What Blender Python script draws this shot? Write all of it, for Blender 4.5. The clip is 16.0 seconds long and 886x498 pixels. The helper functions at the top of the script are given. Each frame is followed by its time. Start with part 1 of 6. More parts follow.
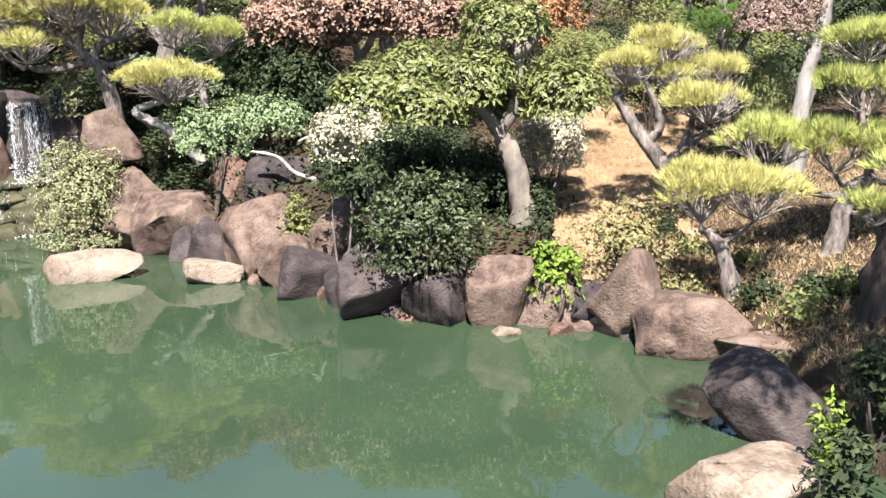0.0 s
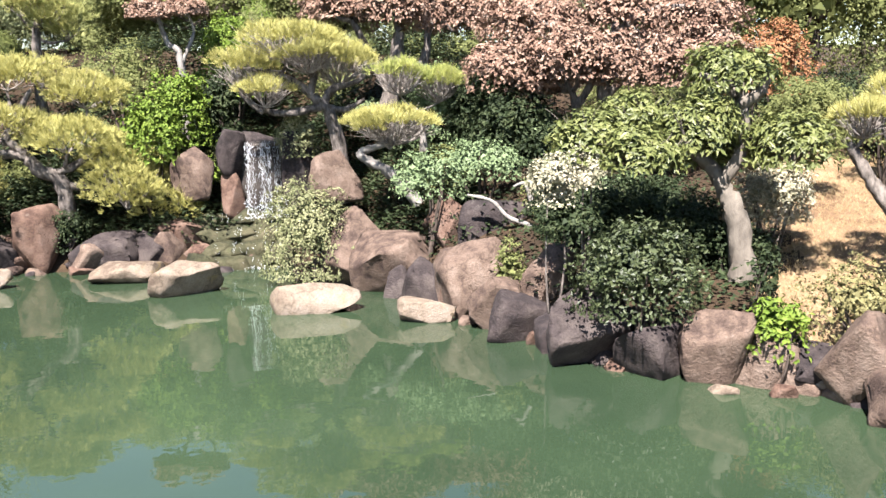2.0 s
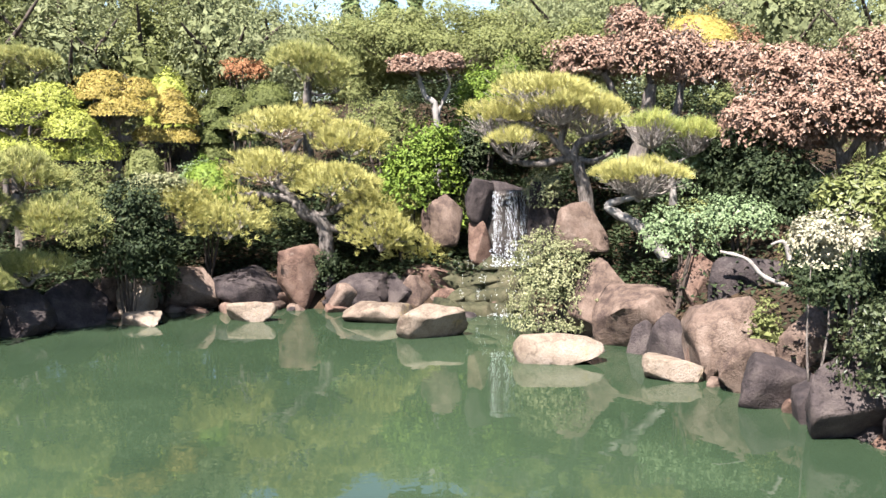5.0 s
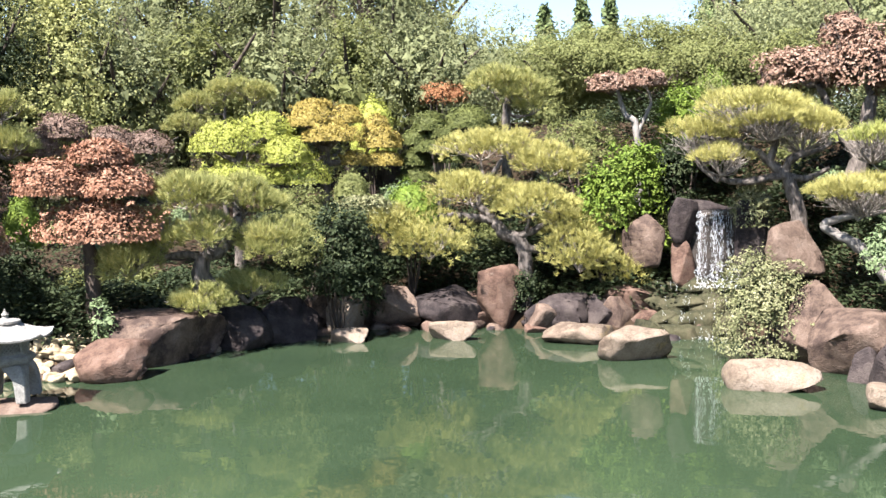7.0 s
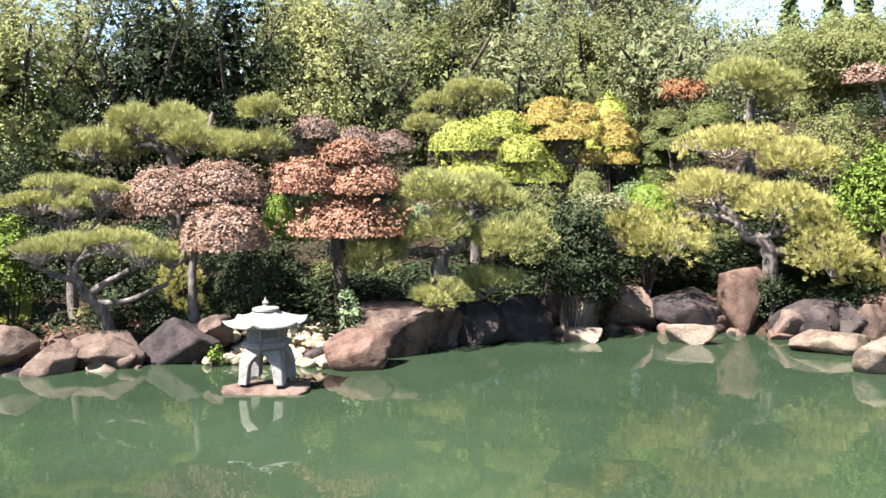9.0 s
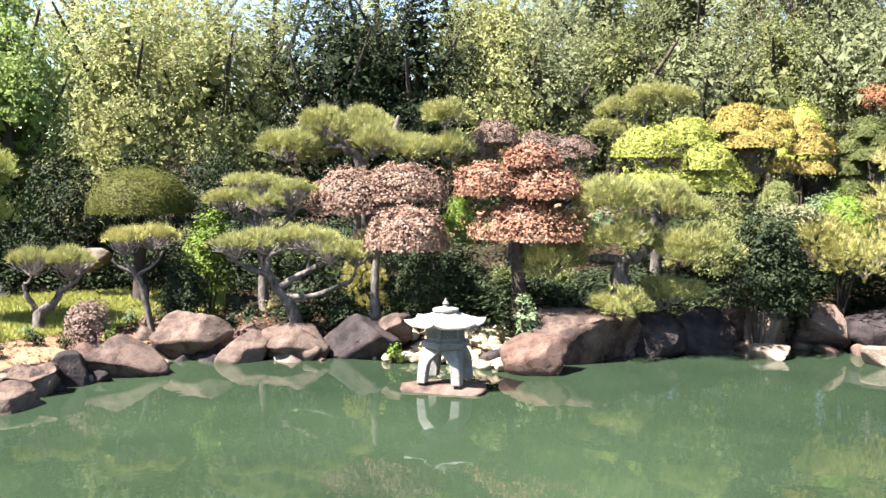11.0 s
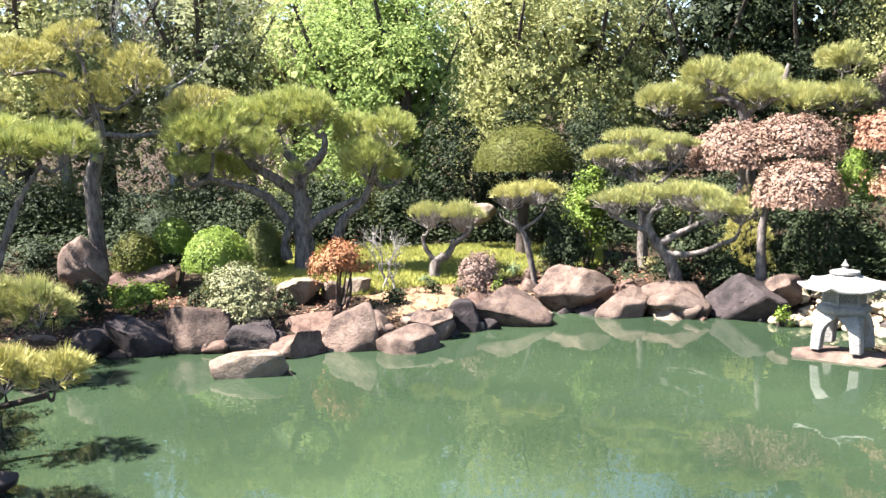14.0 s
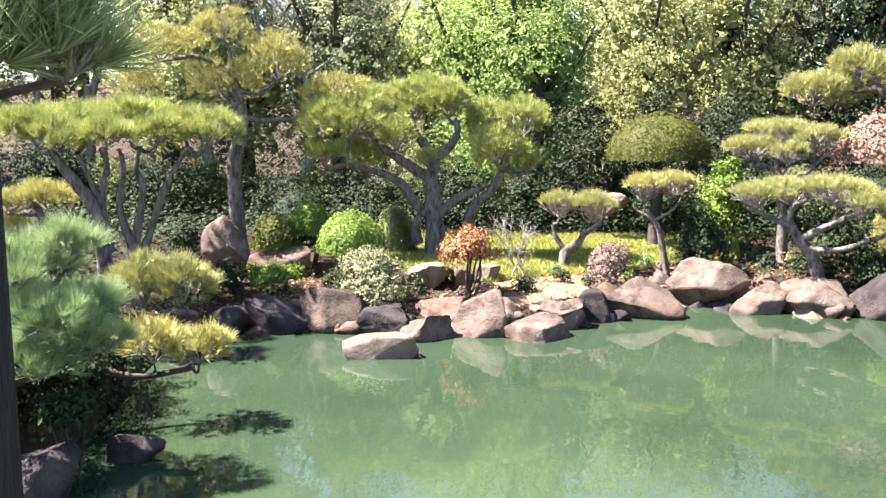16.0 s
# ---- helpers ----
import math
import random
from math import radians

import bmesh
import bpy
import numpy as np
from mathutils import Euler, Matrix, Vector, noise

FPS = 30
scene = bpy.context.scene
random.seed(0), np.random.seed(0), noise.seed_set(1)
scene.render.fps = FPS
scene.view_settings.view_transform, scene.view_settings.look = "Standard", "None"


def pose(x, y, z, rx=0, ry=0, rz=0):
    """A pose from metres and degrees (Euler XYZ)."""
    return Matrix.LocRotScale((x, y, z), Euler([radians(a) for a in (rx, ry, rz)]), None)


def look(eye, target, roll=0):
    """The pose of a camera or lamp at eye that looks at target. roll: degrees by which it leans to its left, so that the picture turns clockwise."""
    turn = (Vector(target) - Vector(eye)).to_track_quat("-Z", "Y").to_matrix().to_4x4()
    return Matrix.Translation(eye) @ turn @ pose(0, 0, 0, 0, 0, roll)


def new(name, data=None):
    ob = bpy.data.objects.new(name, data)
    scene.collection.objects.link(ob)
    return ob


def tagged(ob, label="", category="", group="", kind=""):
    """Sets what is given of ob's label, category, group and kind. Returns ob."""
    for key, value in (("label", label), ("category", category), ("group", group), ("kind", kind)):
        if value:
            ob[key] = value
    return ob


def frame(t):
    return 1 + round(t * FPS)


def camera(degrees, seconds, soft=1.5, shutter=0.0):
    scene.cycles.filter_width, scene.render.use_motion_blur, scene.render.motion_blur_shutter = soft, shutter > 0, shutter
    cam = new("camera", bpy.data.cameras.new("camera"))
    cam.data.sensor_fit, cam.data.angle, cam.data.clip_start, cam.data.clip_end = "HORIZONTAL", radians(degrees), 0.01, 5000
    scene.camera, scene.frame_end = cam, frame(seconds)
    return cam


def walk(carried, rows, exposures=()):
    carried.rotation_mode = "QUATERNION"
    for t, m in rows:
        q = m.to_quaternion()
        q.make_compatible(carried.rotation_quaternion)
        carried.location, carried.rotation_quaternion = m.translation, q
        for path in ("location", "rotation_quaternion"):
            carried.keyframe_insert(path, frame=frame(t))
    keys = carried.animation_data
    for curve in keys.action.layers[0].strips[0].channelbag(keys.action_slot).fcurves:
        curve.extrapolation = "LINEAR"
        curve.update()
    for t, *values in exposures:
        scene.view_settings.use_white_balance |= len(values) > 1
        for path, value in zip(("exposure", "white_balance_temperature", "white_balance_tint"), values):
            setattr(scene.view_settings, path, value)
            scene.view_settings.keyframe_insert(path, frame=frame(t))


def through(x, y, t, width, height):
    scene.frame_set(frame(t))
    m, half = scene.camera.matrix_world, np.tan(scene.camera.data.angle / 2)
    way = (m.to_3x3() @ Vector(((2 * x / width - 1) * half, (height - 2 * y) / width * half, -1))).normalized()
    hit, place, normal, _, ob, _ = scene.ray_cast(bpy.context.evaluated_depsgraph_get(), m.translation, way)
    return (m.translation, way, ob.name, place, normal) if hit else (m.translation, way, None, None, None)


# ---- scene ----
cam = camera(50.0, 16.0)
EYE = 2.5
# seconds, x, y, heading, pitch, lean to the left
ROWS = [
    (0.0, -0.000, 0.650, 0.00, -12.44, -0.84),
    (0.5, -0.031, 0.649, 2.71, -11.29, -0.37),
    (1.0, -0.061, 0.647, 5.39, -10.55, -0.05),
    (1.5, -0.099, 0.642, 8.77, -10.00, -0.19),
    (2.0, -0.137, 0.636, 12.12, -9.54, -0.45),
    (2.5, -0.168, 0.628, 15.00, -9.34, -0.41),
    (3.0, -0.195, 0.620, 17.43, -8.98, -0.39),
    (5.5, -0.313, 0.569, 28.82, -5.80, 0.01),
    (6.0, -0.344, 0.552, 31.93, -5.47, -0.48),
    (6.5, -0.374, 0.531, 35.16, -5.50, -0.66),
    (7.0, -0.397, 0.514, 37.69, -5.18, -0.77),
    (7.5, -0.424, 0.493, 40.74, -4.90, -0.69),
    (8.0, -0.449, 0.470, 43.65, -4.83, -0.69),
    (8.5, -0.479, 0.439, 47.47, -5.00, -0.97),
    (9.0, -0.507, 0.407, 51.22, -5.08, -0.86),
    (11.5, -0.591, 0.270, 65.41, -5.36, 0.25),
    (12.0, -0.612, 0.220, 70.26, -6.35, 0.08),
    (12.5, -0.625, 0.177, 74.18, -6.92, 0.37),
    (13.0, -0.636, 0.133, 78.17, -6.88, -0.06),
    (13.5, -0.642, 0.102, 81.01, -6.64, -0.76),
    (14.0, -0.645, 0.077, 83.22, -7.22, -1.10),
    (14.5, -0.648, 0.048, 85.75, -7.52, -1.26),
    (15.0, -0.649, 0.031, 87.23, -7.65, -1.05),
    (15.5, -0.650, 0.014, 88.74, -7.42, -0.70),
    (16.0, -0.650, -0.008, 90.74, -7.88, -0.47),
]
walk(cam, [(t, pose(x, y, EYE, 90 + pitch, 0, yaw) @ pose(0, 0, 0, 0, 0, lean)) for t, x, y, yaw, pitch, lean in ROWS],
     exposures=[(0, 2.45, 6350, 14), (3, 2.5, 6350, 14), (6, 2.45, 6350, 14), (9, 2.55, 6350, 14), (12.5, 2.9, 6350, 14), (14, 3.02, 6350, 14), (16, 3.22, 6350, 14)])

# ---- light ----
SUN_HEADING, SUN_HEIGHT = 175.0, 57.0
world = bpy.data.worlds.new("sky")
scene.world = world
world.use_nodes = True
wn, wl = world.node_tree.nodes, world.node_tree.links
sky = wn.new("ShaderNodeTexSky")
sky.sky_type, sky.sun_disc = "NISHITA", False
sky.air_density, sky.dust_density = 1.0, 0.3
sky.sun_elevation, sky.sun_rotation = radians(SUN_HEIGHT), radians(-SUN_HEADING)
wl.new(sky.outputs["Color"], wn["Background"].inputs["Color"])
wn["Background"].inputs["Strength"].default_value = 0.05
sun = new("sun", bpy.data.lights.new("sun", "SUN"))
sun.data.energy, sun.data.angle, sun.data.color = 5.0, radians(0.55), (1.0, 0.945, 0.895)
_s = Vector((-math.sin(radians(SUN_HEADING)) * math.cos(radians(SUN_HEIGHT)), math.cos(radians(SUN_HEADING)) * math.cos(radians(SUN_HEIGHT)), math.sin(radians(SUN_HEIGHT))))
sun.matrix_world = look(_s * 60, (0, 0, 0))


# ---- materials ----
def material(name, rough=0.6, spec=0.4):
    m = bpy.data.materials.new(name)
    m.use_nodes = True
    b = m.node_tree.nodes["Principled BSDF"]
    b.inputs["Roughness"].default_value = rough
    b.inputs["Specular IOR Level"].default_value = spec
    return m, m.node_tree.nodes, m.node_tree.links, b


def ramp(nodes, stops):
    r = nodes.new("ShaderNodeValToRGB")
    e = r.color_ramp.elements
    while len(e) < len(stops):
        e.new(0.5)
    for k, (at, c) in enumerate(stops):
        e[k].position, e[k].color = at, (*c, 1)
    return r


def noise_node(nodes, links, scale, detail=4, rough=0.55, coords="Object"):
    tc = nodes.new("ShaderNodeTexCoord")
    n = nodes.new("ShaderNodeTexNoise")
    n.inputs["Scale"].default_value, n.inputs["Detail"].default_value, n.inputs["Roughness"].default_value = scale, detail, rough
    links.new(tc.outputs[coords], n.inputs["Vector"])
    return n


def bump_into(nodes, links, b, height, strength, distance):
    bp = nodes.new("ShaderNodeBump")
    bp.inputs["Strength"].default_value, bp.inputs["Distance"].default_value = strength, distance
    links.new(height, bp.inputs["Height"])
    links.new(bp.outputs["Normal"], b.inputs["Normal"])


def mixed(nodes, links, a, b, fac):
    mx = nodes.new("ShaderNodeMix")
    mx.data_type = "RGBA"
    for sock, val in ((mx.inputs[6], a), (mx.inputs[7], b)):
        if isinstance(val, tuple):
            sock.default_value = (*val, 1)
        else:
            links.new(val, sock)
    if isinstance(fac, float):
        mx.inputs[0].default_value = fac
    else:
        links.new(fac, mx.inputs[0])
    return mx.outputs[2]


def leaf_material(name, dark, mid, light, through=0.22, rough=0.45, patch=1.2, gloss=0.11):
    """Leaves: each its own tint, with wider drifts of colour, letting some light through."""
    m, n, l, b = material(name, rough + (0.15 if gloss < 0.2 else 0.0), gloss)
    g = n.new("ShaderNodeNewGeometry")
    r = ramp(n, [(0.0, dark), (0.5, mid), (1.0, light)])
    big = noise_node(n, l, patch, 2)
    add = n.new("ShaderNodeMath")
    add.operation = "MULTIPLY_ADD"
    l.new(big.outputs["Fac"], add.inputs[0])
    add.inputs[1].default_value = 0.5
    near = noise_node(n, l, 7.0, 2)
    mid_drift = n.new("ShaderNodeMath")
    mid_drift.operation = "MULTIPLY_ADD"
    l.new(near.outputs["Fac"], mid_drift.inputs[0])
    mid_drift.inputs[1].default_value = 0.75
    half = n.new("ShaderNodeMath")
    half.operation = "MULTIPLY_ADD"
    l.new(g.outputs["Random Per Island"], half.inputs[0])
    half.inputs[1].default_value, half.inputs[2].default_value = 0.45, -0.35
    l.new(half.outputs[0], mid_drift.inputs[2])
    l.new(mid_drift.outputs[0], add.inputs[2])
    l.new(add.outputs[0], r.inputs[0])
    l.new(r.outputs[0], b.inputs["Base Color"])
    t = n.new("ShaderNodeBsdfTranslucent")
    l.new(r.outputs[0], t.inputs["Color"])
    mx = n.new("ShaderNodeMixShader")
    mx.inputs[0].default_value = through
    l.new(b.outputs[0], mx.inputs[1])
    l.new(t.outputs[0], mx.inputs[2])
    l.new(mx.outputs[0], n["Material Output"].inputs["Surface"])
    return m


def rock_material(name, dark, mid, light, patch=(0.30, 0.28, 0.22), cracks=0.45):
    """Weathered stone: broad stains, lichen, thin dark seams and fine grain."""
    m, n, l, b = material(name, 0.82, 0.22)
    info = n.new("ShaderNodeObjectInfo")
    big, mid_n, fine = noise_node(n, l, 1.7, 5, 0.6), noise_node(n, l, 6.5, 6, 0.68), noise_node(n, l, 42, 4, 0.65)
    r = ramp(n, [(0.30, dark), (0.46, mid), (0.70, light)])
    both = n.new("ShaderNodeMath")
    both.operation = "MULTIPLY_ADD"
    l.new(mid_n.outputs["Fac"], both.inputs[0])
    both.inputs[1].default_value = 0.55
    scaled = n.new("ShaderNodeMath")
    scaled.operation = "MULTIPLY_ADD"
    l.new(big.outputs["Fac"], scaled.inputs[0])
    scaled.inputs[1].default_value, scaled.inputs[2].default_value = 0.75, -0.255
    l.new(scaled.outputs[0], both.inputs[2])
    tone = n.new("ShaderNodeMath")
    tone.operation = "MULTIPLY_ADD"
    l.new(info.outputs["Random"], tone.inputs[0])
    tone.inputs[1].default_value = 0.13
    l.new(both.outputs[0], tone.inputs[2])
    l.new(tone.outputs[0], r.inputs[0])
    lich = noise_node(n, l, 4.5, 7, 0.72)
    spots = ramp(n, [(0.59, (0, 0, 0)), (0.67, (0.75, 0.75, 0.75))])
    l.new(lich.outputs["Fac"], spots.inputs[0])
    col = mixed(n, l, r.outputs[0], patch, spots.outputs[0])
    grain = ramp(n, [(0.34, (0.66, 0.65, 0.65)), (0.60, (1.10, 1.09, 1.08))])
    l.new(fine.outputs["Fac"], grain.inputs[0])
    vein = noise_node(n, l, 1.5, 4, 0.6)
    crack = ramp(n, [(0.486, (1, 1, 1)), (0.5, (0.26, 0.24, 0.23)), (0.514, (1, 1, 1))])
    l.new(vein.outputs["Fac"], crack.inputs[0])
    for tex, amount in ((grain, 0.7), (crack, cracks)):
        mul = n.new("ShaderNodeMix")
        mul.data_type, mul.blend_type = "RGBA", "MULTIPLY"
        mul.inputs[0].default_value = amount
        l.new(col, mul.inputs[6])
        l.new(tex.outputs[0], mul.inputs[7])
        col = mul.outputs[2]
    l.new(col, b.inputs["Base Color"])
    relief = n.new("ShaderNodeMath")
    relief.operation = "MULTIPLY_ADD"
    l.new(mid_n.outputs["Fac"], relief.inputs[0])
    relief.inputs[1].default_value = 1.2
    l.new(fine.outputs["Fac"], relief.inputs[2])
    bump_into(n, l, b, relief.outputs[0], 0.8, 0.022)
    return m


def bark_material(name, dark, light, scale=9):
    m, n, l, b = material(name, 0.9, 0.2)
    tc, mp = n.new("ShaderNodeTexCoord"), n.new("ShaderNodeMapping")
    mp.inputs["Scale"].default_value = (1, 1, 0.35)
    l.new(tc.outputs["Object"], mp.inputs["Vector"])
    nz = n.new("ShaderNodeTexNoise")
    nz.inputs["Scale"].default_value, nz.inputs["Detail"].default_value, nz.inputs["Roughness"].default_value = scale, 6, 0.7
    l.new(mp.outputs[0], nz.inputs["Vector"])
    r = ramp(n, [(0.34, dark), (0.66, light)])
    l.new(nz.outputs["Fac"], r.inputs[0])
    l.new(r.outputs[0], b.inputs["Base Color"])
    bump_into(n, l, b, nz.outputs["Fac"], 0.9, 0.03)
    return m


M = {}
M["pine"] = leaf_material("pine_needles", (0.0745, 0.0944, 0.0336), (0.2650, 0.2744, 0.0950), (0.5537, 0.5008, 0.2006), 0.14)
M["pine_gold"] = leaf_material("golden_pine_needles", (0.0905, 0.0939, 0.0281), (0.3476, 0.3245, 0.1040), (0.5555, 0.5336, 0.2257), 0.14)
M["pine_green"] = leaf_material("green_pine_needles", (0.0674, 0.0967, 0.0325), (0.2707, 0.2988, 0.0847), (0.5849, 0.5616, 0.1952), 0.14)
M["pine_dark"] = leaf_material("blue_green_pine_needles", (0.0911, 0.1230, 0.0479), (0.2560, 0.3220, 0.1440), (0.5020, 0.5570, 0.2871), 0.15)
M["needle_deep"] = leaf_material("deep_green_needles", (0.030, 0.060, 0.012), (0.075, 0.135, 0.028), (0.15, 0.22, 0.06), 0.12)
M["juniper_yellow"] = leaf_material("yellow_green_sprays", (0.0988, 0.1216, 0.0238), (0.2672, 0.2934, 0.0552), (0.4190, 0.4289, 0.1340), 0.15)
M["juniper_gold"] = leaf_material("gold_sprays", (0.11, 0.0799, 0.0189), (0.26, 0.205, 0.0502), (0.38, 0.31, 0.113), 0.15)
M["juniper_dark"] = leaf_material("dark_green_sprays", (0.0282, 0.0368, 0.0116), (0.0678, 0.0810, 0.0232), (0.1350, 0.1470, 0.0465), 0.10)
M["brown"] = leaf_material("dry_brown_leaves", (0.0603, 0.0314, 0.0213), (0.2006, 0.1266, 0.0892), (0.3544, 0.2703, 0.2091), 0.13, 0.6, 3.0)
M["rust"] = leaf_material("rust_brown_leaves", (0.0809, 0.0323, 0.0175), (0.227, 0.116, 0.071), (0.364, 0.234, 0.164), 0.13, 0.6, 3.0)
M["orange"] = leaf_material("orange_leaves", (0.0984, 0.0378, 0.0194), (0.224, 0.101, 0.046), (0.298, 0.178, 0.0856), 0.14)
M["twiggy"] = leaf_material("dry_twig_tips", (0.0737, 0.0493, 0.0348), (0.1591, 0.1100, 0.0858), (0.2441, 0.1810, 0.1466), 0.10, 0.7)
M["broad"] = leaf_material("glossy_green_leaves", (0.0373, 0.0486, 0.0129), (0.097, 0.112, 0.0327), (0.187, 0.194, 0.0689), 0.16, 0.46, 3.0, 0.26)
# dark green leaves; under trees their near-black also stands in for shade
M["dark"] = leaf_material("dark_green_shade_leaves", (0.0058, 0.0103, 0.0047), (0.0207, 0.0311, 0.0125), (0.0642, 0.0776, 0.0341), 0.12, 0.5, 2.0, 0.12)
M["deep"] = leaf_material("deep_green_leaves", (0.0094, 0.0137, 0.0058), (0.0360, 0.0475, 0.0187), (0.0972, 0.1116, 0.0518), 0.14, 0.46, 2.5, 0.24)
M["fresh"] = leaf_material("fresh_green_leaves", (0.0427, 0.0704, 0.0107), (0.0984, 0.1481, 0.0218), (0.1810, 0.2276, 0.0430), 0.2, 0.4, 2.0)
M["pale"] = leaf_material("grey_green_leaves", (0.0585, 0.0834, 0.0416), (0.1261, 0.1718, 0.0783), (0.2013, 0.2523, 0.1458), 0.14, 0.45, 2.0)
M["variegated"] = leaf_material("cream_edged_leaves", (0.0469, 0.0610, 0.0237), (0.1474, 0.1530, 0.0724), (0.3453, 0.3330, 0.1924), 0.12, 0.4, 2.5)
M["white_leaf"] = leaf_material("white_edged_leaves", (0.0515, 0.0641, 0.0302), (0.2645, 0.2484, 0.1656), (0.5347, 0.4830, 0.3553), 0.12, 0.4, 2.5)
M["dry_yellow"] = leaf_material("dry_yellow_leaves", (0.0698, 0.0612, 0.0241), (0.147, 0.134, 0.0566), (0.205, 0.192, 0.0931), 0.14, 0.5)
M["olive"] = leaf_material("olive_leaves", (0.0838, 0.0958, 0.0341), (0.1463, 0.1620, 0.0576), (0.2313, 0.2412, 0.0985), 0.40, 0.5, 1.5)
M["wood_far"] = leaf_material("woodland_leaves", (0.1294, 0.1474, 0.0722), (0.1784, 0.1976, 0.0948), (0.2371, 0.2479, 0.1334), 0.40, 0.5, 0.6)
M["wood_bright"] = leaf_material("bright_woodland_leaves", (0.1426, 0.2073, 0.0581), (0.2137, 0.2869, 0.0811), (0.2945, 0.3433, 0.1149), 0.45, 0.5, 0.8)
M["wood_pale"] = leaf_material("pale_woodland_leaves", (0.2056, 0.2224, 0.0871), (0.2910, 0.3044, 0.1178), (0.3836, 0.3764, 0.1770), 0.38, 0.5, 0.8)
M["clipped"] = leaf_material("clipped_olive_leaves", (0.0255, 0.0285, 0.0047), (0.0539, 0.0598, 0.0103), (0.0889, 0.0922, 0.0179), 0.08, 0.5, 5.0)
M["conifer"] = leaf_material("conifer_sprays", (0.0215, 0.0355, 0.0131), (0.0631, 0.089, 0.0328), (0.145, 0.178, 0.0658), 0.07)
M["grass"] = leaf_material("grass_blades", (0.087, 0.118, 0.0289), (0.271, 0.283, 0.0696), (0.438, 0.411, 0.101), 0.17)
M["straw"] = leaf_material("dry_straw", (0.186, 0.129, 0.0655), (0.324, 0.244, 0.129), (0.451, 0.358, 0.209), 0.10, 0.7)
M["rock_warm"] = rock_material("warm_brown_rock", (0.0397, 0.0261, 0.0204), (0.1028, 0.0717, 0.0532), (0.1650, 0.1245, 0.0966), (0.1322, 0.1044, 0.0854))
# dark purple stone; on some boulders it also stands in for shade
M["rock_dark"] = rock_material("dark_and_shaded_rock", (0.0144, 0.0112, 0.0112), (0.0352, 0.0272, 0.0256), (0.0712, 0.0576, 0.0504), (0.0608, 0.0512, 0.0464))
M["rock_pale"] = rock_material("pale_tan_rock", (0.0857, 0.0631, 0.0455), (0.1583, 0.1247, 0.0909), (0.2142, 0.1766, 0.1398), (0.1935, 0.1440, 0.0654))
M["rock_red"] = rock_material("reddish_rock", (0.0459, 0.0251, 0.0174), (0.1039, 0.0639, 0.0455), (0.1520, 0.1041, 0.0798), (0.1284, 0.0998, 0.0798))
M["pebble"] = rock_material("cream_pebble", (0.2214, 0.1769, 0.1079), (0.3280, 0.2723, 0.1755), (0.4125, 0.3485, 0.2399), (0.3485, 0.2960, 0.1996), cracks=0.0)
M["mossy"] = rock_material("mossy_wet_rock", (0.0112, 0.0126, 0.0056), (0.0362, 0.0362, 0.0168), (0.0725, 0.0640, 0.0362), (0.0447, 0.0560, 0.0168))
M["bark_grey"] = bark_material("grey_bark", (0.030, 0.025, 0.021), (0.20, 0.172, 0.148), 16)
M["bark_twig"] = bark_material("pale_twig_bark", (0.10, 0.085, 0.072), (0.36, 0.32, 0.28), 20)
M["bark_smooth"] = bark_material("smooth_grey_bark", (0.0901, 0.0774, 0.0622), (0.1586, 0.1380, 0.1107), 7)
M["bark_pale"] = bark_material("pale_bark", (0.123, 0.11, 0.0942), (0.254, 0.237, 0.213))
M["bark_dark"] = bark_material("dark_bark", (0.0231, 0.0185, 0.0145), (0.0858, 0.066, 0.0528))
M["lantern"] = rock_material("pale_lantern_granite", (0.1796, 0.1730, 0.1545), (0.2453, 0.2380, 0.2154), (0.2884, 0.2811, 0.2592), (0.2016, 0.1902, 0.1658), cracks=0.0)


def water_material():
    m, n, l, b = material("pond_water", 0.02, 0.5)
    b.inputs["IOR"].default_value = 1.45
    big = noise_node(n, l, 0.35, 3, 0.5)
    r = ramp(n, [(0.3, (0.0140, 0.0245, 0.0132)), (0.7, (0.026, 0.042, 0.0215))])
    l.new(big.outputs["Fac"], r.inputs[0])
    l.new(r.outputs[0], b.inputs["Base Color"])
    tc, mp = n.new("ShaderNodeTexCoord"), n.new("ShaderNodeMapping")
    l.new(tc.outputs["Object"], mp.inputs["Vector"])
    rip = n.new("ShaderNodeTexNoise")
    rip.inputs["Scale"].default_value, rip.inputs["Detail"].default_value = 2.2, 3
    l.new(mp.outputs[0], rip.inputs["Vector"])
    bump_into(n, l, b, rip.outputs["Fac"], 0.07, 0.04)
    return m


M["water"] = water_material()


def ground_material(name, deep, usual, pale):
    """Leaf litter, straw and bare earth in drifts."""
    m, n, l, b = material(name, 0.95, 0.15)
    big, mid, fine = noise_node(n, l, 0.45, 4, 0.6), noise_node(n, l, 4, 5, 0.65), noise_node(n, l, 45, 4, 0.7)
    r = ramp(n, [(0.36, deep), (0.52, usual), (0.66, pale)])
    mx = mixed(n, l, big.outputs["Color"], mid.outputs["Color"], 0.45)
    l.new(mx, r.inputs[0])
    f = ramp(n, [(0.3, (0.45, 0.45, 0.45)), (0.7, (1.15, 1.15, 1.15))])
    l.new(fine.outputs["Fac"], f.inputs[0])
    mul = n.new("ShaderNodeMix")
    mul.data_type, mul.blend_type = "RGBA", "MULTIPLY"
    mul.inputs[0].default_value = 0.85
    l.new(r.outputs[0], mul.inputs[6])
    l.new(f.outputs[0], mul.inputs[7])
    l.new(mul.outputs[2], b.inputs["Base Color"])
    bump_into(n, l, b, fine.outputs["Fac"], 0.8, 0.03)
    return m


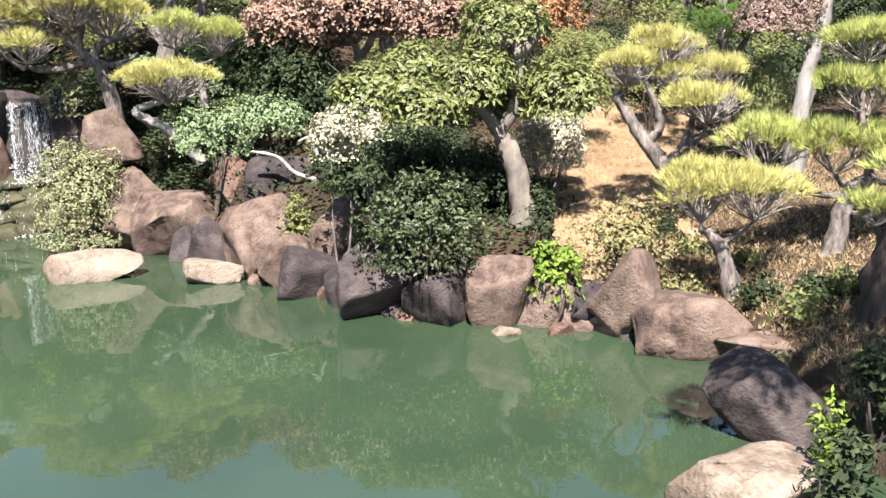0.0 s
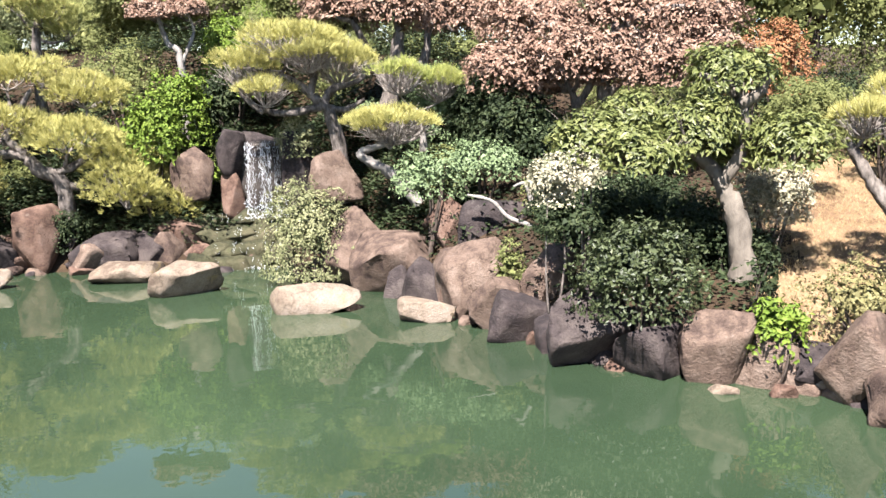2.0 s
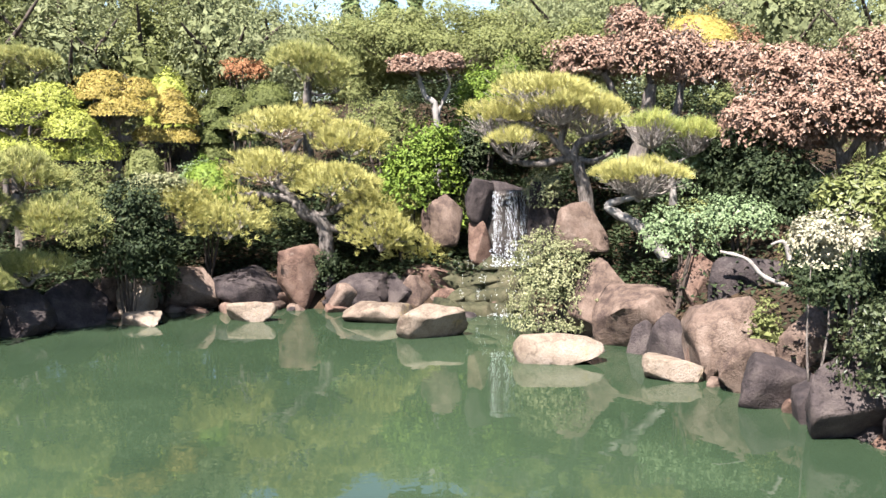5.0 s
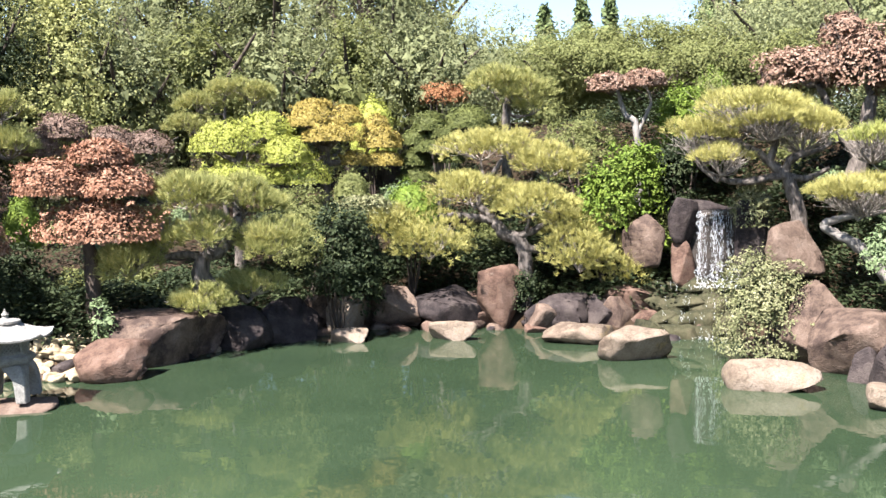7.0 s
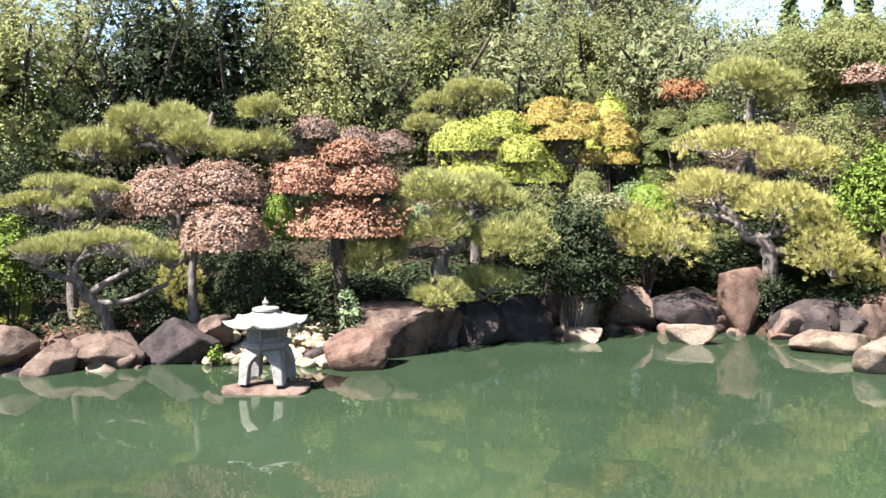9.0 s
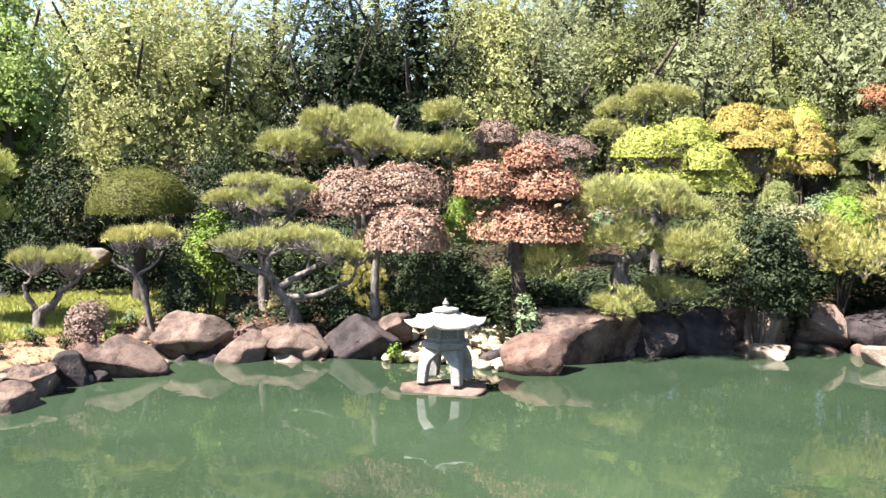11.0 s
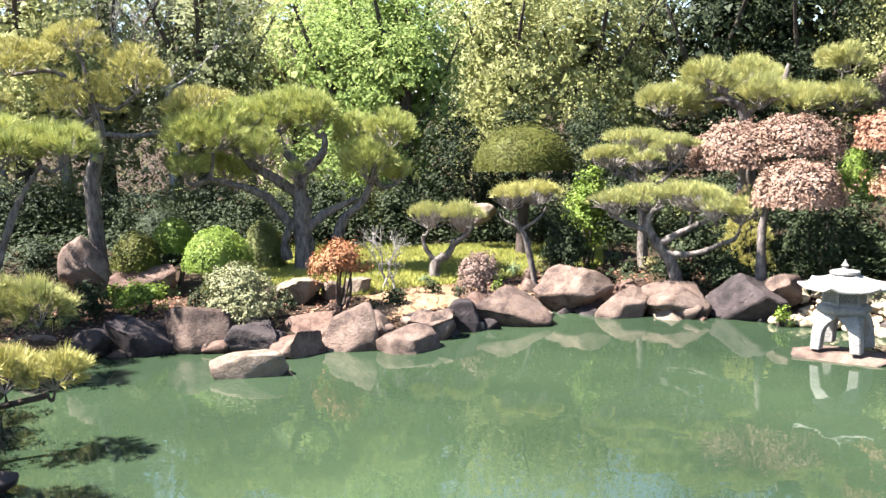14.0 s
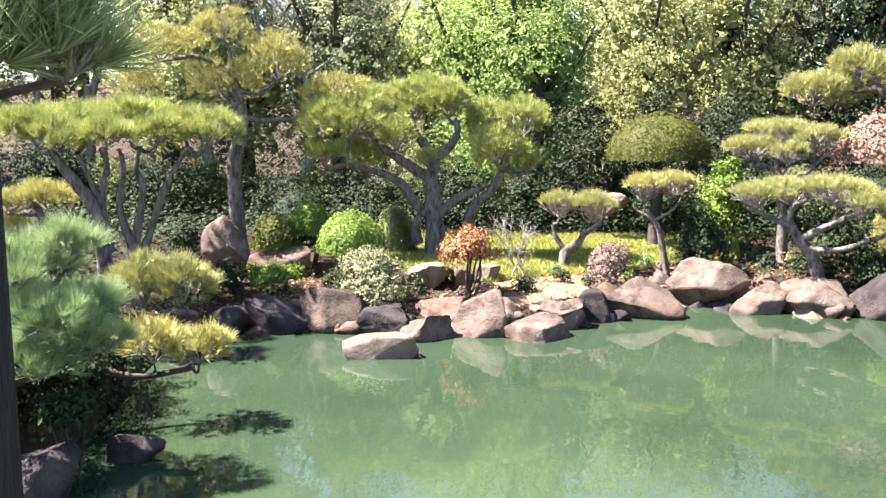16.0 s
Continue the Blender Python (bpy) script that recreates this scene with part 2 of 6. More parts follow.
# soil tones lowered all over, so the planting's shade is in the colour
M["ground"] = ground_material("garden_soil", (0.0192, 0.0135, 0.0084), (0.0461, 0.0300, 0.0173), (0.0924, 0.0615, 0.0346))
M["straw_soil"] = ground_material("straw_covered_soil", (0.0992, 0.0558, 0.031), (0.236, 0.158, 0.0868), (0.36, 0.273, 0.161))

# ---- terrain ----
# heading in degrees to the left of north, metres to the water's edge, slope of the bank behind it, height at which it levels
SHORE = [(-180, 0.8, 0.0, 1.0), (-60, 1.0, 0.0, 1.0), (-28, 5.0, 0.10, 1.2), (-20, 6.9, 0.12, 1.5), (-17.0, 7.9, 0.15, 2.0), (-14.5, 8.5, 0.15, 2.2), (-10, 8.6, 0.17, 2.3), (0, 8.9, 0.20, 2.6),
         (5, 9.4, 0.32, 2.8), (10, 10.6, 0.42, 3.0), (15, 12.3, 0.5, 3.1), (19, 13.4, 0.55, 3.2), (21, 14.2, 0.62, 3.3), (28, 14.2, 0.62, 3.3), (35, 14.8, 0.34, 3.4),
         (41, 15.0, 0.18, 3.5), (47, 14.2, 0.17, 3.4), (53, 13.2, 0.15, 3.0), (58, 12.6, 0.12, 2.6), (64, 13.2, 0.08, 2.0), (70, 13.3, 0.06, 1.6), (76, 13.5, 0.04, 1.3),
         (82, 12.3, 0.03, 1.1), (88, 11.4, 0.03, 1.0), (96, 11.8, 0.03, 1.0), (103, 11.8, 0.03, 1.0), (107, 10.6, 0.05, 1.0), (110, 8.6, 0.06, 1.0), (113, 7.4, 0.08, 1.0), (120, 6.4, 0.1, 1.0), (140, 4.0, 0.1, 1.0), (160, 1.0, 0.1, 1.0), (180, 0.8, 0.0, 1.0)]
_sh = np.array(SHORE, float)


def terrain(x, y):
    """Height of the ground, for arrays of places."""
    x, y = np.asarray(x, float), np.asarray(y, float)
    az, r = np.degrees(np.arctan2(-x, y)), np.hypot(x, y)
    s, slope, top = (np.interp(az, _sh[:, 0], _sh[:, k]) for k in (1, 2, 3))
    out = r - s
    bank = 0.28 * (1 - np.exp(-np.maximum(out - 0.15, 0) / 0.35))
    land = np.minimum(bank + slope * np.maximum(out - 0.4, 0), top + 0.04 * np.maximum(out - 8, 0))
    land = land + 0.05 * np.sin(x * 1.7 + 0.6) * np.cos(y * 1.3) * np.clip(out, 0, 1)
    wet = np.maximum(-0.9, (out - 0.15) * 0.9)
    near = np.clip((2.0 - r) / 0.5, 0, 1)
    z = np.where(out > 0.15, land, wet)
    return z * (1 - near) + 0.9 * near


def ground_at(x, y):
    return float(terrain(x, y))


# ---- builders ----
def mesh_from(name, verts, faces, mat, smooth=True):
    """A mesh from arrays; faces all with the same number of corners."""
    me = bpy.data.meshes.new(name)
    v, f = np.asarray(verts, np.float32), np.asarray(faces, np.int32)
    me.vertices.add(len(v))
    me.vertices.foreach_set("co", v.ravel())
    k = f.shape[1]
    me.loops.add(f.size)
    me.loops.foreach_set("vertex_index", f.ravel())
    me.polygons.add(len(f))
    me.polygons.foreach_set("loop_start", np.arange(len(f), dtype=np.int32) * k)
    me.polygons.foreach_set("loop_total", np.full(len(f), k, np.int32))
    me.update(calc_edges=True)
    me.materials.append(M[mat])
    me.polygons.foreach_set("use_smooth", np.full(len(f), smooth))
    return me


def part(name, bm, mat, parent, label=""):
    """Link a bmesh, or a ready mesh, as one part of a thing."""
    if isinstance(bm, bpy.types.Mesh):
        me = bm
    else:
        me = bpy.data.meshes.new(name)
        bm.to_mesh(me)
        bm.free()
        me.materials.append(M[mat])
    ob = new(name, me)
    ob.parent = parent
    if label:
        tagged(ob, label)
    return ob


def thing(name, label, category, at=(0, 0, 0), group="", kind=""):
    ob = new(name)
    ob.location = at
    ob.empty_display_size = 0.2
    return tagged(ob, label, category, group, kind)


def unit(v):
    return v / np.maximum(np.linalg.norm(v, axis=-1, keepdims=True), 1e-9)


def sphere_dirs(rng, n):
    return unit(rng.normal(size=(n, 3)))


def side_of(rng, d):
    return unit(np.cross(d, sphere_dirs(rng, len(d))))


def lobes(rng, radii, count, flat):
    """Centres and sizes of the tufts that make up a pad of foliage."""
    d = sphere_dirs(rng, count)
    d[:, 2] = np.where(d[:, 2] < -flat, -d[:, 2], d[:, 2])
    rr = rng.uniform(0.3, 1.0, (count, 1)) ** 0.5
    return d * rr * radii * (0.74, 0.74, 0.66), rng.uniform(0.28, 0.46, count)


def pad_points(rng, radii, n, flat=0.35, count=14, inner=0.15):
    """Places and outward ways over a lumpy, flat-bottomed cushion."""
    radii = np.asarray(radii, float)
    c, s = lobes(rng, radii, count, flat)
    k = rng.integers(0, count, n)
    d = sphere_dirs(rng, n)
    low = d[:, 2] < -flat
    d[low, 2] *= -1
    size = s[k, None] * np.minimum(radii, radii[:2].mean() * 0.8)
    depth = np.where(rng.random((n, 1)) < inner, rng.uniform(0.3, 0.9, (n, 1)), rng.uniform(0.86, 1.08, (n, 1)))
    p = c[k] + d * size * depth
    way = unit(d * 0.7 + unit(p / radii) * 0.6)
    lo, hi = np.percentile(p, 1.5, 0), np.percentile(p, 98.5, 0)
    p = ((p - lo) / (hi - lo) * 2 - 1) * radii
    return p, way


def dome_points(rng, radii, n, inner=0.15):
    """Places and outward ways over a clipped dome with a flat underside."""
    radii = np.asarray(radii, float)
    d = sphere_dirs(rng, n)
    d[:, 2] = np.abs(d[:, 2])
    ph = rng.uniform(0, 6.3, 4)
    even = 0.35 if inner < 0.1 else 1.0
    lump = 1 + even * 0.06 * np.sin(d[:, :1] * 7 + ph[0]) * np.sin(d[:, 1:2] * 8 + ph[1]) + even * 0.05 * np.sin(d[:, :1] * 15 + d[:, 2:] * 13 + ph[2])
    depth = np.where(rng.random((n, 1)) < inner, rng.uniform(0.5, 0.95, (n, 1)), rng.uniform(0.93, 1.02, (n, 1)))
    p = d * lump * depth * (radii[0], radii[1], radii[2] * 2) - (0, 0, radii[2])
    under = rng.random(n) < 0.14
    p[under, 2] = -radii[2] + 0.1 * radii[2] * rng.random(under.sum())
    way = unit(d / (radii / radii[0]))
    return p, way


def clumped(rng, radii, n, flat, count, inner, clump, each):
    """Places gathered in small clumps over a lumpy cushion, with gaps between them."""
    m = max(10, n // each)
    c, out = pad_points(rng, np.maximum(np.asarray(radii) - clump * 0.8, np.asarray(radii) * 0.6), m, flat, count, inner)
    k = rng.integers(0, m, n)
    d = sphere_dirs(rng, n)
    d[:, 2] = np.where(d[:, 2] < -0.5, -d[:, 2], d[:, 2])
    p = c[k] + d * clump * rng.uniform(0.35, 1.0, (n, 1)) * rng.uniform(0.6, 1.2, m)[k, None]
    return p, unit(d * 0.7 + out[k] * 0.8)


def needles(rng, p, way, length, width, each, spread=0.6, lift=0.5):
    """Tufts of pine needles: thin blades, one triangle each."""
    n = len(p)
    base = np.repeat(p, each, 0)
    d = np.repeat(unit(way + (0, 0, lift)), each, 0) + sphere_dirs(rng, n * each) * spread * np.repeat(rng.uniform(0.6, 1.25, (n, 1)), each, 0)
    d = unit(d)
    ln = length * rng.uniform(0.7, 1.15, (n * each, 1)) * np.repeat(rng.uniform(0.7, 1.2, (n, 1)), each, 0)
    side = side_of(rng, d) * width * 0.5
    start = base + d * ln * 0.08
    v = np.stack([start - side, start + side, base + d * ln], 1).reshape(-1, 3)
    return v, np.arange(len(v)).reshape(-1, 3)


def leaves(rng, p, way, length, width, droop=0.0, spread=0.8, small=False):
    """Leaves: kite-shaped blades folded a little along the midrib; small ones are plain three-cornered blades."""
    n = len(p)
    d = unit(side_of(rng, way) * 0.9 + way * 0.3 + sphere_dirs(rng, n) * 0.45 * spread + (0, 0, -droop))
    side = unit(np.cross(way + sphere_dirs(rng, n) * (0.4 if small else 0.55) * spread, d))
    nor = np.cross(d, side)
    ln = length * rng.uniform(0.65, 1.25, (n, 1))
    w = width * rng.uniform(0.7, 1.2, (n, 1)) * 0.5
    if small:
        v = np.stack([p, p + d * ln * 0.6 + side * w * 1.5, p + d * ln * 0.85 - side * w * 1.1], 1).reshape(-1, 3)
        return v, np.arange(len(v)).reshape(-1, 3)
    mid = p + d * ln * 0.45
    v = np.stack([p, mid + side * w + nor * w * 0.3, p + d * ln, mid - side * w + nor * w * 0.3], 1).reshape(-1, 3)
    f = np.arange(len(v)).reshape(-1, 4)
    return v, f


def tube(path, radii, sides=9, seed=0, rough=0.16, rings=0):
    """A tapered, knobbly limb along a line of places."""
    rng = np.random.default_rng(seed)
    path = np.asarray(path, float)
    t = np.linspace(0, len(path) - 1, rings or max(6, int((len(path) - 1) * 6)))
    k = np.clip(t.astype(int), 0, len(path) - 2)
    u = (t - k)[:, None]
    pm, p0, p1, p2 = path[np.maximum(k - 1, 0)], path[k], path[k + 1], path[np.minimum(k + 2, len(path) - 1)]
    c = 0.5 * (2 * p0 + (p1 - pm) * u + (2 * pm - 5 * p0 + 4 * p1 - p2) * u ** 2 + (3 * p0 - pm - 3 * p1 + p2) * u ** 3)
    r = np.interp(t, np.linspace(0, len(path) - 1, len(radii)), radii)
    tan = unit(np.gradient(c, axis=0))
    a = unit(np.cross(tan, (0.31, 0.95, 0.05)))
    b = np.cross(tan, a)
    ang = np.linspace(0, 2 * np.pi, sides, endpoint=False)
    rr = r[:, None] * (1 + rough * rng.normal(size=(len(t), sides)))
    v = (c[:, None] + rr[..., None] * (np.cos(ang)[None, :, None] * a[:, None] + np.sin(ang)[None, :, None] * b[:, None])).reshape(-1, 3)
    i, j = np.meshgrid(np.arange(len(t) - 1), np.arange(sides), indexing="ij")
    q = lambda i, j: (i * sides + j % sides)
    f = np.stack([q(i, j), q(i, j + 1), q(i + 1, j + 1), q(i + 1, j)], -1).reshape(-1, 4)
    return v, f


def joined(pieces):
    vs, fs, at = [], [], 0
    for v, f in pieces:
        vs.append(v)
        fs.append(f + at)
        at += len(v)
    return np.concatenate(vs), np.concatenate(fs)


_count = [0]


def seeded():
    _count[0] += 1
    return np.random.default_rng(1000 + _count[0])


# foliage: kind, blade length, width, tufts or leaves per square metre, blades a tuft; leaves: clump radius, leaves a clump
NEEDLE = {"long": (0.165, 0.0074, 150, 22), "mid": (0.125, 0.0072, 200, 19), "short": (0.08, 0.0065, 260, 18), "wiry": (0.125, 0.0054, 220, 21), "near": (0.17, 0.0040, 130, 46)}
LEAF = {"tiny": (0.036, 0.022, 3900, 0.05, 12), "sheared": (0.026, 0.018, 5200, 0, 1), "small": (0.046, 0.026, 1500, 0.085, 16), "fine": (0.05, 0.028, 1300, 0.08, 14), "broad": (0.064, 0.036, 1150, 0.10, 15), "large": (0.080, 0.034, 1700, 0.12, 14), "brittle": (0.050, 0.030, 2900, 0.06, 10), "spray": (0.040, 0.018, 4700, 0.055, 14), "far": (0.064, 0.042, 600, 0.2, 20), "dry": (0.064, 0.036, 1500, 0.075, 9)}


_ball = {}


def ball(level):
    if level not in _ball:
        bm = bmesh.new()
        bmesh.ops.create_icosphere(bm, subdivisions=level, radius=1)
        bm.verts.ensure_lookup_table()
        _ball[level] = (np.array([v.co[:] for v in bm.verts]), np.array([[v.index for v in f.verts] for f in bm.faces]))
        bm.free()
    return _ball[level]


def foliage(radii, shape, mat, rng, thick=1.0, flat=0.35, droop=0.0, clipped=0.0):
    """The blades of one cushion of foliage, round the origin; clipped: how much of it follows a smooth dome."""
    radii = np.asarray(radii, float)
    a, b, c = radii
    area = 4 * np.pi * (((a * b) ** 1.6 + (a * c) ** 1.6 + (b * c) ** 1.6) / 3) ** (1 / 1.6)
    needle = shape in NEEDLE
    if needle:
        ln, w, dens, each = NEEDLE[shape]
        n = int(np.clip(area * dens * thick, 24, 560))
        shrunk = np.maximum(radii - (ln * 0.4, ln * 0.4, ln * 0.5), radii * 0.6)
        p, way = pad_points(rng, shrunk, n, 0.0 if shape == "wiry" else 0.3, int(np.clip(5 + area * 2.4, 5, 16)), 0.10)
        k = int(n * 0.35)
        q, other = dome_points(rng, shrunk, k, 0.10)
        high = q[:, 2] > (-0.45 if shape == "wiry" else -0.8) * shrunk[2]
        p, way = np.concatenate([p, q[high]]), np.concatenate([way, other[high]])
        return mesh_from("foliage", *needles(rng, p, way, ln, w, each), mat, smooth=False)
    ln, w, dens, clump, each = LEAF[shape]
    n = int(np.clip(area * dens * (0.9 if clipped > 0.8 else 1.0) * thick, 40, {"sheared": 24000, "tiny": 10000}.get(shape, 6500)))
    shrunk = np.maximum(radii - ln * 0.3, radii * 0.5)
    k = int(n * clipped)
    if k < n:
        p, way = clumped(rng, shrunk, n - k, flat, int(np.clip(7 + area * 4, 8, 44)), 0.22, clump, each)
    if k:
        q, other = dome_points(rng, shrunk, k, 0.05 if clipped > 0.9 else 0.15)
        if clump and shape not in ("spray", "brittle"):
            tuck = np.array([noise.noise(Vector(x * (0.55 / clump))) for x in q])
            q, other = q[tuck > -0.22], other[tuck > -0.22]
        p, way = (q, other) if k == n else (np.concatenate([p, q]), np.concatenate([way, other]))
    v, f = leaves(rng, p, way, ln, w, 0.45 if shape in ("large", "dry") else droop, 0.4 if shape == "far" else 0.7, small=shape in ("tiny", "spray", "far", "sheared", "small", "brittle"))
    if clipped <= 0.8 and shape != "far":
        heart = sphere_dirs(rng, int(np.clip(area * 110, 30, 380)))
        heart = heart * radii * rng.uniform(0.2, 0.66, (len(heart), 1)) * (1, 1, 0.85)
        big = leaves(rng, heart, unit(heart), min(0.09, 0.3 * c + 0.03), min(0.06, 0.2 * c + 0.02), small=f.shape[1] == 3)
        v, f = joined([(v, f), big])
    if clipped > 0.8:
        cv, cf = ball(3)
        cv = np.where(cv[:, 2:] < 0, cv * (1, 1, 0.02), cv) * (1 + 0.012 * rng.normal(size=(len(cv), 1)))
        cv = cv * shrunk * ((0.94, 0.94, 1.88) if shape == "sheared" else (0.92, 0.92, 1.84)) - (0, 0, shrunk[2] * 0.98)
        if f.shape[1] == 3:
            v, f = joined([(v, f), (cv, cf)])
    return mesh_from("foliage", v, f, mat, smooth=False)


def twigs(rng, root, radii, n, r):
    """Fine forked twigs that spread under a cushion."""
    out = []
    radii, root = np.asarray(radii), np.asarray(root)
    for _ in range(n):
        a = rng.uniform(0, 6.3)
        reach = rng.uniform(0.45, 0.95)
        tip = np.array((math.cos(a) * reach, math.sin(a) * reach, 0.75 * math.sqrt(1 - reach * reach) + rng.uniform(-0.35, 0.1))) * radii
        mid = root * 0.45 + tip * 0.55 + rng.normal(size=3) * 0.09 * radii + (0, 0, -0.16 * radii[2])
        out.append(tube([root, mid, tip], [r, r * 0.75, r * 0.35], 4, int(rng.integers(1e6)), 0.1, 5))
        for _ in range(2):
            end = tip + rng.normal(size=3) * (0.22, 0.22, 0.3) * radii
            out.append(tube([mid, (mid + end) / 2 + rng.normal(size=3) * 0.05 * radii, end], [r * 0.6, r * 0.45, r * 0.25], 3, int(rng.integers(1e6)), 0.1, 4))
    return out


def tree(name, label, category, trunk, width, pads, shape, leaf, bark="bark_grey", group="", thick=1.0, flat=0.35, twig=12, stems=(), clipped=-1.0):
    """A trained tree: trunk along places, pads given as x, y, z, half width, half height; a limb runs to each pad."""
    rng = seeded()
    if clipped < 0:
        clipped = {"spray": 0.8, "brittle": 0.8, "dry": 0.7, "tiny": 0.75}.get(shape, 0.3)
    lifted = shape in NEEDLE
    base = np.array(trunk[0], float)
    top = thing(name, label, category, tuple(base), group)
    line = np.array(trunk, float) - base
    line[0, 2] -= 0.12
    part("trunk", mesh_from("trunk", *tube(line, np.linspace(width * 1.15, width * 0.5, len(line)), 12, int(rng.integers(1e6))), bark), None, top)
    for st in stems:
        sl = np.array(st, float) - base
        part("stem", mesh_from("stem", *tube(sl, np.linspace(width * 0.62, width * 0.26, len(sl)), 9, int(rng.integers(1e6))), bark), None, top)
    fine = np.concatenate([line[:-1] + (line[1:] - line[:-1]) * k for k in (0.35, 0.7, 1.0)])
    if len(stems):
        fine = np.concatenate([fine] + [np.array(st[1:], float) - base for st in stems])
    for x, y, z, rx, rz in pads:
        c = np.array((x, y, z)) - base
        radii = np.array((rx, rx * 0.96, rz))
        foot = c + (0, 0, -0.8 * rz)
        cost = np.linalg.norm(fine - foot, axis=1) + 0.8 * np.maximum(fine[:, 2] - foot[2], 0)
        root = fine[np.argmin(cost)]
        mid = (root + foot) / 2 + rng.normal(size=3) * 0.10 * np.linalg.norm(foot - root) + (0, 0, -0.06)
        pieces = [tube([root, mid, foot], [width * 0.4, width * 0.28, width * 0.16], 8, int(rng.integers(1e6)))]
        limb = part("limb", mesh_from("limb", *joined(pieces), bark), None, top)
        fan = [(v + c, f) for v, f in twigs(rng, foot - c, radii, int(twig * (1.5 if shape == "wiry" else 1.0)), max(0.009 if shape == "wiry" else 0.007, width * 0.09))]
        part("twig_fan", mesh_from("twig_fan", *joined(fan), "bark_twig" if lifted else bark), None, limb)
        pad = part("foliage_pad", foliage(radii * (1.05, 1.05, 0.62 if shape == "wiry" else 0.95 if lifted else 1.0), shape, leaf, rng, thick, flat, 0.0, clipped), None, limb)
        pad.location = c + (0, 0, (0.4 if shape == "wiry" else 0.1 if lifted else 0.0) * rz)
    return top


def shrub(name, label, category, at, radii, shape, leaf, group="", thick=1.0, flat=0.6, stems=5, bark="bark_dark", droop=0.0, reach=True, clipped=0.25):
    """A rounded bush on its stems; at is the middle of its crown."""
    rng = seeded()
    g = min(ground_at(at[0], at[1]), at[2] - radii[2] * 0.5)
    if reach:
        hi = at[2] + radii[2]
        lo = max(min(at[2] - radii[2], g + 0.05), at[2] - radii[2] - 0.45)
        at, radii = (at[0], at[1], (hi + lo) / 2), (radii[0], radii[1], (hi - lo) / 2)
    top = thing(name, label, category, (at[0], at[1], g), group)
    c = np.array((0, 0, at[2] - g))
    pieces = []
    for _ in range(stems):
        a = rng.uniform(0, 6.3)
        foot = np.array((math.cos(a), math.sin(a), 0)) * 0.12 * radii[0]
        foot[2] = -0.1
        tip = c + sphere_dirs(rng, 1)[0] * np.array(radii) * 0.6
        r = 0.012 + 0.02 * radii[0]
        pieces.append(tube([foot, (foot + tip) / 2 + rng.normal(size=3) * 0.05, tip], [r, r * 0.7, r * 0.3], 5, int(rng.integers(1e6)), 0.16, 7))
    part("stem", mesh_from("stem", *joined(pieces), bark), None, top)
    crown = part("crown", foliage(radii, shape, leaf, rng, thick, flat, droop, clipped), None, top)
    crown.location = c
    return top


def rock_mesh(size, mat, seed, level=4, cuts=10, lumps=0.045, flat_top=False, peak=0.0):
    """A boulder: a rounded block broken along slanted planes, then cracked, pitted and worn. peak: how far it narrows upwards."""
    rng = np.random.default_rng(seed)
    v, f = ball(level)
    v = v / (np.abs(v) ** 3.6).sum(1, keepdims=True) ** (1 / 3.6)
    turned = Euler(tuple(rng.uniform(-0.16, 0.16, 3))).to_matrix()
    v = v @ np.array(turned)
    for d in sphere_dirs(rng, cuts):
        d = unit(d + (0, 0, 0.25))
        over = np.maximum(v @ d - rng.uniform(0.46, 0.80), 0)
        v = v - over[:, None] * d * 0.98
    for d in sphere_dirs(rng, 5 if cuts > 4 else 0):
        reach = v @ d
        v = v - np.maximum(reach - reach.max() * rng.uniform(0.86, 0.97), 0)[:, None] * d
    if flat_top:
        v[:, 2] = np.where(v[:, 2] > 0.5, 0.5 + (v[:, 2] - 0.5) * 0.2, v[:, 2])
    if peak:
        up = np.clip((v[:, 2:] + 0.8) / 1.7, 0, 1)
        v[:, :2] = v[:, :2] * (1 - peak * up ** 1.4) + rng.uniform(-0.25, 0.25, 2) * peak * up
    off = Vector((seed % 97 * 3.1, seed % 13, 0))
    grit = np.array([noise.noise(Vector(p * 1.5) + off) * 1.3 + noise.noise(Vector(p * 4.0) + off) * 0.7 + noise.noise(Vector(p * 10.0) + off) * 0.35 for p in v])
    seam = np.array([abs(noise.noise(Vector((p[0] * 1.1, p[1] * 1.1, p[2] * 1.9)) + off * 2)) for p in v])
    v = v * (1 + lumps * 0.9 * grit - 0.07 * np.clip(1 - seam / 0.045, 0, 1))[:, None]
    lo, hi = v.min(0), v.max(0)
    v = ((v - lo) / (hi - lo) * 2 - 1) * np.asarray(size)
    return mesh_from("boulder", v, f, mat)


def rock(at, size, mat="rock_warm", label="warm brown weathered boulder at the water's edge", turn=0.0, seed=1, tilt=0.0, name="rock", flat_top=False, group="rocks round the pond", level=4, peak=0.0):
    ob = new(name, rock_mesh(size, mat, seed, level, flat_top=flat_top, peak=peak))
    ob.matrix_world = pose(*at, 0, tilt, turn)
    return tagged(ob, label, "rock", group)


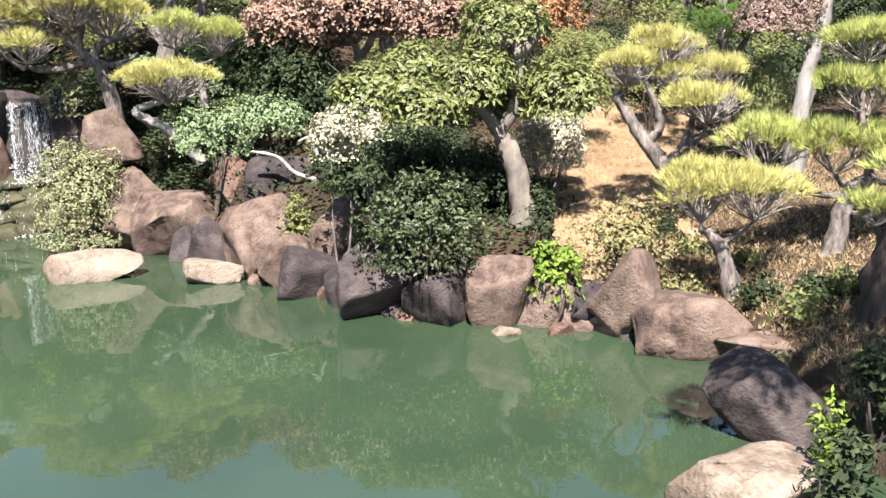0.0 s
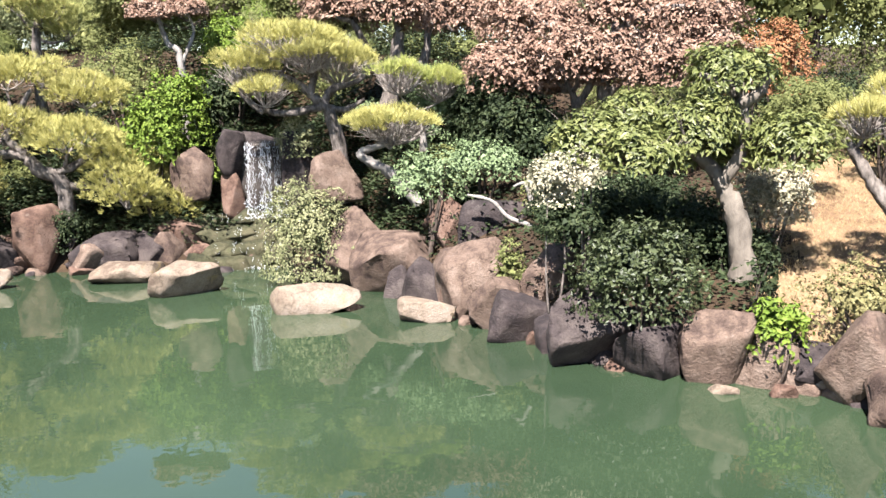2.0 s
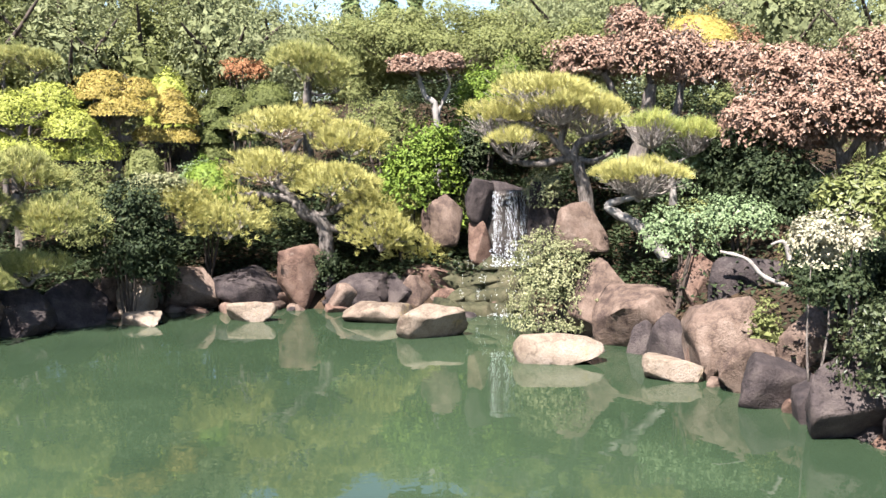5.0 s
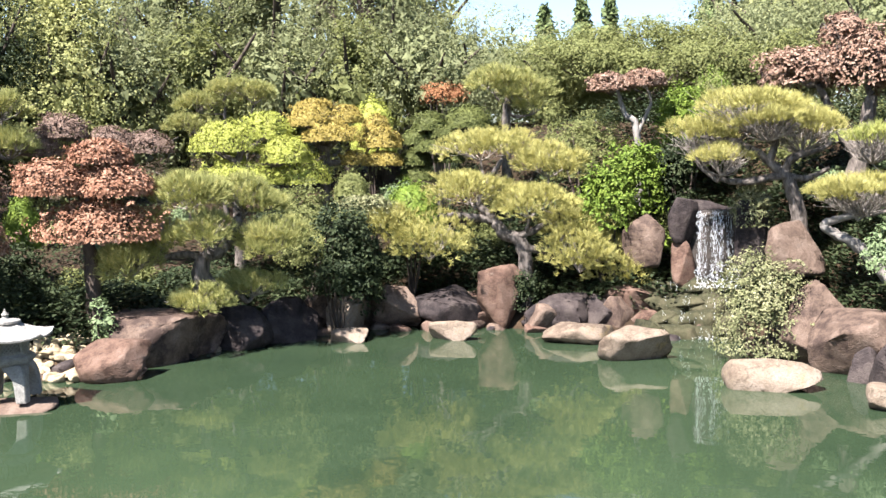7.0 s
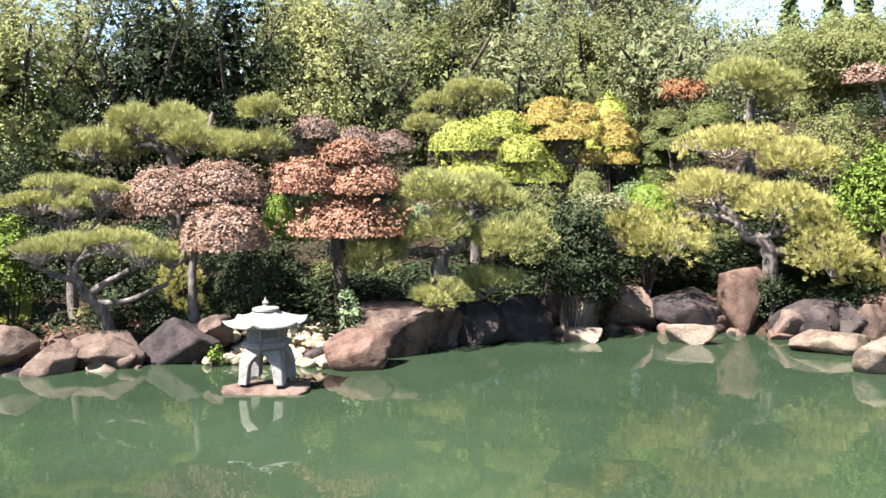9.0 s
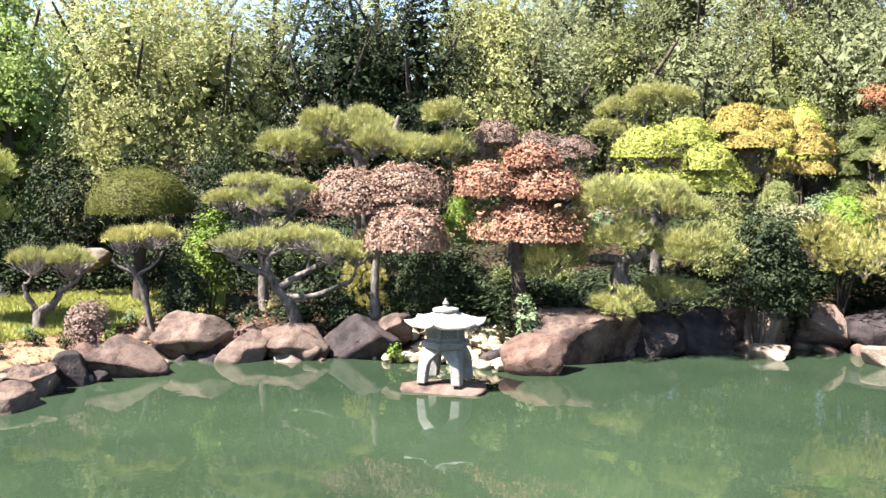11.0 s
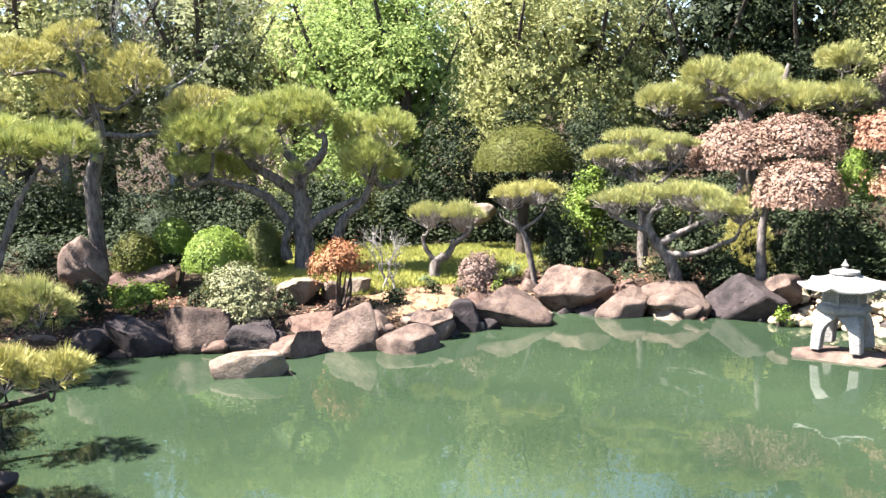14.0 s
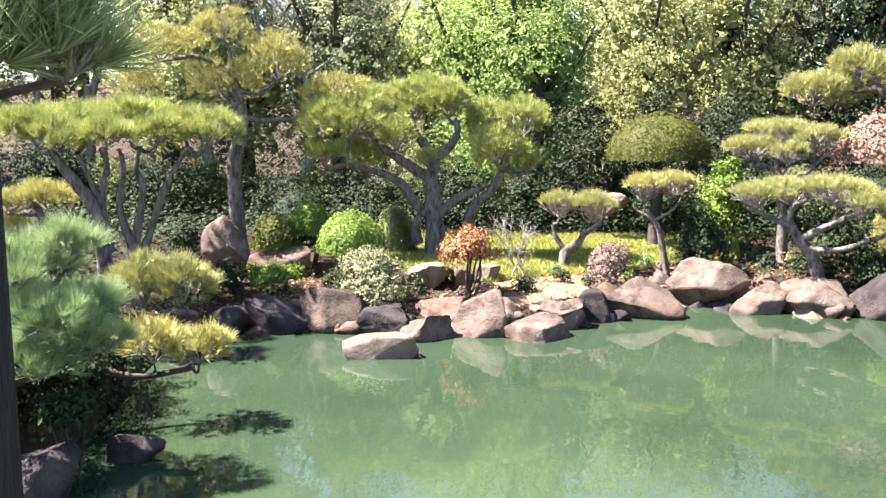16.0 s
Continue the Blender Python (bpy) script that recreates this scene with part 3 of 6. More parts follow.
# ---- ground and water ----
def build_ground():
    az = np.radians(np.concatenate([np.arange(-180, -32, 6.0), np.arange(-32, 124, 0.6), np.arange(124, 180, 6.0)]))
    r = np.concatenate([[0.01], np.arange(1, 6, 0.5), np.arange(6, 19, 0.16), np.geomspace(19, 900, 34)])
    A, Rr = np.meshgrid(az, r, indexing="ij")
    x, y = -np.sin(A) * Rr, np.cos(A) * Rr
    z = terrain(x, y)
    v = np.stack([x, y, z], -1).reshape(-1, 3)
    n, k = len(az), len(r)
    i, j = np.meshgrid(np.arange(n), np.arange(k - 1), indexing="ij")
    q = lambda i, j: (i % n) * k + j
    f = np.stack([q(i, j), q(i, j + 1), q(i + 1, j + 1), q(i + 1, j)], -1).reshape(-1, 4)[:, ::-1]
    tagged(new("ground", mesh_from("ground", v, f, "ground")), "brown garden soil with straw and leaf litter", "ground", kind="structure")
    a = np.radians(np.linspace(-180, 180, 181)[:-1])
    v = np.concatenate([[(0, 0, 0)], np.stack([-np.sin(a) * 18, np.cos(a) * 18, a * 0], -1)])
    f = np.array([(0, 1 + (k + 1) % 180, 1 + k) for k in range(180)])
    tagged(new("water", mesh_from("water", v, f, "water")), "still murky green pond water", "pond water", kind="structure")


build_ground()


def woodland_tree(at, height, radius, leaf, label="tall leafy woodland tree behind the garden", full=1.0):
    """A full tree with a forked trunk and a crown of many lobes that comes down to the ground."""
    rng = seeded()
    top = thing("woodland_tree", label, "tree", at, "trees behind the garden")
    trunk = [(0, 0, -0.3), (0.1, 0, height * 0.3), (0.2, 0.1, height * 0.75)]
    pieces = [tube(trunk, [0.2, 0.15, 0.05], 9, int(rng.integers(1e6)))]
    for k in range(6):
        a = k * 1.05 + rng.uniform(0, 0.5)
        z = height * rng.uniform(0.25, 0.5)
        pieces.append(tube([(0.1, 0, z), (math.cos(a) * radius * 0.4, math.sin(a) * radius * 0.4, z + height * 0.14), (math.cos(a) * radius * 0.8, math.sin(a) * radius * 0.8, z + height * 0.34)], [0.09, 0.06, 0.02], 7, int(rng.integers(1e6))))
    part("trunk", mesh_from("trunk", *joined(pieces), "bark_dark"), None, top)
    ln, w, dens = LEAF["far"][:3]
    n = int(min(25000 * (full if full < 1 else 1), 4 * math.pi * radius * height * 0.5 * dens * 1.1 * full))
    c, out = pad_points(rng, (radius, radius * 0.9, height * 0.5), n // 9, 1.0, 34, 0.06)
    c[:, :2] *= (1.0 - 0.35 * np.clip(c[:, 2:] / height + 0.5, 0, 1) ** 2)
    k = rng.integers(0, len(c), n)
    d = sphere_dirs(rng, n)
    p = c[k] + d * rng.uniform(0.3, 1.0, (n, 1)) * rng.uniform(0.12, 0.26, len(c))[k, None]
    way = unit(d * 0.7 + out[k] * 0.6 + (0, 0, 0.2))
    v, f = leaves(rng, p + (0, 0, height * 0.5), way, ln, w, spread=0.4, small=True)
    part("crown", mesh_from("crown", v, f, leaf, smooth=False), None, top)
    q = c[rng.integers(0, len(c), 2200)] * rng.uniform(0.3, 0.80, (2200, 1))
    v, f = leaves(rng, q + (0, 0, height * 0.5), unit(q), 0.23, 0.17, small=True)
    part("inner_foliage", mesh_from("inner_foliage", v, f, leaf, smooth=False), None, top)
    return top


def conifer(at, height, radius):
    """A pointed far conifer: a straight trunk and drooping tiers of boughs."""
    rng = seeded()
    top = thing("conifer", "tall dark pointed conifer on the skyline", "conifer", at, "conifers on the skyline")
    part("trunk", mesh_from("trunk", *tube([(0, 0, -0.5), (0, 0, height * 0.5), (0, 0, height)], [0.28, 0.16, 0.03], 8, 3), "bark_dark"), None, top)
    n = 5200
    h = 1 - rng.random(n) ** 0.6
    tier = 0.5 + 0.5 * np.abs(np.sin(h * 23 + rng.uniform(0, 3)))
    a = rng.uniform(0, 6.283, n)
    bough = 0.66 + 0.34 * np.sin(a * 5 + np.floor(h * 7.3) * 1.7)
    r = radius * 1.45 * (1.03 - h) ** 0.85 * tier * bough * rng.uniform(0.1, 1.0, n) ** 0.6
    p = np.stack([np.cos(a) * r, np.sin(a) * r, height * (0.06 + 0.95 * h) - 0.25 * r], 1)
    way = unit(np.stack([np.cos(a), np.sin(a), 0.6 + 0 * a], 1))
    v, f = leaves(rng, p, way, 0.34, 0.17, 0.3, small=True)
    part("crown", mesh_from("crown", v, f, "conifer", smooth=False), None, top)
    return top


def bare_branch(line, width, label):
    at = np.array(line[0])
    ob = new("bare_branch", mesh_from("bare_branch", *tube(np.array(line) - at, [width, width * 0.8, width * 0.4], 9, 5, 0.14), "bark_pale"))
    ob.location = tuple(at)
    tagged(ob, label, "branch")


def bare_tree(at, height, seed, label="leafless tree with pale grey limbs at the edge of the woodland", category="tree", group="bare trees behind the garden", forks=5):
    """A leafless pale tree: forked trunk, limbs and fine twigs."""
    rng = np.random.default_rng(seed)
    top = thing("bare_" + category, label, category, at, group)

    def grow(a, way, length, r, depth):
        bend = unit(way + rng.normal(size=3) * 0.22)
        b = a + way * length * 0.5
        c = b + bend * length * 0.5
        out = [tube([a, b, c], [r, r * 0.85, r * 0.65], 7 if depth > 2 else 4, int(rng.integers(1e6)), 0.08, 6 if depth > 2 else 4)]
        if depth:
            for _ in range(2 if depth > 3 else 3):
                out += grow(c - bend * length * rng.uniform(0, 0.35), unit(bend + rng.normal(size=3) * 0.5 + (0, 0, 0.15)), length * rng.uniform(0.55, 0.8), r * 0.58, depth - 1)
        return out

    part("trunk", mesh_from("trunk", *joined(grow(np.array((0, 0, -0.2)), unit(np.array((rng.normal() * 0.1, rng.normal() * 0.1, 1.0))), height * 0.42, height * 0.016, forks)), "bark_pale"), None, top)
    return top


# ---- the garden ----
# stones along the water
rock((1.67, 5.41, 0.08), (0.47, 0.39, 0.20), "rock_pale", "large pale tan rounded boulder near the viewer", -17, 17, flat_top=True)
rock((2.08, 6.38, 0.18), (0.42, 0.34, 0.30), "rock_dark", "dark purple-brown boulder by the green water", -18, 24, flat_top=True)
rock((2.61, 7.64, 0.08), (0.51, 0.42, 0.20), "rock_warm", "broad flat tan ledge stone above the water", -19, 31, flat_top=True)
rock((2.02, 8.13, 0.19), (0.50, 0.41, 0.31), "rock_warm", "warm brown weathered boulder at the water's edge", -14, 38)
rock((1.54, 8.45, 0.32), (0.32, 0.26, 0.44), "rock_warm", "upright brown standing boulder at the waterline", -10, 45)
rock((1.02, 8.86, 0.08), (0.35, 0.28, 0.20), "rock_warm", "warm brown weathered boulder at the water's edge", -7, 52)
rock((0.49, 8.90, 0.26), (0.32, 0.26, 0.38), "rock_warm", "reddish brown angular boulder on the bank", -3, 59)
# brown boulder under the bush, its shade painted with the dark stone
rock((-0.07, 8.93, 0.18), (0.32, 0.26, 0.30), "rock_dark", "warm brown weathered boulder at the water's edge", 0, 66)
rock((-0.62, 9.20, 0.30), (0.39, 0.32, 0.42), "rock_dark", "dark purple-brown boulder by the green water", 4, 73)
rock((-1.13, 10.47, 0.39), (0.30, 0.24, 0.51), "rock_warm", "tall upright brown boulder beside the water", 6, 80)
rock((-1.64, 10.36, 0.23), (0.34, 0.28, 0.35), "rock_warm", "warm brown weathered boulder at the water's edge", 9, 87)
rock((-2.04, 10.96, 0.38), (0.43, 0.35, 0.51), "rock_warm", "warm brown weathered boulder at the water's edge", 11, 94)
# shadowed ledge, the shadow painted with the dark stone
rock((-2.67, 11.40, 0.22), (0.29, 0.24, 0.34), "rock_dark", "dark purple-brown boulder by the green water", 13, 101)
rock((-2.52, 12.37, 0.71), (0.40, 0.33, 0.50), "rock_red", "square reddish boulder up on the bank", 12, 108)
# shaded side of the block, painted as a dark stone
rock((-1.85, 12.41, 0.78), (0.61, 0.50, 0.39), "rock_dark", "dark purple-brown boulder by the green water", 8, 115)
rock((-3.80, 12.30, 0.45), (0.44, 0.36, 0.57), "rock_warm", "big peaked brown boulder at the water", 17, 122, peak=0.4)
rock((-3.27, 12.03, 0.30), (0.52, 0.42, 0.42), "rock_warm", "warm brown weathered boulder at the water's edge", 15, 129, flat_top=True)
rock((-3.83, 10.82, 0.10), (0.53, 0.25, 0.22), "rock_pale", "low pale stone in the water", 20, 136, flat_top=True)
rock((-2.46, 10.58, 0.06), (0.33, 0.19, 0.18), "rock_pale", "small pale stone in the water", 13, 143, flat_top=True)
rock((-5.74, 11.38, 0.14), (0.47, 0.31, 0.26), "rock_pale", "pale tan block of stone standing in the water", 27, 150, flat_top=True)
rock((-6.86, 11.95, 0.07), (0.52, 0.25, 0.19), "rock_pale", "long low pale stone in the water", 30, 157, flat_top=True)
rock((-8.47, 11.17, 0.07), (0.35, 0.17, 0.19), "rock_pale", "small flat pale stone in the water", 37, 164, flat_top=True)
rock((-7.65, 12.86, 0.21), (0.59, 0.49, 0.33), "rock_dark", "dark purple-brown boulder by the green water", 31, 171)
rock((-6.89, 13.43, 0.27), (0.57, 0.46, 0.39), "rock_red", "reddish brown angular boulder on the bank", 27, 178)
rock((-8.49, 12.40, 0.42), (0.36, 0.29, 0.54), "rock_red", "upright reddish slate stone by the water", 34, 185)
rock((-9.22, 12.03, 0.24), (0.58, 0.48, 0.36), "rock_dark", "dark purple-brown boulder by the green water", 37, 192)
rock((-9.93, 11.50, 0.26), (0.47, 0.38, 0.38), "rock_warm", "warm brown weathered boulder at the water's edge", 41, 199)
rock((-10.07, 10.68, 0.24), (0.31, 0.25, 0.36), "rock_pale", "pale tan flat-faced stone by the pond", 43, 206)
rock((-9.60, 10.23, 0.03), (0.27, 0.22, 0.15), "rock_pale", "small flat pale stone in the water", 43, 213, flat_top=True)
rock((-10.59, 10.61, 0.22), (0.25, 0.21, 0.34), "rock_warm", "warm brown weathered boulder at the water's edge", 45, 220)
rock((-10.48, 9.86, 0.24), (0.47, 0.39, 0.36), "rock_dark", "dark purple-brown boulder by the green water", 47, 227)
rock((-10.59, 9.09, 0.23), (0.48, 0.39, 0.35), "rock_dark", "dark purple-brown boulder by the green water", 49, 234)
rock((-10.71, 8.02, 0.25), (0.76, 0.62, 0.37), "rock_warm", "broad rounded brown boulder at the waterline", 53, 241)
rock((-10.36, 6.95, 0.17), (0.46, 0.38, 0.29), "rock_red", "reddish brown angular boulder on the bank", 56, 248)
rock((-6.67, 13.53, 1.30), (0.32, 0.26, 0.41), "rock_warm", "grey-brown boulder beside the waterfall", 26, 255)
# stone dimmed by the dark material in place of shade
rock((-6.13, 13.72, 1.59), (0.22, 0.18, 0.36), "rock_dark", "tall stone flanking the waterfall", 24, 262)
rock((-6.11, 13.70, 0.97), (0.18, 0.15, 0.34), "rock_red", "reddish brown angular boulder on the bank", 24, 269)
# wet stones by the fall, the overhang's shadow put into their dark colour
rock((-5.20, 14.01, 1.27), (0.25, 0.21, 0.73), "rock_dark", "wet stone darkened for shadow flanking the waterfall", 20, 276)
rock((-5.92, 14.65, 1.09), (0.87, 0.71, 0.80), "rock_dark", "wet rock face darkened for shadow behind the waterfall", 22, 283)
rock((-4.35, 13.22, 1.33), (0.38, 0.31, 0.36), "rock_warm", "rounded grey-brown boulder above the bushes", 18, 290)
rock((-12.22, 5.36, 0.22), (0.56, 0.46, 0.34), "rock_dark", "big dark boulder at the waterline", 66, 297)
rock((-12.06, 5.76, 0.32), (0.29, 0.24, 0.26), "rock_warm", "warm brown weathered boulder at the water's edge", 64, 304)
rock((-12.60, 4.57, 0.16), (0.46, 0.37, 0.28), "rock_warm", "warm brown weathered boulder at the water's edge", 70, 311)
rock((-12.51, 4.61, 0.15), (0.42, 0.34, 0.27), "rock_warm", "warm brown weathered boulder at the water's edge", 70, 318)
rock((-12.70, 3.90, 0.13), (0.37, 0.30, 0.25), "rock_warm", "warm brown weathered boulder at the water's edge", 73, 325)
rock((-13.25, 3.37, 0.23), (0.55, 0.45, 0.35), "rock_warm", "big brown boulder with a broken pale face", 76, 332)
rock((-12.60, 2.39, 0.18), (0.52, 0.42, 0.30), "rock_warm", "warm brown weathered boulder at the water's edge", 79, 339)
rock((-12.23, 1.67, 0.13), (0.29, 0.23, 0.25), "rock_dark", "dark purple-brown boulder by the green water", 82, 346)
rock((-11.89, 1.25, 0.11), (0.30, 0.25, 0.23), "rock_warm", "warm brown weathered boulder at the water's edge", 84, 353)
rock((-11.33, 0.90, 0.07), (0.40, 0.33, 0.19), "rock_warm", "warm brown weathered boulder at the water's edge", 85, 360)
rock((-11.89, 1.28, 0.11), (0.28, 0.23, 0.23), "rock_warm", "warm brown weathered boulder at the water's edge", 84, 367)
rock((-11.54, 0.25, 0.20), (0.34, 0.28, 0.32), "rock_warm", "angular peaked brown boulder at the water", 89, 374, peak=0.35)
rock((-11.32, -0.34, 0.08), (0.33, 0.27, 0.20), "rock_warm", "warm brown weathered boulder at the water's edge", 92, 381)
rock((-10.54, -0.81, 0.06), (0.41, 0.23, 0.18), "rock_pale", "low pale stone in the water", 94, 388, flat_top=True)
rock((-11.66, -0.88, 0.10), (0.31, 0.25, 0.22), "rock_dark", "dark purple-brown boulder by the green water", 94, 395)
rock((-11.83, -1.48, 0.20), (0.39, 0.32, 0.32), "rock_warm", "warm brown weathered boulder at the water's edge", 97, 402)
rock((-11.80, -2.13, 0.15), (0.41, 0.33, 0.27), "rock_dark", "dark purple-brown boulder by the green water", 100, 409)
rock((-11.74, -2.75, 0.10), (0.38, 0.31, 0.22), "rock_dark", "dark purple-brown boulder by the green water", 103, 416)
rock((-11.69, -3.28, 0.10), (0.38, 0.31, 0.22), "rock_warm", "warm brown weathered boulder at the water's edge", 106, 423)
rock((-13.03, -3.04, 0.83), (0.31, 0.25, 0.42), "rock_warm", "upright brown standing stone in the shrubs", 103, 430)
rock((-13.84, -2.50, 0.56), (0.46, 0.37, 0.18), "rock_red", "reddish brown angular boulder on the bank", 100, 437)
rock((-16.50, 2.56, 1.05), (0.34, 0.28, 0.20), "rock_pale", "pale tan flat-faced stone by the pond", 81, 444)
rock((-7.47, -2.41, 0.05), (0.22, 0.18, 0.17), "rock_dark", "dark purple-brown boulder by the green water", 108, 451)
rock((-6.74, -2.78, 0.11), (0.24, 0.20, 0.23), "rock_dark", "dark purple-brown boulder by the green water", 112, 458)
# trees
tree("broadleaf_tree", "spreading evergreen tree with large glossy leaves and smooth grey trunk", "tree", [(0.86, 10.45, 0.71), (0.75, 10.46, 1.22), (0.64, 10.47, 1.46), (0.52, 10.48, 1.69)], 0.118,
     [(-0.69, 10.38, 2.05, 0.41, 0.28), (-0.27, 10.79, 2.23, 0.47, 0.25), (0.36, 10.49, 2.16, 0.46, 0.29), (-0.16, 10.00, 1.94, 0.41, 0.22), (0.50, 10.93, 1.91, 0.39, 0.20), (1.25, 10.41, 2.01, 0.44, 0.28), (0.92, 10.95, 1.95, 0.33, 0.18), (0.68, 10.67, 2.71, 0.46, 0.24)], "large", "broad", "bark_smooth", thick=1.1, clipped=0.35, twig=8, stems=[[(0.58, 10.48, 1.59), (0.38, 10.49, 1.82), (0.07, 10.50, 1.96), (-0.28, 10.49, 2.03)], [(0.60, 10.47, 1.53), (0.75, 10.46, 1.81), (0.80, 10.46, 2.08), (0.77, 10.46, 2.34), (0.74, 10.46, 2.61)], [(0.78, 10.46, 1.96), (1.03, 10.44, 1.97), (1.32, 10.40, 2.01)], [(0.75, 10.46, 2.34), (0.93, 10.45, 2.46), (0.99, 10.44, 2.61)], [(0.71, 10.47, 2.46), (0.52, 10.48, 2.57), (0.35, 10.49, 2.61)]])
tree("pine_tree", "small trained pine with golden needles over bare soil", "pine tree", [(2.52, 8.58, 0.31), (2.41, 8.61, 0.66), (2.26, 8.65, 0.88)], 0.076,
     [(2.22, 8.66, 1.17, 0.37, 0.29), (2.64, 8.54, 1.18, 0.42, 0.27)], "wiry", "pine_gold", "bark_grey", twig=24)
tree("pine_tree", "leaning trained pine with golden needles on the slope", "pine tree", [(2.42, 10.33, 1.10), (2.24, 10.38, 1.27), (2.04, 10.42, 1.51), (1.89, 10.46, 1.76), (1.73, 10.49, 2.00)], 0.085,
     [(1.90, 10.45, 2.17, 0.30, 0.21), (2.34, 10.61, 2.36, 0.35, 0.23), (2.64, 10.17, 1.82, 0.40, 0.22), (2.82, 10.54, 2.12, 0.27, 0.17), (2.37, 10.45, 2.05, 0.20, 0.16)], "wiry", "pine_gold", "bark_grey", twig=36, stems=[[(2.10, 10.41, 1.42), (2.24, 10.38, 1.60), (2.17, 10.40, 1.86), (2.07, 10.42, 2.08)], [(2.29, 10.37, 1.23), (2.46, 10.32, 1.37), (2.65, 10.27, 1.52), (2.82, 10.22, 1.58)], [(2.36, 10.35, 1.18), (2.52, 10.31, 1.57), (2.53, 10.31, 1.87)]])
tree("pine_tree", "trained pine with a low broad green crown", "pine tree", [(3.46, 8.95, 0.59), (3.57, 8.91, 1.09), (3.73, 8.85, 1.27)], 0.093,
     [(2.95, 9.14, 1.51, 0.38, 0.29), (3.46, 8.96, 1.51, 0.40, 0.27), (3.95, 8.75, 1.51, 0.39, 0.25), (3.68, 8.87, 1.99, 0.48, 0.23), (3.63, 8.89, 2.40, 0.41, 0.19)], "wiry", "pine_green", "bark_grey")
# waterfall tree group
tree("oak_tree", "cloud-pruned tree with dry brown leaves and grey limbs", "tree", [(-4.11, 15.05, 1.70), (-3.97, 15.09, 2.88), (-3.90, 15.10, 3.38)], 0.136,
     [(-4.89, 15.06, 3.87, 0.57, 0.29), (-4.51, 15.59, 3.99, 0.42, 0.23), (-4.40, 15.41, 4.40, 0.34, 0.27), (-3.96, 15.11, 3.94, 0.58, 0.42), (-3.52, 15.52, 3.82, 0.46, 0.43), (-3.05, 15.71, 3.77, 0.57, 0.30)], "dry", "brown", "bark_grey", clipped=0.2, thick=1.2, twig=18, stems=[[(-4.08, 15.06, 2.55), (-4.32, 14.99, 2.93), (-4.51, 14.93, 3.39), (-4.60, 14.91, 3.56)], [(-4.04, 15.07, 2.55), (-3.55, 15.19, 2.91), (-3.48, 15.21, 3.37), (-3.30, 15.25, 3.61)]])
tree("oak_tree", "spreading cloud-pruned tree with dry pinkish-brown leaves", "tree", [(-0.67, 13.83, 1.39), (-0.73, 13.82, 2.43), (-0.69, 13.82, 2.77), (-0.59, 13.83, 3.36)], 0.10,
     [(-1.96, 13.71, 2.88, 0.62, 0.41), (-1.08, 13.50, 2.97, 0.69, 0.36), (-0.17, 13.74, 2.91, 0.66, 0.39), (0.60, 14.02, 3.09, 0.56, 0.32), (-1.72, 14.14, 3.50, 0.77, 0.34), (-0.56, 14.03, 3.60, 0.76, 0.40), (0.45, 14.22, 3.55, 0.65, 0.28), (-1.73, 14.24, 2.77, 0.53, 0.35), (-0.78, 14.22, 2.78, 0.53, 0.24)], "dry", "brown", "bark_grey", clipped=0.2, thick=1.2, twig=14, stems=[[(-1.09, 13.80, 2.13), (-1.16, 13.80, 2.47), (-1.36, 13.78, 2.78)], [(-0.72, 13.82, 2.40), (-0.35, 13.83, 2.69), (-0.06, 13.84, 2.99)], [(-0.69, 13.82, 2.77), (-1.03, 13.81, 3.15), (-1.56, 13.76, 3.38)], [(-0.58, 13.83, 3.21), (-0.15, 13.84, 3.50), (0.36, 13.83, 3.56)], [(-1.09, 13.80, 2.25), (-0.91, 13.81, 2.55), (-0.84, 13.82, 2.92)]])
tree("pine_tree", "trained pine with wiry grey limbs beside the waterfall", "pine tree", [(-4.36, 13.87, 1.00), (-4.57, 13.80, 2.05), (-4.70, 13.75, 2.28), (-4.87, 13.69, 2.45)], 0.10,
     [(-5.74, 13.55, 2.73, 0.47, 0.40), (-5.14, 13.59, 3.14, 0.75, 0.34), (-4.52, 13.97, 2.86, 0.55, 0.38), (-5.38, 13.27, 2.47, 0.36, 0.25), (-4.77, 13.35, 2.93, 0.44, 0.25)], "wiry", "pine_gold", "bark_grey", twig=30, stems=[[(-4.70, 13.75, 2.28), (-5.17, 13.58, 2.18), (-5.56, 13.41, 2.27), (-5.79, 13.31, 2.50)], [(-4.80, 13.72, 2.39), (-5.03, 13.63, 2.60), (-5.37, 13.49, 2.76), (-5.73, 13.34, 2.81)], [(-4.87, 13.69, 2.45), (-4.80, 13.71, 2.76), (-4.94, 13.66, 3.02)], [(-4.68, 13.76, 2.26), (-4.60, 13.79, 2.50), (-4.22, 13.91, 2.63), (-4.06, 13.96, 2.81)], [(-4.63, 13.77, 2.24), (-4.39, 13.86, 2.23), (-4.13, 13.94, 2.37)]])
tree("pine_tree", "low golden pine leaning over the bushes", "pine tree", [(-3.11, 12.98, 1.10), (-3.46, 12.88, 1.40), (-3.69, 12.82, 1.53), (-3.86, 12.77, 1.66), (-3.71, 12.81, 1.74), (-3.52, 12.87, 1.79)], 0.068,
     [(-3.44, 12.89, 2.00, 0.59, 0.29)], "wiry", "pine_gold", "bark_pale", twig=60)
tree("pine_tree", "grey-twigged green pine among the bushes above the rocks", "pine tree", [(-3.18, 13.58, 1.77), (-3.22, 13.57, 2.09), (-3.29, 13.55, 2.24)], 0.05,
     [(-3.49, 13.50, 2.64, 0.36, 0.28), (-3.02, 13.82, 2.54, 0.37, 0.28)], "wiry", "pine_green", "bark_pale", twig=40)
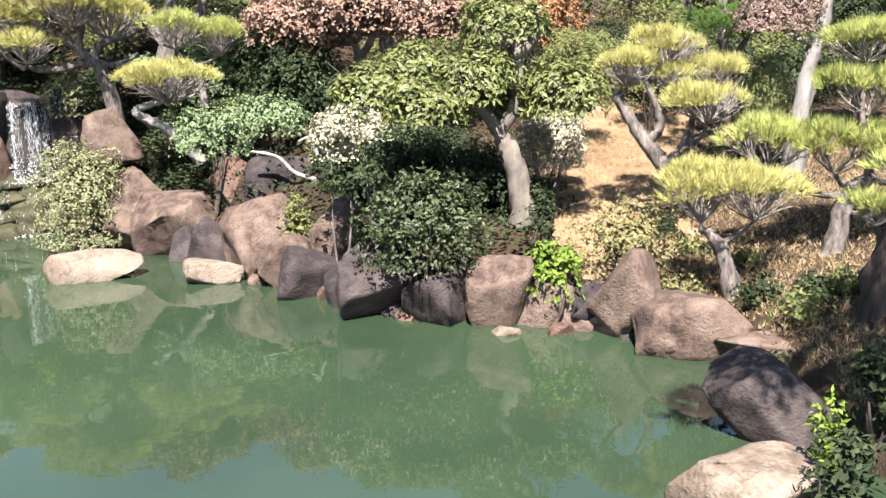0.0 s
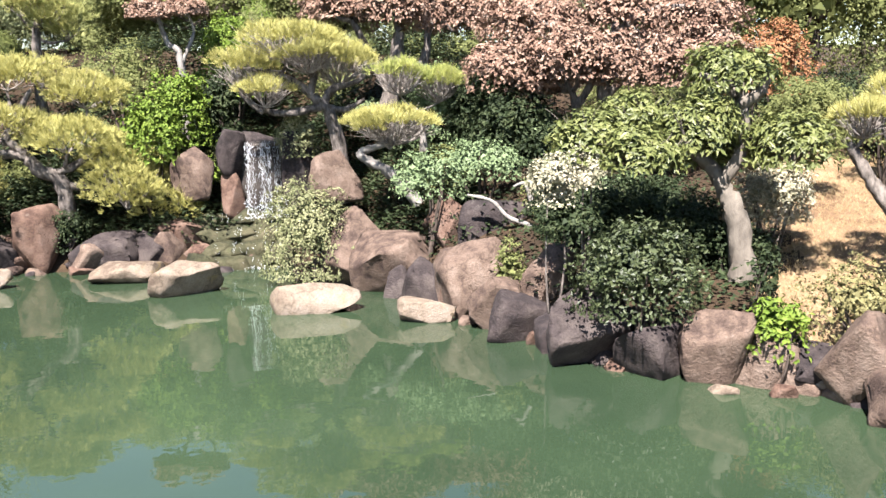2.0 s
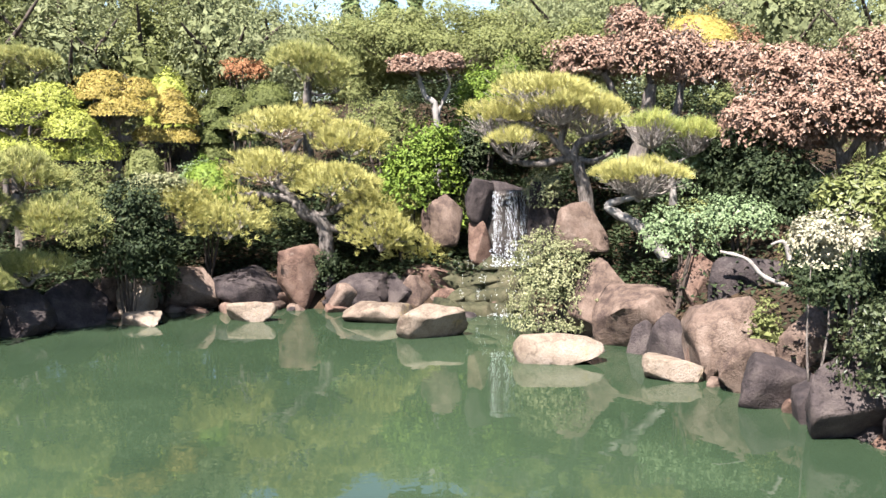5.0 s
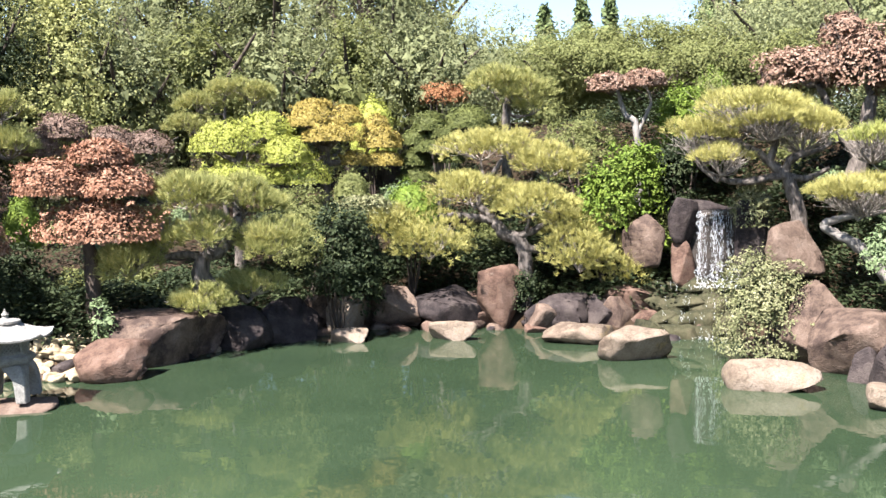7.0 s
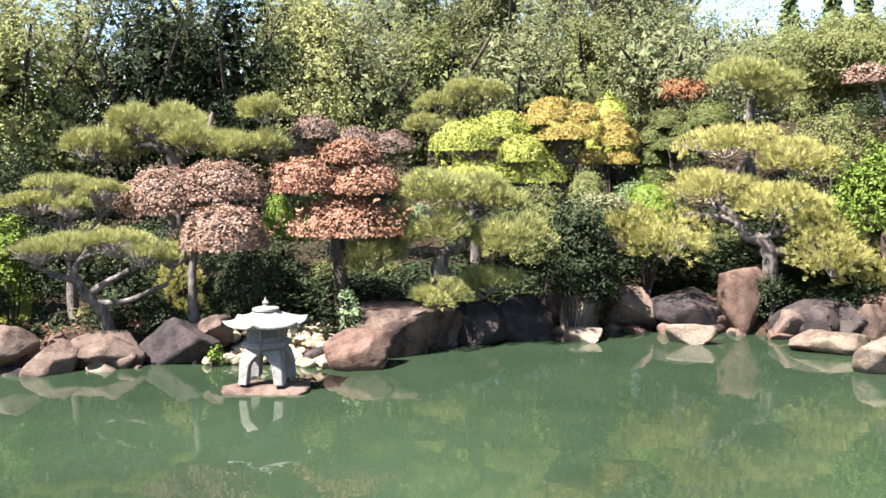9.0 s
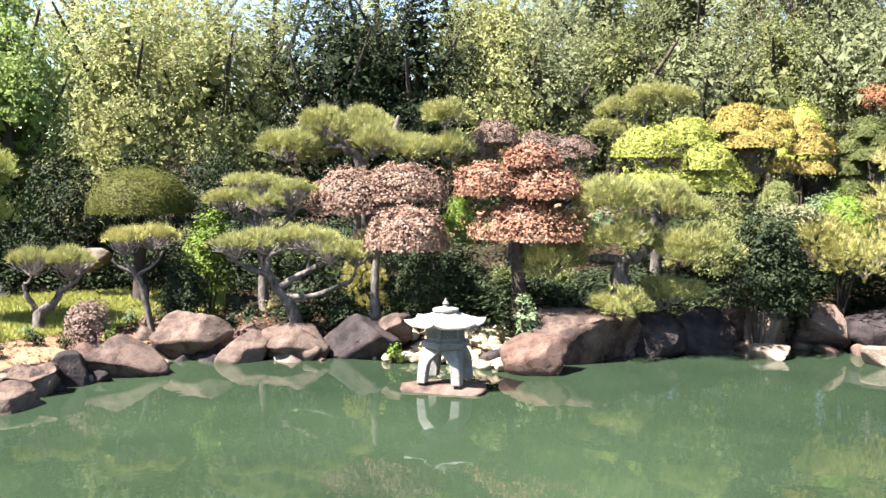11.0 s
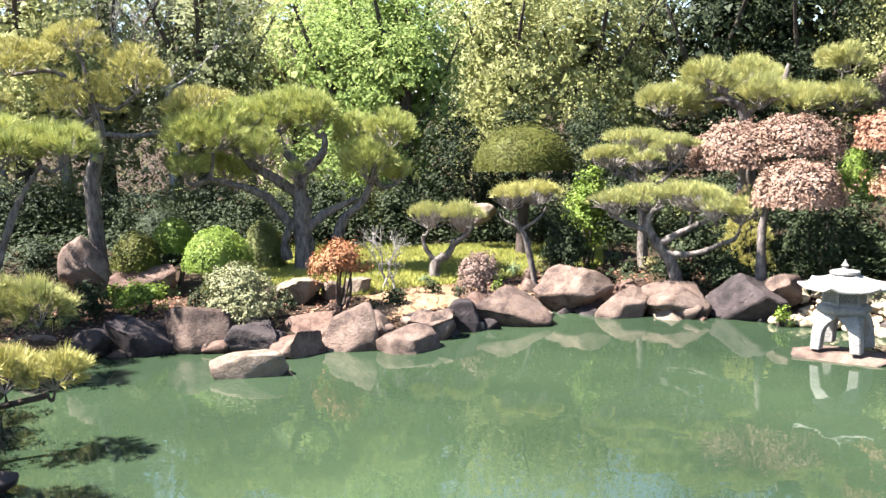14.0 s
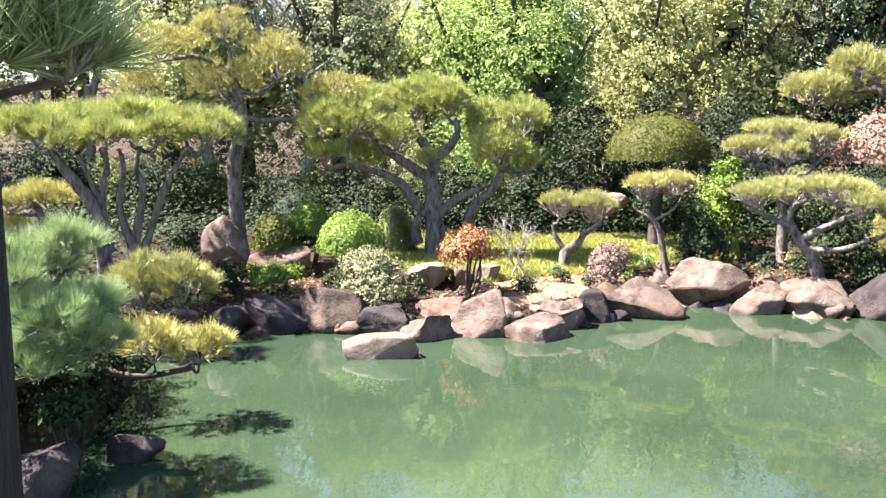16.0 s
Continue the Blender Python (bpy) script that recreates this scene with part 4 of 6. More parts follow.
tree("pine_tree", "spreading golden-green pine reaching over the pond", "pine tree", [(-8.27, 12.81, 0.36), (-8.31, 12.78, 1.18), (-8.56, 12.62, 1.41), (-8.70, 12.52, 1.64), (-8.89, 12.39, 1.85)], 0.11,
     [(-9.13, 12.83, 2.74, 0.76, 0.27), (-8.09, 13.16, 2.49, 0.51, 0.30), (-9.09, 12.49, 2.07, 0.76, 0.28), (-8.13, 12.67, 1.87, 0.58, 0.28), (-7.68, 13.17, 1.52, 0.53, 0.38), (-7.43, 12.97, 1.16, 0.52, 0.41), (-7.09, 13.61, 0.93, 0.51, 0.37), (-9.92, 11.58, 1.58, 0.50, 0.30), (-9.36, 11.78, 1.35, 0.64, 0.41)], "mid", "pine_gold", "bark_grey", thick=1.3, stems=[[(-8.49, 12.67, 1.32), (-8.24, 12.83, 1.42), (-8.04, 12.96, 1.55), (-7.84, 13.08, 1.66)], [(-8.31, 12.78, 1.18), (-7.94, 13.02, 1.13), (-7.58, 13.23, 1.07), (-7.22, 13.42, 1.01)], [(-8.68, 12.54, 1.61), (-9.06, 12.26, 1.68), (-9.39, 12.01, 1.68), (-9.62, 11.83, 1.57)], [(-8.89, 12.39, 1.85), (-8.72, 12.51, 2.26), (-8.57, 12.61, 2.55)]])
tree("juniper_tree", "cloud-pruned tree with bright yellow-green cushions", "tree", [(-12.61, 10.84, 0.63), (-12.62, 10.82, 2.24), (-12.60, 10.86, 2.61), (-12.51, 10.95, 2.85)], 0.076,
     [(-12.72, 10.71, 2.98, 0.57, 0.26), (-12.50, 11.42, 3.17, 0.41, 0.23), (-12.09, 11.43, 2.76, 0.42, 0.23), (-12.54, 10.77, 2.38, 0.72, 0.18), (-12.07, 11.74, 2.44, 0.49, 0.26), (-12.98, 11.02, 2.66, 0.27, 0.15)], "spray", "juniper_yellow", "bark_grey", stems=[[(-12.60, 10.85, 2.55), (-12.79, 10.63, 2.70), (-12.86, 10.54, 2.80)], [(-12.58, 10.88, 2.67), (-12.35, 11.14, 2.91), (-12.29, 11.21, 3.04)], [(-12.60, 10.85, 2.48), (-12.20, 11.31, 2.51), (-11.99, 11.54, 2.53)]])
tree("juniper_tree", "cloud-pruned tree with layered gold cushions", "tree", [(-11.96, 12.27, 0.63), (-11.99, 12.25, 2.60), (-12.01, 12.23, 2.79), (-12.03, 12.21, 2.99)], 0.093,
     [(-12.24, 12.28, 3.50, 0.39, 0.14), (-12.10, 12.00, 3.29, 0.39, 0.15), (-11.80, 12.57, 3.37, 0.32, 0.16), (-11.69, 12.12, 3.04, 0.51, 0.16), (-11.43, 13.05, 2.97, 0.37, 0.19), (-11.61, 12.61, 2.62, 0.27, 0.13), (-11.34, 13.00, 2.60, 0.34, 0.13), (-11.68, 13.22, 3.22, 0.26, 0.17)], "spray", "juniper_gold", "bark_grey", stems=[[(-12.00, 12.24, 2.73), (-12.16, 12.08, 2.99), (-12.20, 12.03, 3.18)], [(-11.99, 12.25, 2.73), (-11.80, 12.44, 2.98), (-11.75, 12.49, 3.18)], [(-11.97, 12.27, 2.53), (-11.66, 12.56, 2.53), (-11.42, 12.79, 2.55)]])
tree("juniper_tree", "dark green cloud-pruned conifer on the slope", "tree", [(-10.73, 13.83, 0.89), (-10.73, 13.83, 2.76), (-10.66, 13.88, 3.30)], 0.068,
     [(-10.86, 13.73, 3.24, 0.33, 0.18), (-10.32, 14.13, 3.30, 0.45, 0.21), (-11.05, 13.57, 2.98, 0.26, 0.15), (-10.65, 13.89, 3.08, 0.36, 0.15), (-10.85, 13.73, 2.84, 0.41, 0.15), (-11.08, 13.55, 2.62, 0.29, 0.16), (-11.04, 13.58, 2.35, 0.32, 0.15), (-10.14, 14.26, 2.99, 0.40, 0.13), (-10.60, 13.92, 2.62, 0.27, 0.12)], "spray", "juniper_dark", "bark_grey", clipped=0.9, twig=5)
tree("pine_tree", "green pine with an open rounded crown on the hill", "pine tree", [(-10.01, 14.96, 1.43), (-10.05, 14.93, 3.42), (-9.88, 15.05, 3.82)], 0.085,
     [(-10.23, 14.81, 3.95, 0.53, 0.28), (-9.83, 15.08, 3.82, 0.46, 0.31), (-9.62, 15.21, 3.57, 0.31, 0.26)], "long", "pine", "bark_grey")
tree("pine_tree", "trained pine with layered olive-green pads", "pine tree", [(-10.74, 8.54, 0.10), (-10.72, 8.56, 1.17), (-10.58, 8.74, 1.34), (-10.47, 8.88, 1.54), (-10.40, 8.96, 1.82)], 0.10,
     [(-10.79, 8.48, 2.14, 0.53, 0.27), (-10.57, 9.22, 2.07, 0.46, 0.30), (-11.02, 8.16, 1.62, 0.36, 0.29), (-10.52, 8.49, 1.66, 0.37, 0.27), (-10.13, 9.28, 1.50, 0.50, 0.29), (-11.26, 7.82, 1.25, 0.44, 0.28), (-10.58, 8.43, 0.74, 0.42, 0.21), (-10.37, 9.16, 0.87, 0.37, 0.19)], "mid", "pine", "bark_grey", thick=1.2, stems=[[(-10.66, 8.64, 1.27), (-10.81, 8.45, 1.33), (-11.01, 8.18, 1.30), (-11.20, 7.91, 1.24)], [(-10.58, 8.74, 1.34), (-10.71, 8.57, 1.56), (-10.83, 8.42, 1.61)], [(-10.47, 8.88, 1.54), (-10.24, 9.14, 1.45), (-10.08, 9.33, 1.47)], [(-10.72, 8.56, 1.12), (-10.58, 8.75, 0.85), (-10.42, 8.94, 0.79)]])
tree("topiary_tree", "tree clipped in tiers with rusty brown leaves", "tree", [(-11.49, 7.45, 0.33), (-11.51, 7.43, 1.19), (-11.51, 7.43, 1.65), (-11.43, 7.56, 2.34)], 0.093,
     [(-11.42, 7.57, 2.71, 0.39, 0.16), (-11.74, 7.06, 2.39, 0.45, 0.23), (-11.34, 7.69, 2.35, 0.54, 0.22), (-11.44, 7.54, 1.84, 0.77, 0.27)], "brittle", "rust", "bark_dark")
tree("topiary_tree", "clipped tree with dry pinkish-tan leaves", "tree", [(-12.36, 5.67, 0.13), (-12.37, 5.66, 1.06), (-12.33, 5.74, 1.57)], 0.068,
     [(-12.18, 6.05, 1.72, 0.58, 0.29)], "brittle", "brown", "bark_grey")
tree("topiary_tree", "bare-twigged clipped tree with pale pink-brown leaves", "tree", [(-13.94, 6.05, 0.39), (-13.94, 6.07, 1.72), (-13.91, 6.14, 2.13)], 0.076,
     [(-13.97, 5.98, 2.19, 0.63, 0.35), (-13.65, 6.69, 2.32, 0.68, 0.29)], "brittle", "brown", "bark_pale")
tree("topiary_tree", "clipped tree of bare brown twigs", "tree", [(-14.35, 9.12, 0.80), (-14.34, 9.13, 2.68), (-14.43, 8.98, 2.97)], 0.060,
     [(-14.70, 8.54, 2.90, 0.42, 0.21), (-14.49, 8.89, 3.18, 0.40, 0.21), (-14.12, 9.47, 2.99, 0.41, 0.18), (-13.75, 10.00, 2.91, 0.38, 0.19)], "tiny", "twiggy", "bark_grey")
tree("pine_tree", "wide green pine with rounded cushions", "pine tree", [(-14.82, 6.61, 0.46), (-14.85, 6.54, 2.51), (-14.94, 6.34, 2.84), (-14.95, 6.31, 3.05)], 0.102,
     [(-15.30, 5.43, 2.84, 0.50, 0.27), (-15.41, 5.99, 2.78, 0.39, 0.24), (-15.16, 6.08, 3.17, 0.44, 0.33), (-15.08, 6.76, 3.22, 0.45, 0.31), (-14.57, 6.68, 2.94, 0.41, 0.28), (-14.49, 7.29, 2.83, 0.46, 0.24), (-14.37, 7.93, 2.84, 0.43, 0.26), (-14.59, 7.95, 3.41, 0.42, 0.23)], "long", "pine", "bark_grey", stems=[[(-14.85, 6.53, 2.63), (-14.76, 6.74, 2.80), (-14.66, 6.95, 2.86), (-14.48, 7.30, 2.82), (-14.30, 7.65, 2.78)], [(-14.94, 6.34, 2.84), (-15.04, 6.10, 2.87), (-15.18, 5.77, 2.79), (-15.28, 5.49, 2.77)], [(-14.95, 6.32, 2.93), (-15.07, 6.04, 3.12), (-15.11, 5.93, 3.24)], [(-14.94, 6.34, 2.93), (-14.83, 6.58, 3.16), (-14.81, 6.63, 3.28)], [(-14.66, 6.95, 2.86), (-14.61, 7.04, 3.15), (-14.59, 7.09, 3.38)]])
tree("pine_tree", "open pine with wiry grey branches", "pine tree", [(-14.09, 4.65, 0.40), (-14.10, 4.62, 1.40), (-14.11, 4.60, 1.60), (-14.14, 4.52, 1.77)], 0.068,
     [(-14.33, 4.25, 2.01, 0.41, 0.19), (-14.32, 4.60, 2.20, 0.41, 0.22), (-13.97, 5.01, 2.13, 0.34, 0.20), (-13.80, 4.58, 1.95, 0.25, 0.17)], "wiry", "pine", "bark_grey", twig=34, stems=[[(-14.10, 4.62, 1.57), (-14.02, 4.86, 1.65), (-13.96, 5.02, 1.82), (-13.91, 5.17, 1.99)], [(-14.12, 4.57, 1.68), (-14.20, 4.33, 1.82), (-14.25, 4.17, 1.94)], [(-14.13, 4.54, 1.74), (-14.13, 4.54, 1.99), (-14.11, 4.59, 2.16)]])
tree("pine_tree", "low twisted pine on the bank", "pine tree", [(-12.79, 4.73, 0.20), (-12.84, 4.61, 0.66), (-12.90, 4.44, 0.89), (-12.95, 4.29, 1.20)], 0.085,
     [(-13.06, 3.94, 1.44, 0.36, 0.18), (-13.12, 4.40, 1.48, 0.35, 0.19), (-12.83, 4.90, 1.50, 0.40, 0.20), (-12.45, 5.04, 1.36, 0.21, 0.16), (-12.77, 5.56, 1.29, 0.27, 0.19)], "wiry", "pine", "bark_grey", twig=30, stems=[[(-12.92, 4.37, 1.07), (-13.02, 4.07, 1.18), (-13.10, 3.83, 1.33)], [(-12.94, 4.32, 1.18), (-12.92, 4.36, 1.33), (-12.87, 4.51, 1.41)], [(-12.90, 4.44, 0.89), (-12.75, 4.84, 1.13), (-12.63, 5.12, 1.26)], [(-12.85, 4.56, 0.76), (-12.71, 4.94, 0.79), (-12.59, 5.22, 0.93)]])
tree("pine_tree", "small pine with a pale slender trunk", "pine tree", [(-13.93, 3.01, 0.24), (-13.96, 2.88, 0.84), (-13.98, 2.77, 1.07), (-13.99, 2.69, 1.20)], 0.043,
     [(-14.00, 2.66, 1.48, 0.26, 0.19), (-14.07, 3.05, 1.51, 0.31, 0.18)], "wiry", "pine_gold", "bark_grey", twig=34, stems=[[(-13.98, 2.77, 1.07), (-14.02, 2.56, 1.18), (-14.03, 2.50, 1.29)], [(-13.97, 2.80, 1.04), (-13.92, 3.04, 1.20), (-13.90, 3.15, 1.37)]])
tree("pine_tree", "small dark-trunked pine on the lawn edge", "pine tree", [(-14.26, 1.58, 0.31), (-14.26, 1.59, 0.57), (-14.24, 1.76, 0.68), (-14.23, 1.87, 0.90)], 0.076,
     [(-14.37, 1.51, 1.22, 0.29, 0.21), (-14.21, 1.99, 1.20, 0.30, 0.25)], "wiry", "pine", "bark_grey", twig=34, stems=[[(-14.26, 1.59, 0.57), (-14.28, 1.45, 0.77), (-14.28, 1.40, 0.96)], [(-14.23, 1.87, 0.84), (-14.20, 2.07, 1.01), (-14.19, 2.12, 1.12)]])
tree("pine_tree", "large spreading pine with several arching grey limbs", "pine tree", [(-15.04, -0.32, 0.38), (-15.04, -0.32, 1.28), (-15.03, -0.35, 1.63), (-15.04, -0.28, 1.91)], 0.135,
     [(-14.94, -1.59, 2.50, 0.66, 0.38), (-15.33, -1.27, 2.69, 0.52, 0.30), (-15.12, -0.69, 2.71, 0.40, 0.32), (-15.04, -0.09, 2.73, 0.41, 0.32), (-15.28, -0.37, 2.91, 0.41, 0.21), (-15.34, 0.53, 2.41, 0.36, 0.33), (-15.01, 1.01, 2.48, 0.38, 0.31), (-14.93, 0.68, 2.01, 0.41, 0.35), (-14.66, -0.86, 2.28, 0.26, 0.27), (-14.79, -1.96, 1.98, 0.29, 0.17), (-15.01, 1.13, 1.83, 0.22, 0.17), (-15.36, -1.45, 1.95, 0.33, 0.27), (-14.83, -0.42, 1.89, 0.14, 0.11)], "long", "pine_green", "bark_grey", stems=[[(-15.04, -0.28, 1.91), (-15.03, -0.55, 2.20), (-15.02, -0.65, 2.48)], [(-15.04, -0.28, 1.91), (-15.04, 0.01, 2.19), (-15.04, 0.04, 2.47)], [(-15.04, -0.32, 0.99), (-15.03, -0.54, 1.14), (-15.01, -0.80, 1.50), (-15.00, -1.04, 1.64), (-14.97, -1.34, 1.74), (-14.93, -1.66, 1.83)], [(-15.03, -0.35, 1.57), (-15.01, -0.79, 1.85), (-14.99, -1.08, 2.07), (-14.97, -1.32, 2.33)], [(-15.04, -0.29, 1.02), (-15.04, -0.02, 1.24), (-15.04, 0.27, 1.38), (-15.04, 0.50, 1.49)], [(-15.04, 0.16, 0.86), (-15.04, 0.29, 1.18), (-15.03, 0.58, 1.43), (-15.03, 0.74, 1.83), (-15.02, 0.80, 2.12)], [(-15.03, -0.56, 0.59), (-15.02, -0.61, 0.83), (-15.03, -0.51, 1.11)]])
tree("pine_tree", "umbrella pine with several bare leaning trunks", "pine tree", [(-11.79, -4.19, 0.40), (-11.78, -4.21, 1.33), (-11.70, -4.42, 1.76), (-11.60, -4.67, 2.15)], 0.085,
     [(-11.79, -4.97, 2.46, 0.38, 0.19), (-11.62, -4.62, 2.32, 0.40, 0.22), (-12.19, -4.55, 2.52, 0.45, 0.16), (-11.54, -4.00, 2.34, 0.35, 0.19), (-12.00, -3.58, 2.34, 0.37, 0.20), (-12.48, -4.05, 2.57, 0.51, 0.16), (-12.39, -3.33, 2.47, 0.31, 0.19), (-12.18, -2.95, 2.37, 0.34, 0.23)], "long", "pine_green", "bark_grey", stems=[[(-11.82, -4.12, 0.94), (-11.80, -4.16, 1.40), (-11.75, -4.29, 1.83), (-11.71, -4.40, 2.11)], [(-11.79, -4.19, 0.90), (-11.80, -4.16, 1.68), (-11.82, -4.10, 1.96), (-11.80, -4.15, 2.17)], [(-11.91, -3.87, 0.92), (-11.87, -3.99, 1.47), (-11.88, -3.93, 1.96), (-11.87, -3.97, 2.17)], [(-11.91, -3.87, 0.92), (-11.95, -3.74, 1.63), (-11.93, -3.79, 1.95), (-11.95, -3.75, 2.16)], [(-11.94, -3.77, 0.88), (-12.00, -3.58, 1.45), (-12.05, -3.44, 1.80), (-12.11, -3.22, 2.16)]])
# bushes
shrub("bush", "dark green leafy bush overhanging the rocks", "bush", (-0.19, 9.10, 0.93), (0.60, 0.50, 0.43), "fine", "deep", reach=False, thick=2.0)
shrub("bush", "bright green bush between the rocks", "bush", (0.98, 8.80, 0.51), (0.30, 0.26, 0.26), "broad", "fresh", reach=False)
shrub("bush", "dry yellowish bush on bare soil", "bush", (1.70, 9.14, 0.77), (0.58, 0.49, 0.28), "tiny", "dry_yellow", thick=0.3)
shrub("bush", "cream-white flowering bush beside the tree", "bush", (-1.04, 9.85, 1.63), (0.27, 0.23, 0.26), "tiny", "white_leaf", reach=False, bark='bark_grey', thick=1.6, clipped=0.1, stems=2)
shrub("bush", "cream-white flowering bush beside the tree", "bush", (-0.73, 10.17, 1.76), (0.31, 0.26, 0.24), "tiny", "white_leaf", reach=False, bark='bark_grey', thick=1.6, clipped=0.1, stems=2)
# added shrub; its dark leaves paint the shade below the flowering bush
shrub("bush", "added shrub darkened for the shade by the tree", "bush", (-0.85, 9.86, 1.22), (0.34, 0.29, 0.19), "small", "dark", reach=False, stems=1)
shrub("bush", "cream-white flowering bush behind the tree", "bush", (1.26, 11.57, 1.38), (0.42, 0.34, 0.34), "tiny", "white_leaf", reach=False, bark='bark_grey', thick=1.3, clipped=0.4)
shrub("bush", "cream-variegated bush spilling over the water", "bush", (-4.44, 12.22, 0.73), (0.61, 0.52, 0.63), "tiny", "variegated", reach=False, clipped=0.6, thick=1.25)
shrub("bush", "pale green spreading bush over rocks", "bush", (-2.79, 12.18, 1.47), (0.50, 0.36, 0.31), "small", "pale", reach=False, clipped=0.3, thick=1.2)
shrub("bush", "pale green spreading bush over rocks", "bush", (-2.14, 12.52, 1.63), (0.50, 0.39, 0.26), "small", "pale", reach=False, clipped=0.3, thick=1.2)
shrub("bush", "dark green rounded bush on the bank", "bush", (-1.93, 13.46, 2.04), (0.69, 0.59, 0.47), "broad", "dark")
shrub("bush", "glossy green bush above the waterfall", "bush", (-7.26, 13.35, 2.22), (0.50, 0.42, 0.29), "broad", "fresh")
shrub("bush", "glossy green bush above the waterfall", "bush", (-7.01, 13.94, 2.46), (0.49, 0.42, 0.34), "broad", "fresh")
shrub("bush", "dark glossy bush above the waterfall", "bush", (-6.61, 14.46, 2.46), (0.38, 0.32, 0.38), "broad", "dark")
shrub("bush", "lime-green rounded bush on the hill slope", "bush", (-6.88, 15.54, 3.30), (0.61, 0.51, 0.44), "broad", "fresh", clipped=0.4)
shrub("bush", "yellow-green loose bush on the hill slope", "bush", (-6.66, 16.07, 3.72), (0.49, 0.41, 0.23), "small", "olive")
tree("evergreen_tree", "huge rounded olive-green evergreen on the hill", "tree", [(-9.11, 20.29, 2.90), (-9.11, 20.29, 3.70), (-9.21, 20.29, 4.60)], 0.16,
     [(-10.94, 19.26, 4.75, 0.99, 0.51), (-10.88, 19.87, 5.02, 1.05, 0.56), (-9.90, 20.48, 5.23, 1.18, 0.53), (-8.55, 20.86, 4.97, 1.04, 0.51), (-7.18, 20.94, 4.70, 1.12, 0.49), (-9.81, 19.18, 4.52, 0.99, 0.47), (-8.37, 19.63, 4.50, 1.05, 0.49), (-7.54, 20.28, 4.41, 0.75, 0.41)], "far", "olive", "bark_dark", clipped=0.3, twig=4, thick=1.3)
tree("clipped_tree", "dense clipped dome of dark olive foliage on a short trunk", "clipped bush", [(-15.88, 3.21, 0.41), (-15.88, 3.22, 1.53), (-15.87, 3.24, 1.71)], 0.102,
     [(-15.87, 3.23, 2.18, 0.81, 0.37)], "sheared", "clipped", "bark_dark", clipped=1.0, thick=1.2)
# shrubs added as a backdrop, the shadow there painted by dark leaves
for _x, _y in ((-17.9, 2.4), (-18.1, 3.7), (-18.2, 5.0)):
    shrub("bush", "leafy shrub darkened for shadow behind the clipped dome", "bush", (_x, _y, 1.95), (0.95, 0.85, 0.95), "broad", "dark", "shrubs behind the clipped dome", thick=0.8)
shrub("bush", "dark leafy shrub by the water", "bush", (-9.92, 10.43, 1.28), (0.62, 0.53, 0.68), "broad", "dark", reach=False)
shrub("bush", "dark leafy shrub under clipped trees", "bush", (-12.72, 6.76, 1.05), (0.72, 0.61, 0.36), "broad", "dark", clipped=0.85)
shrub("bush", "white-variegated bush above the rocks", "bush", (-12.35, -1.08, 0.52), (0.63, 0.53, 0.37), "tiny", "variegated")
shrub("maple", "small maple with orange-brown leaves", "small tree", (-12.60, 0.18, 0.88), (0.58, 0.42, 0.27), "small", "orange", reach=False, thick=1.0, clipped=0.0)
shrub("bush", "clipped green cushion bush", "bush", (-13.62, -1.44, 0.97), (0.57, 0.48, 0.28), "tiny", "fresh", clipped=1.0, reach=False)
shrub("bush", "clipped dark green cushion bush", "bush", (-13.97, -2.57, 0.94), (0.42, 0.35, 0.26), "tiny", "clipped", clipped=1.0, reach=False)
# more of the slope
tree("pine_tree", "dark green clipped pine with brown trunks", "pine tree", [(3.53, 12.31, 2.01), (3.47, 12.32, 2.27), (3.40, 12.35, 2.45), (3.38, 12.35, 2.93), (3.35, 12.36, 3.19)], 0.076,
     [(2.96, 12.47, 3.04, 0.28, 0.22), (3.42, 12.65, 3.28, 0.31, 0.19), (3.34, 12.15, 2.62, 0.37, 0.22)], "short", "needle_deep", "bark_grey", thick=1.3, stems=[[(3.21, 12.40, 2.23), (3.18, 12.41, 2.45), (3.10, 12.43, 2.67), (3.01, 12.45, 2.89)], [(3.53, 12.31, 2.23), (3.66, 12.27, 2.45), (3.57, 12.29, 2.54)]])
shrub("bush", "green clipped cushion bush", "bush", (3.90, 12.19, 2.01), (0.34, 0.29, 0.26), "tiny", "olive", clipped=0.85)
tree("bare_tree", "pale-trunked tree with fine pinkish dry twigs", "tree", [(4.10, 11.70, 0.86), (4.18, 11.68, 2.00), (4.29, 11.64, 2.50), (4.39, 11.60, 3.05)], 0.102,
     [(3.84, 11.79, 2.81, 0.48, 0.27)], "tiny", "twiggy", "bark_pale")
shrub("bush", "dark conifer bush behind the pines", "bush", (5.80, 13.83, 2.94), (0.76, 0.65, 0.46), "broad", "dark")
shrub("bush", "olive rounded bush on the slope", "bush", (1.79, 13.38, 2.40), (0.56, 0.47, 0.21), "tiny", "olive")
shrub("bush", "olive rounded bush on the slope", "bush", (3.00, 14.19, 2.61), (0.55, 0.47, 0.39), "small", "olive")
shrub("maple", "rounded tree with bright orange leaves", "small tree", (1.52, 14.86, 3.13), (0.62, 0.5, 0.30), "small", "orange", thick=1.2)
tree("pine_tree", "leaning dark-barked pine at the lawn edge", "pine tree", [(3.08, 7.27, 0.45), (3.16, 7.24, 0.96), (3.30, 7.18, 1.34)], 0.111,
     [(3.08, 7.27, 1.26, 0.19, 0.12), (3.35, 7.16, 1.54, 0.31, 0.20)], "wiry", "pine_green", "bark_dark")
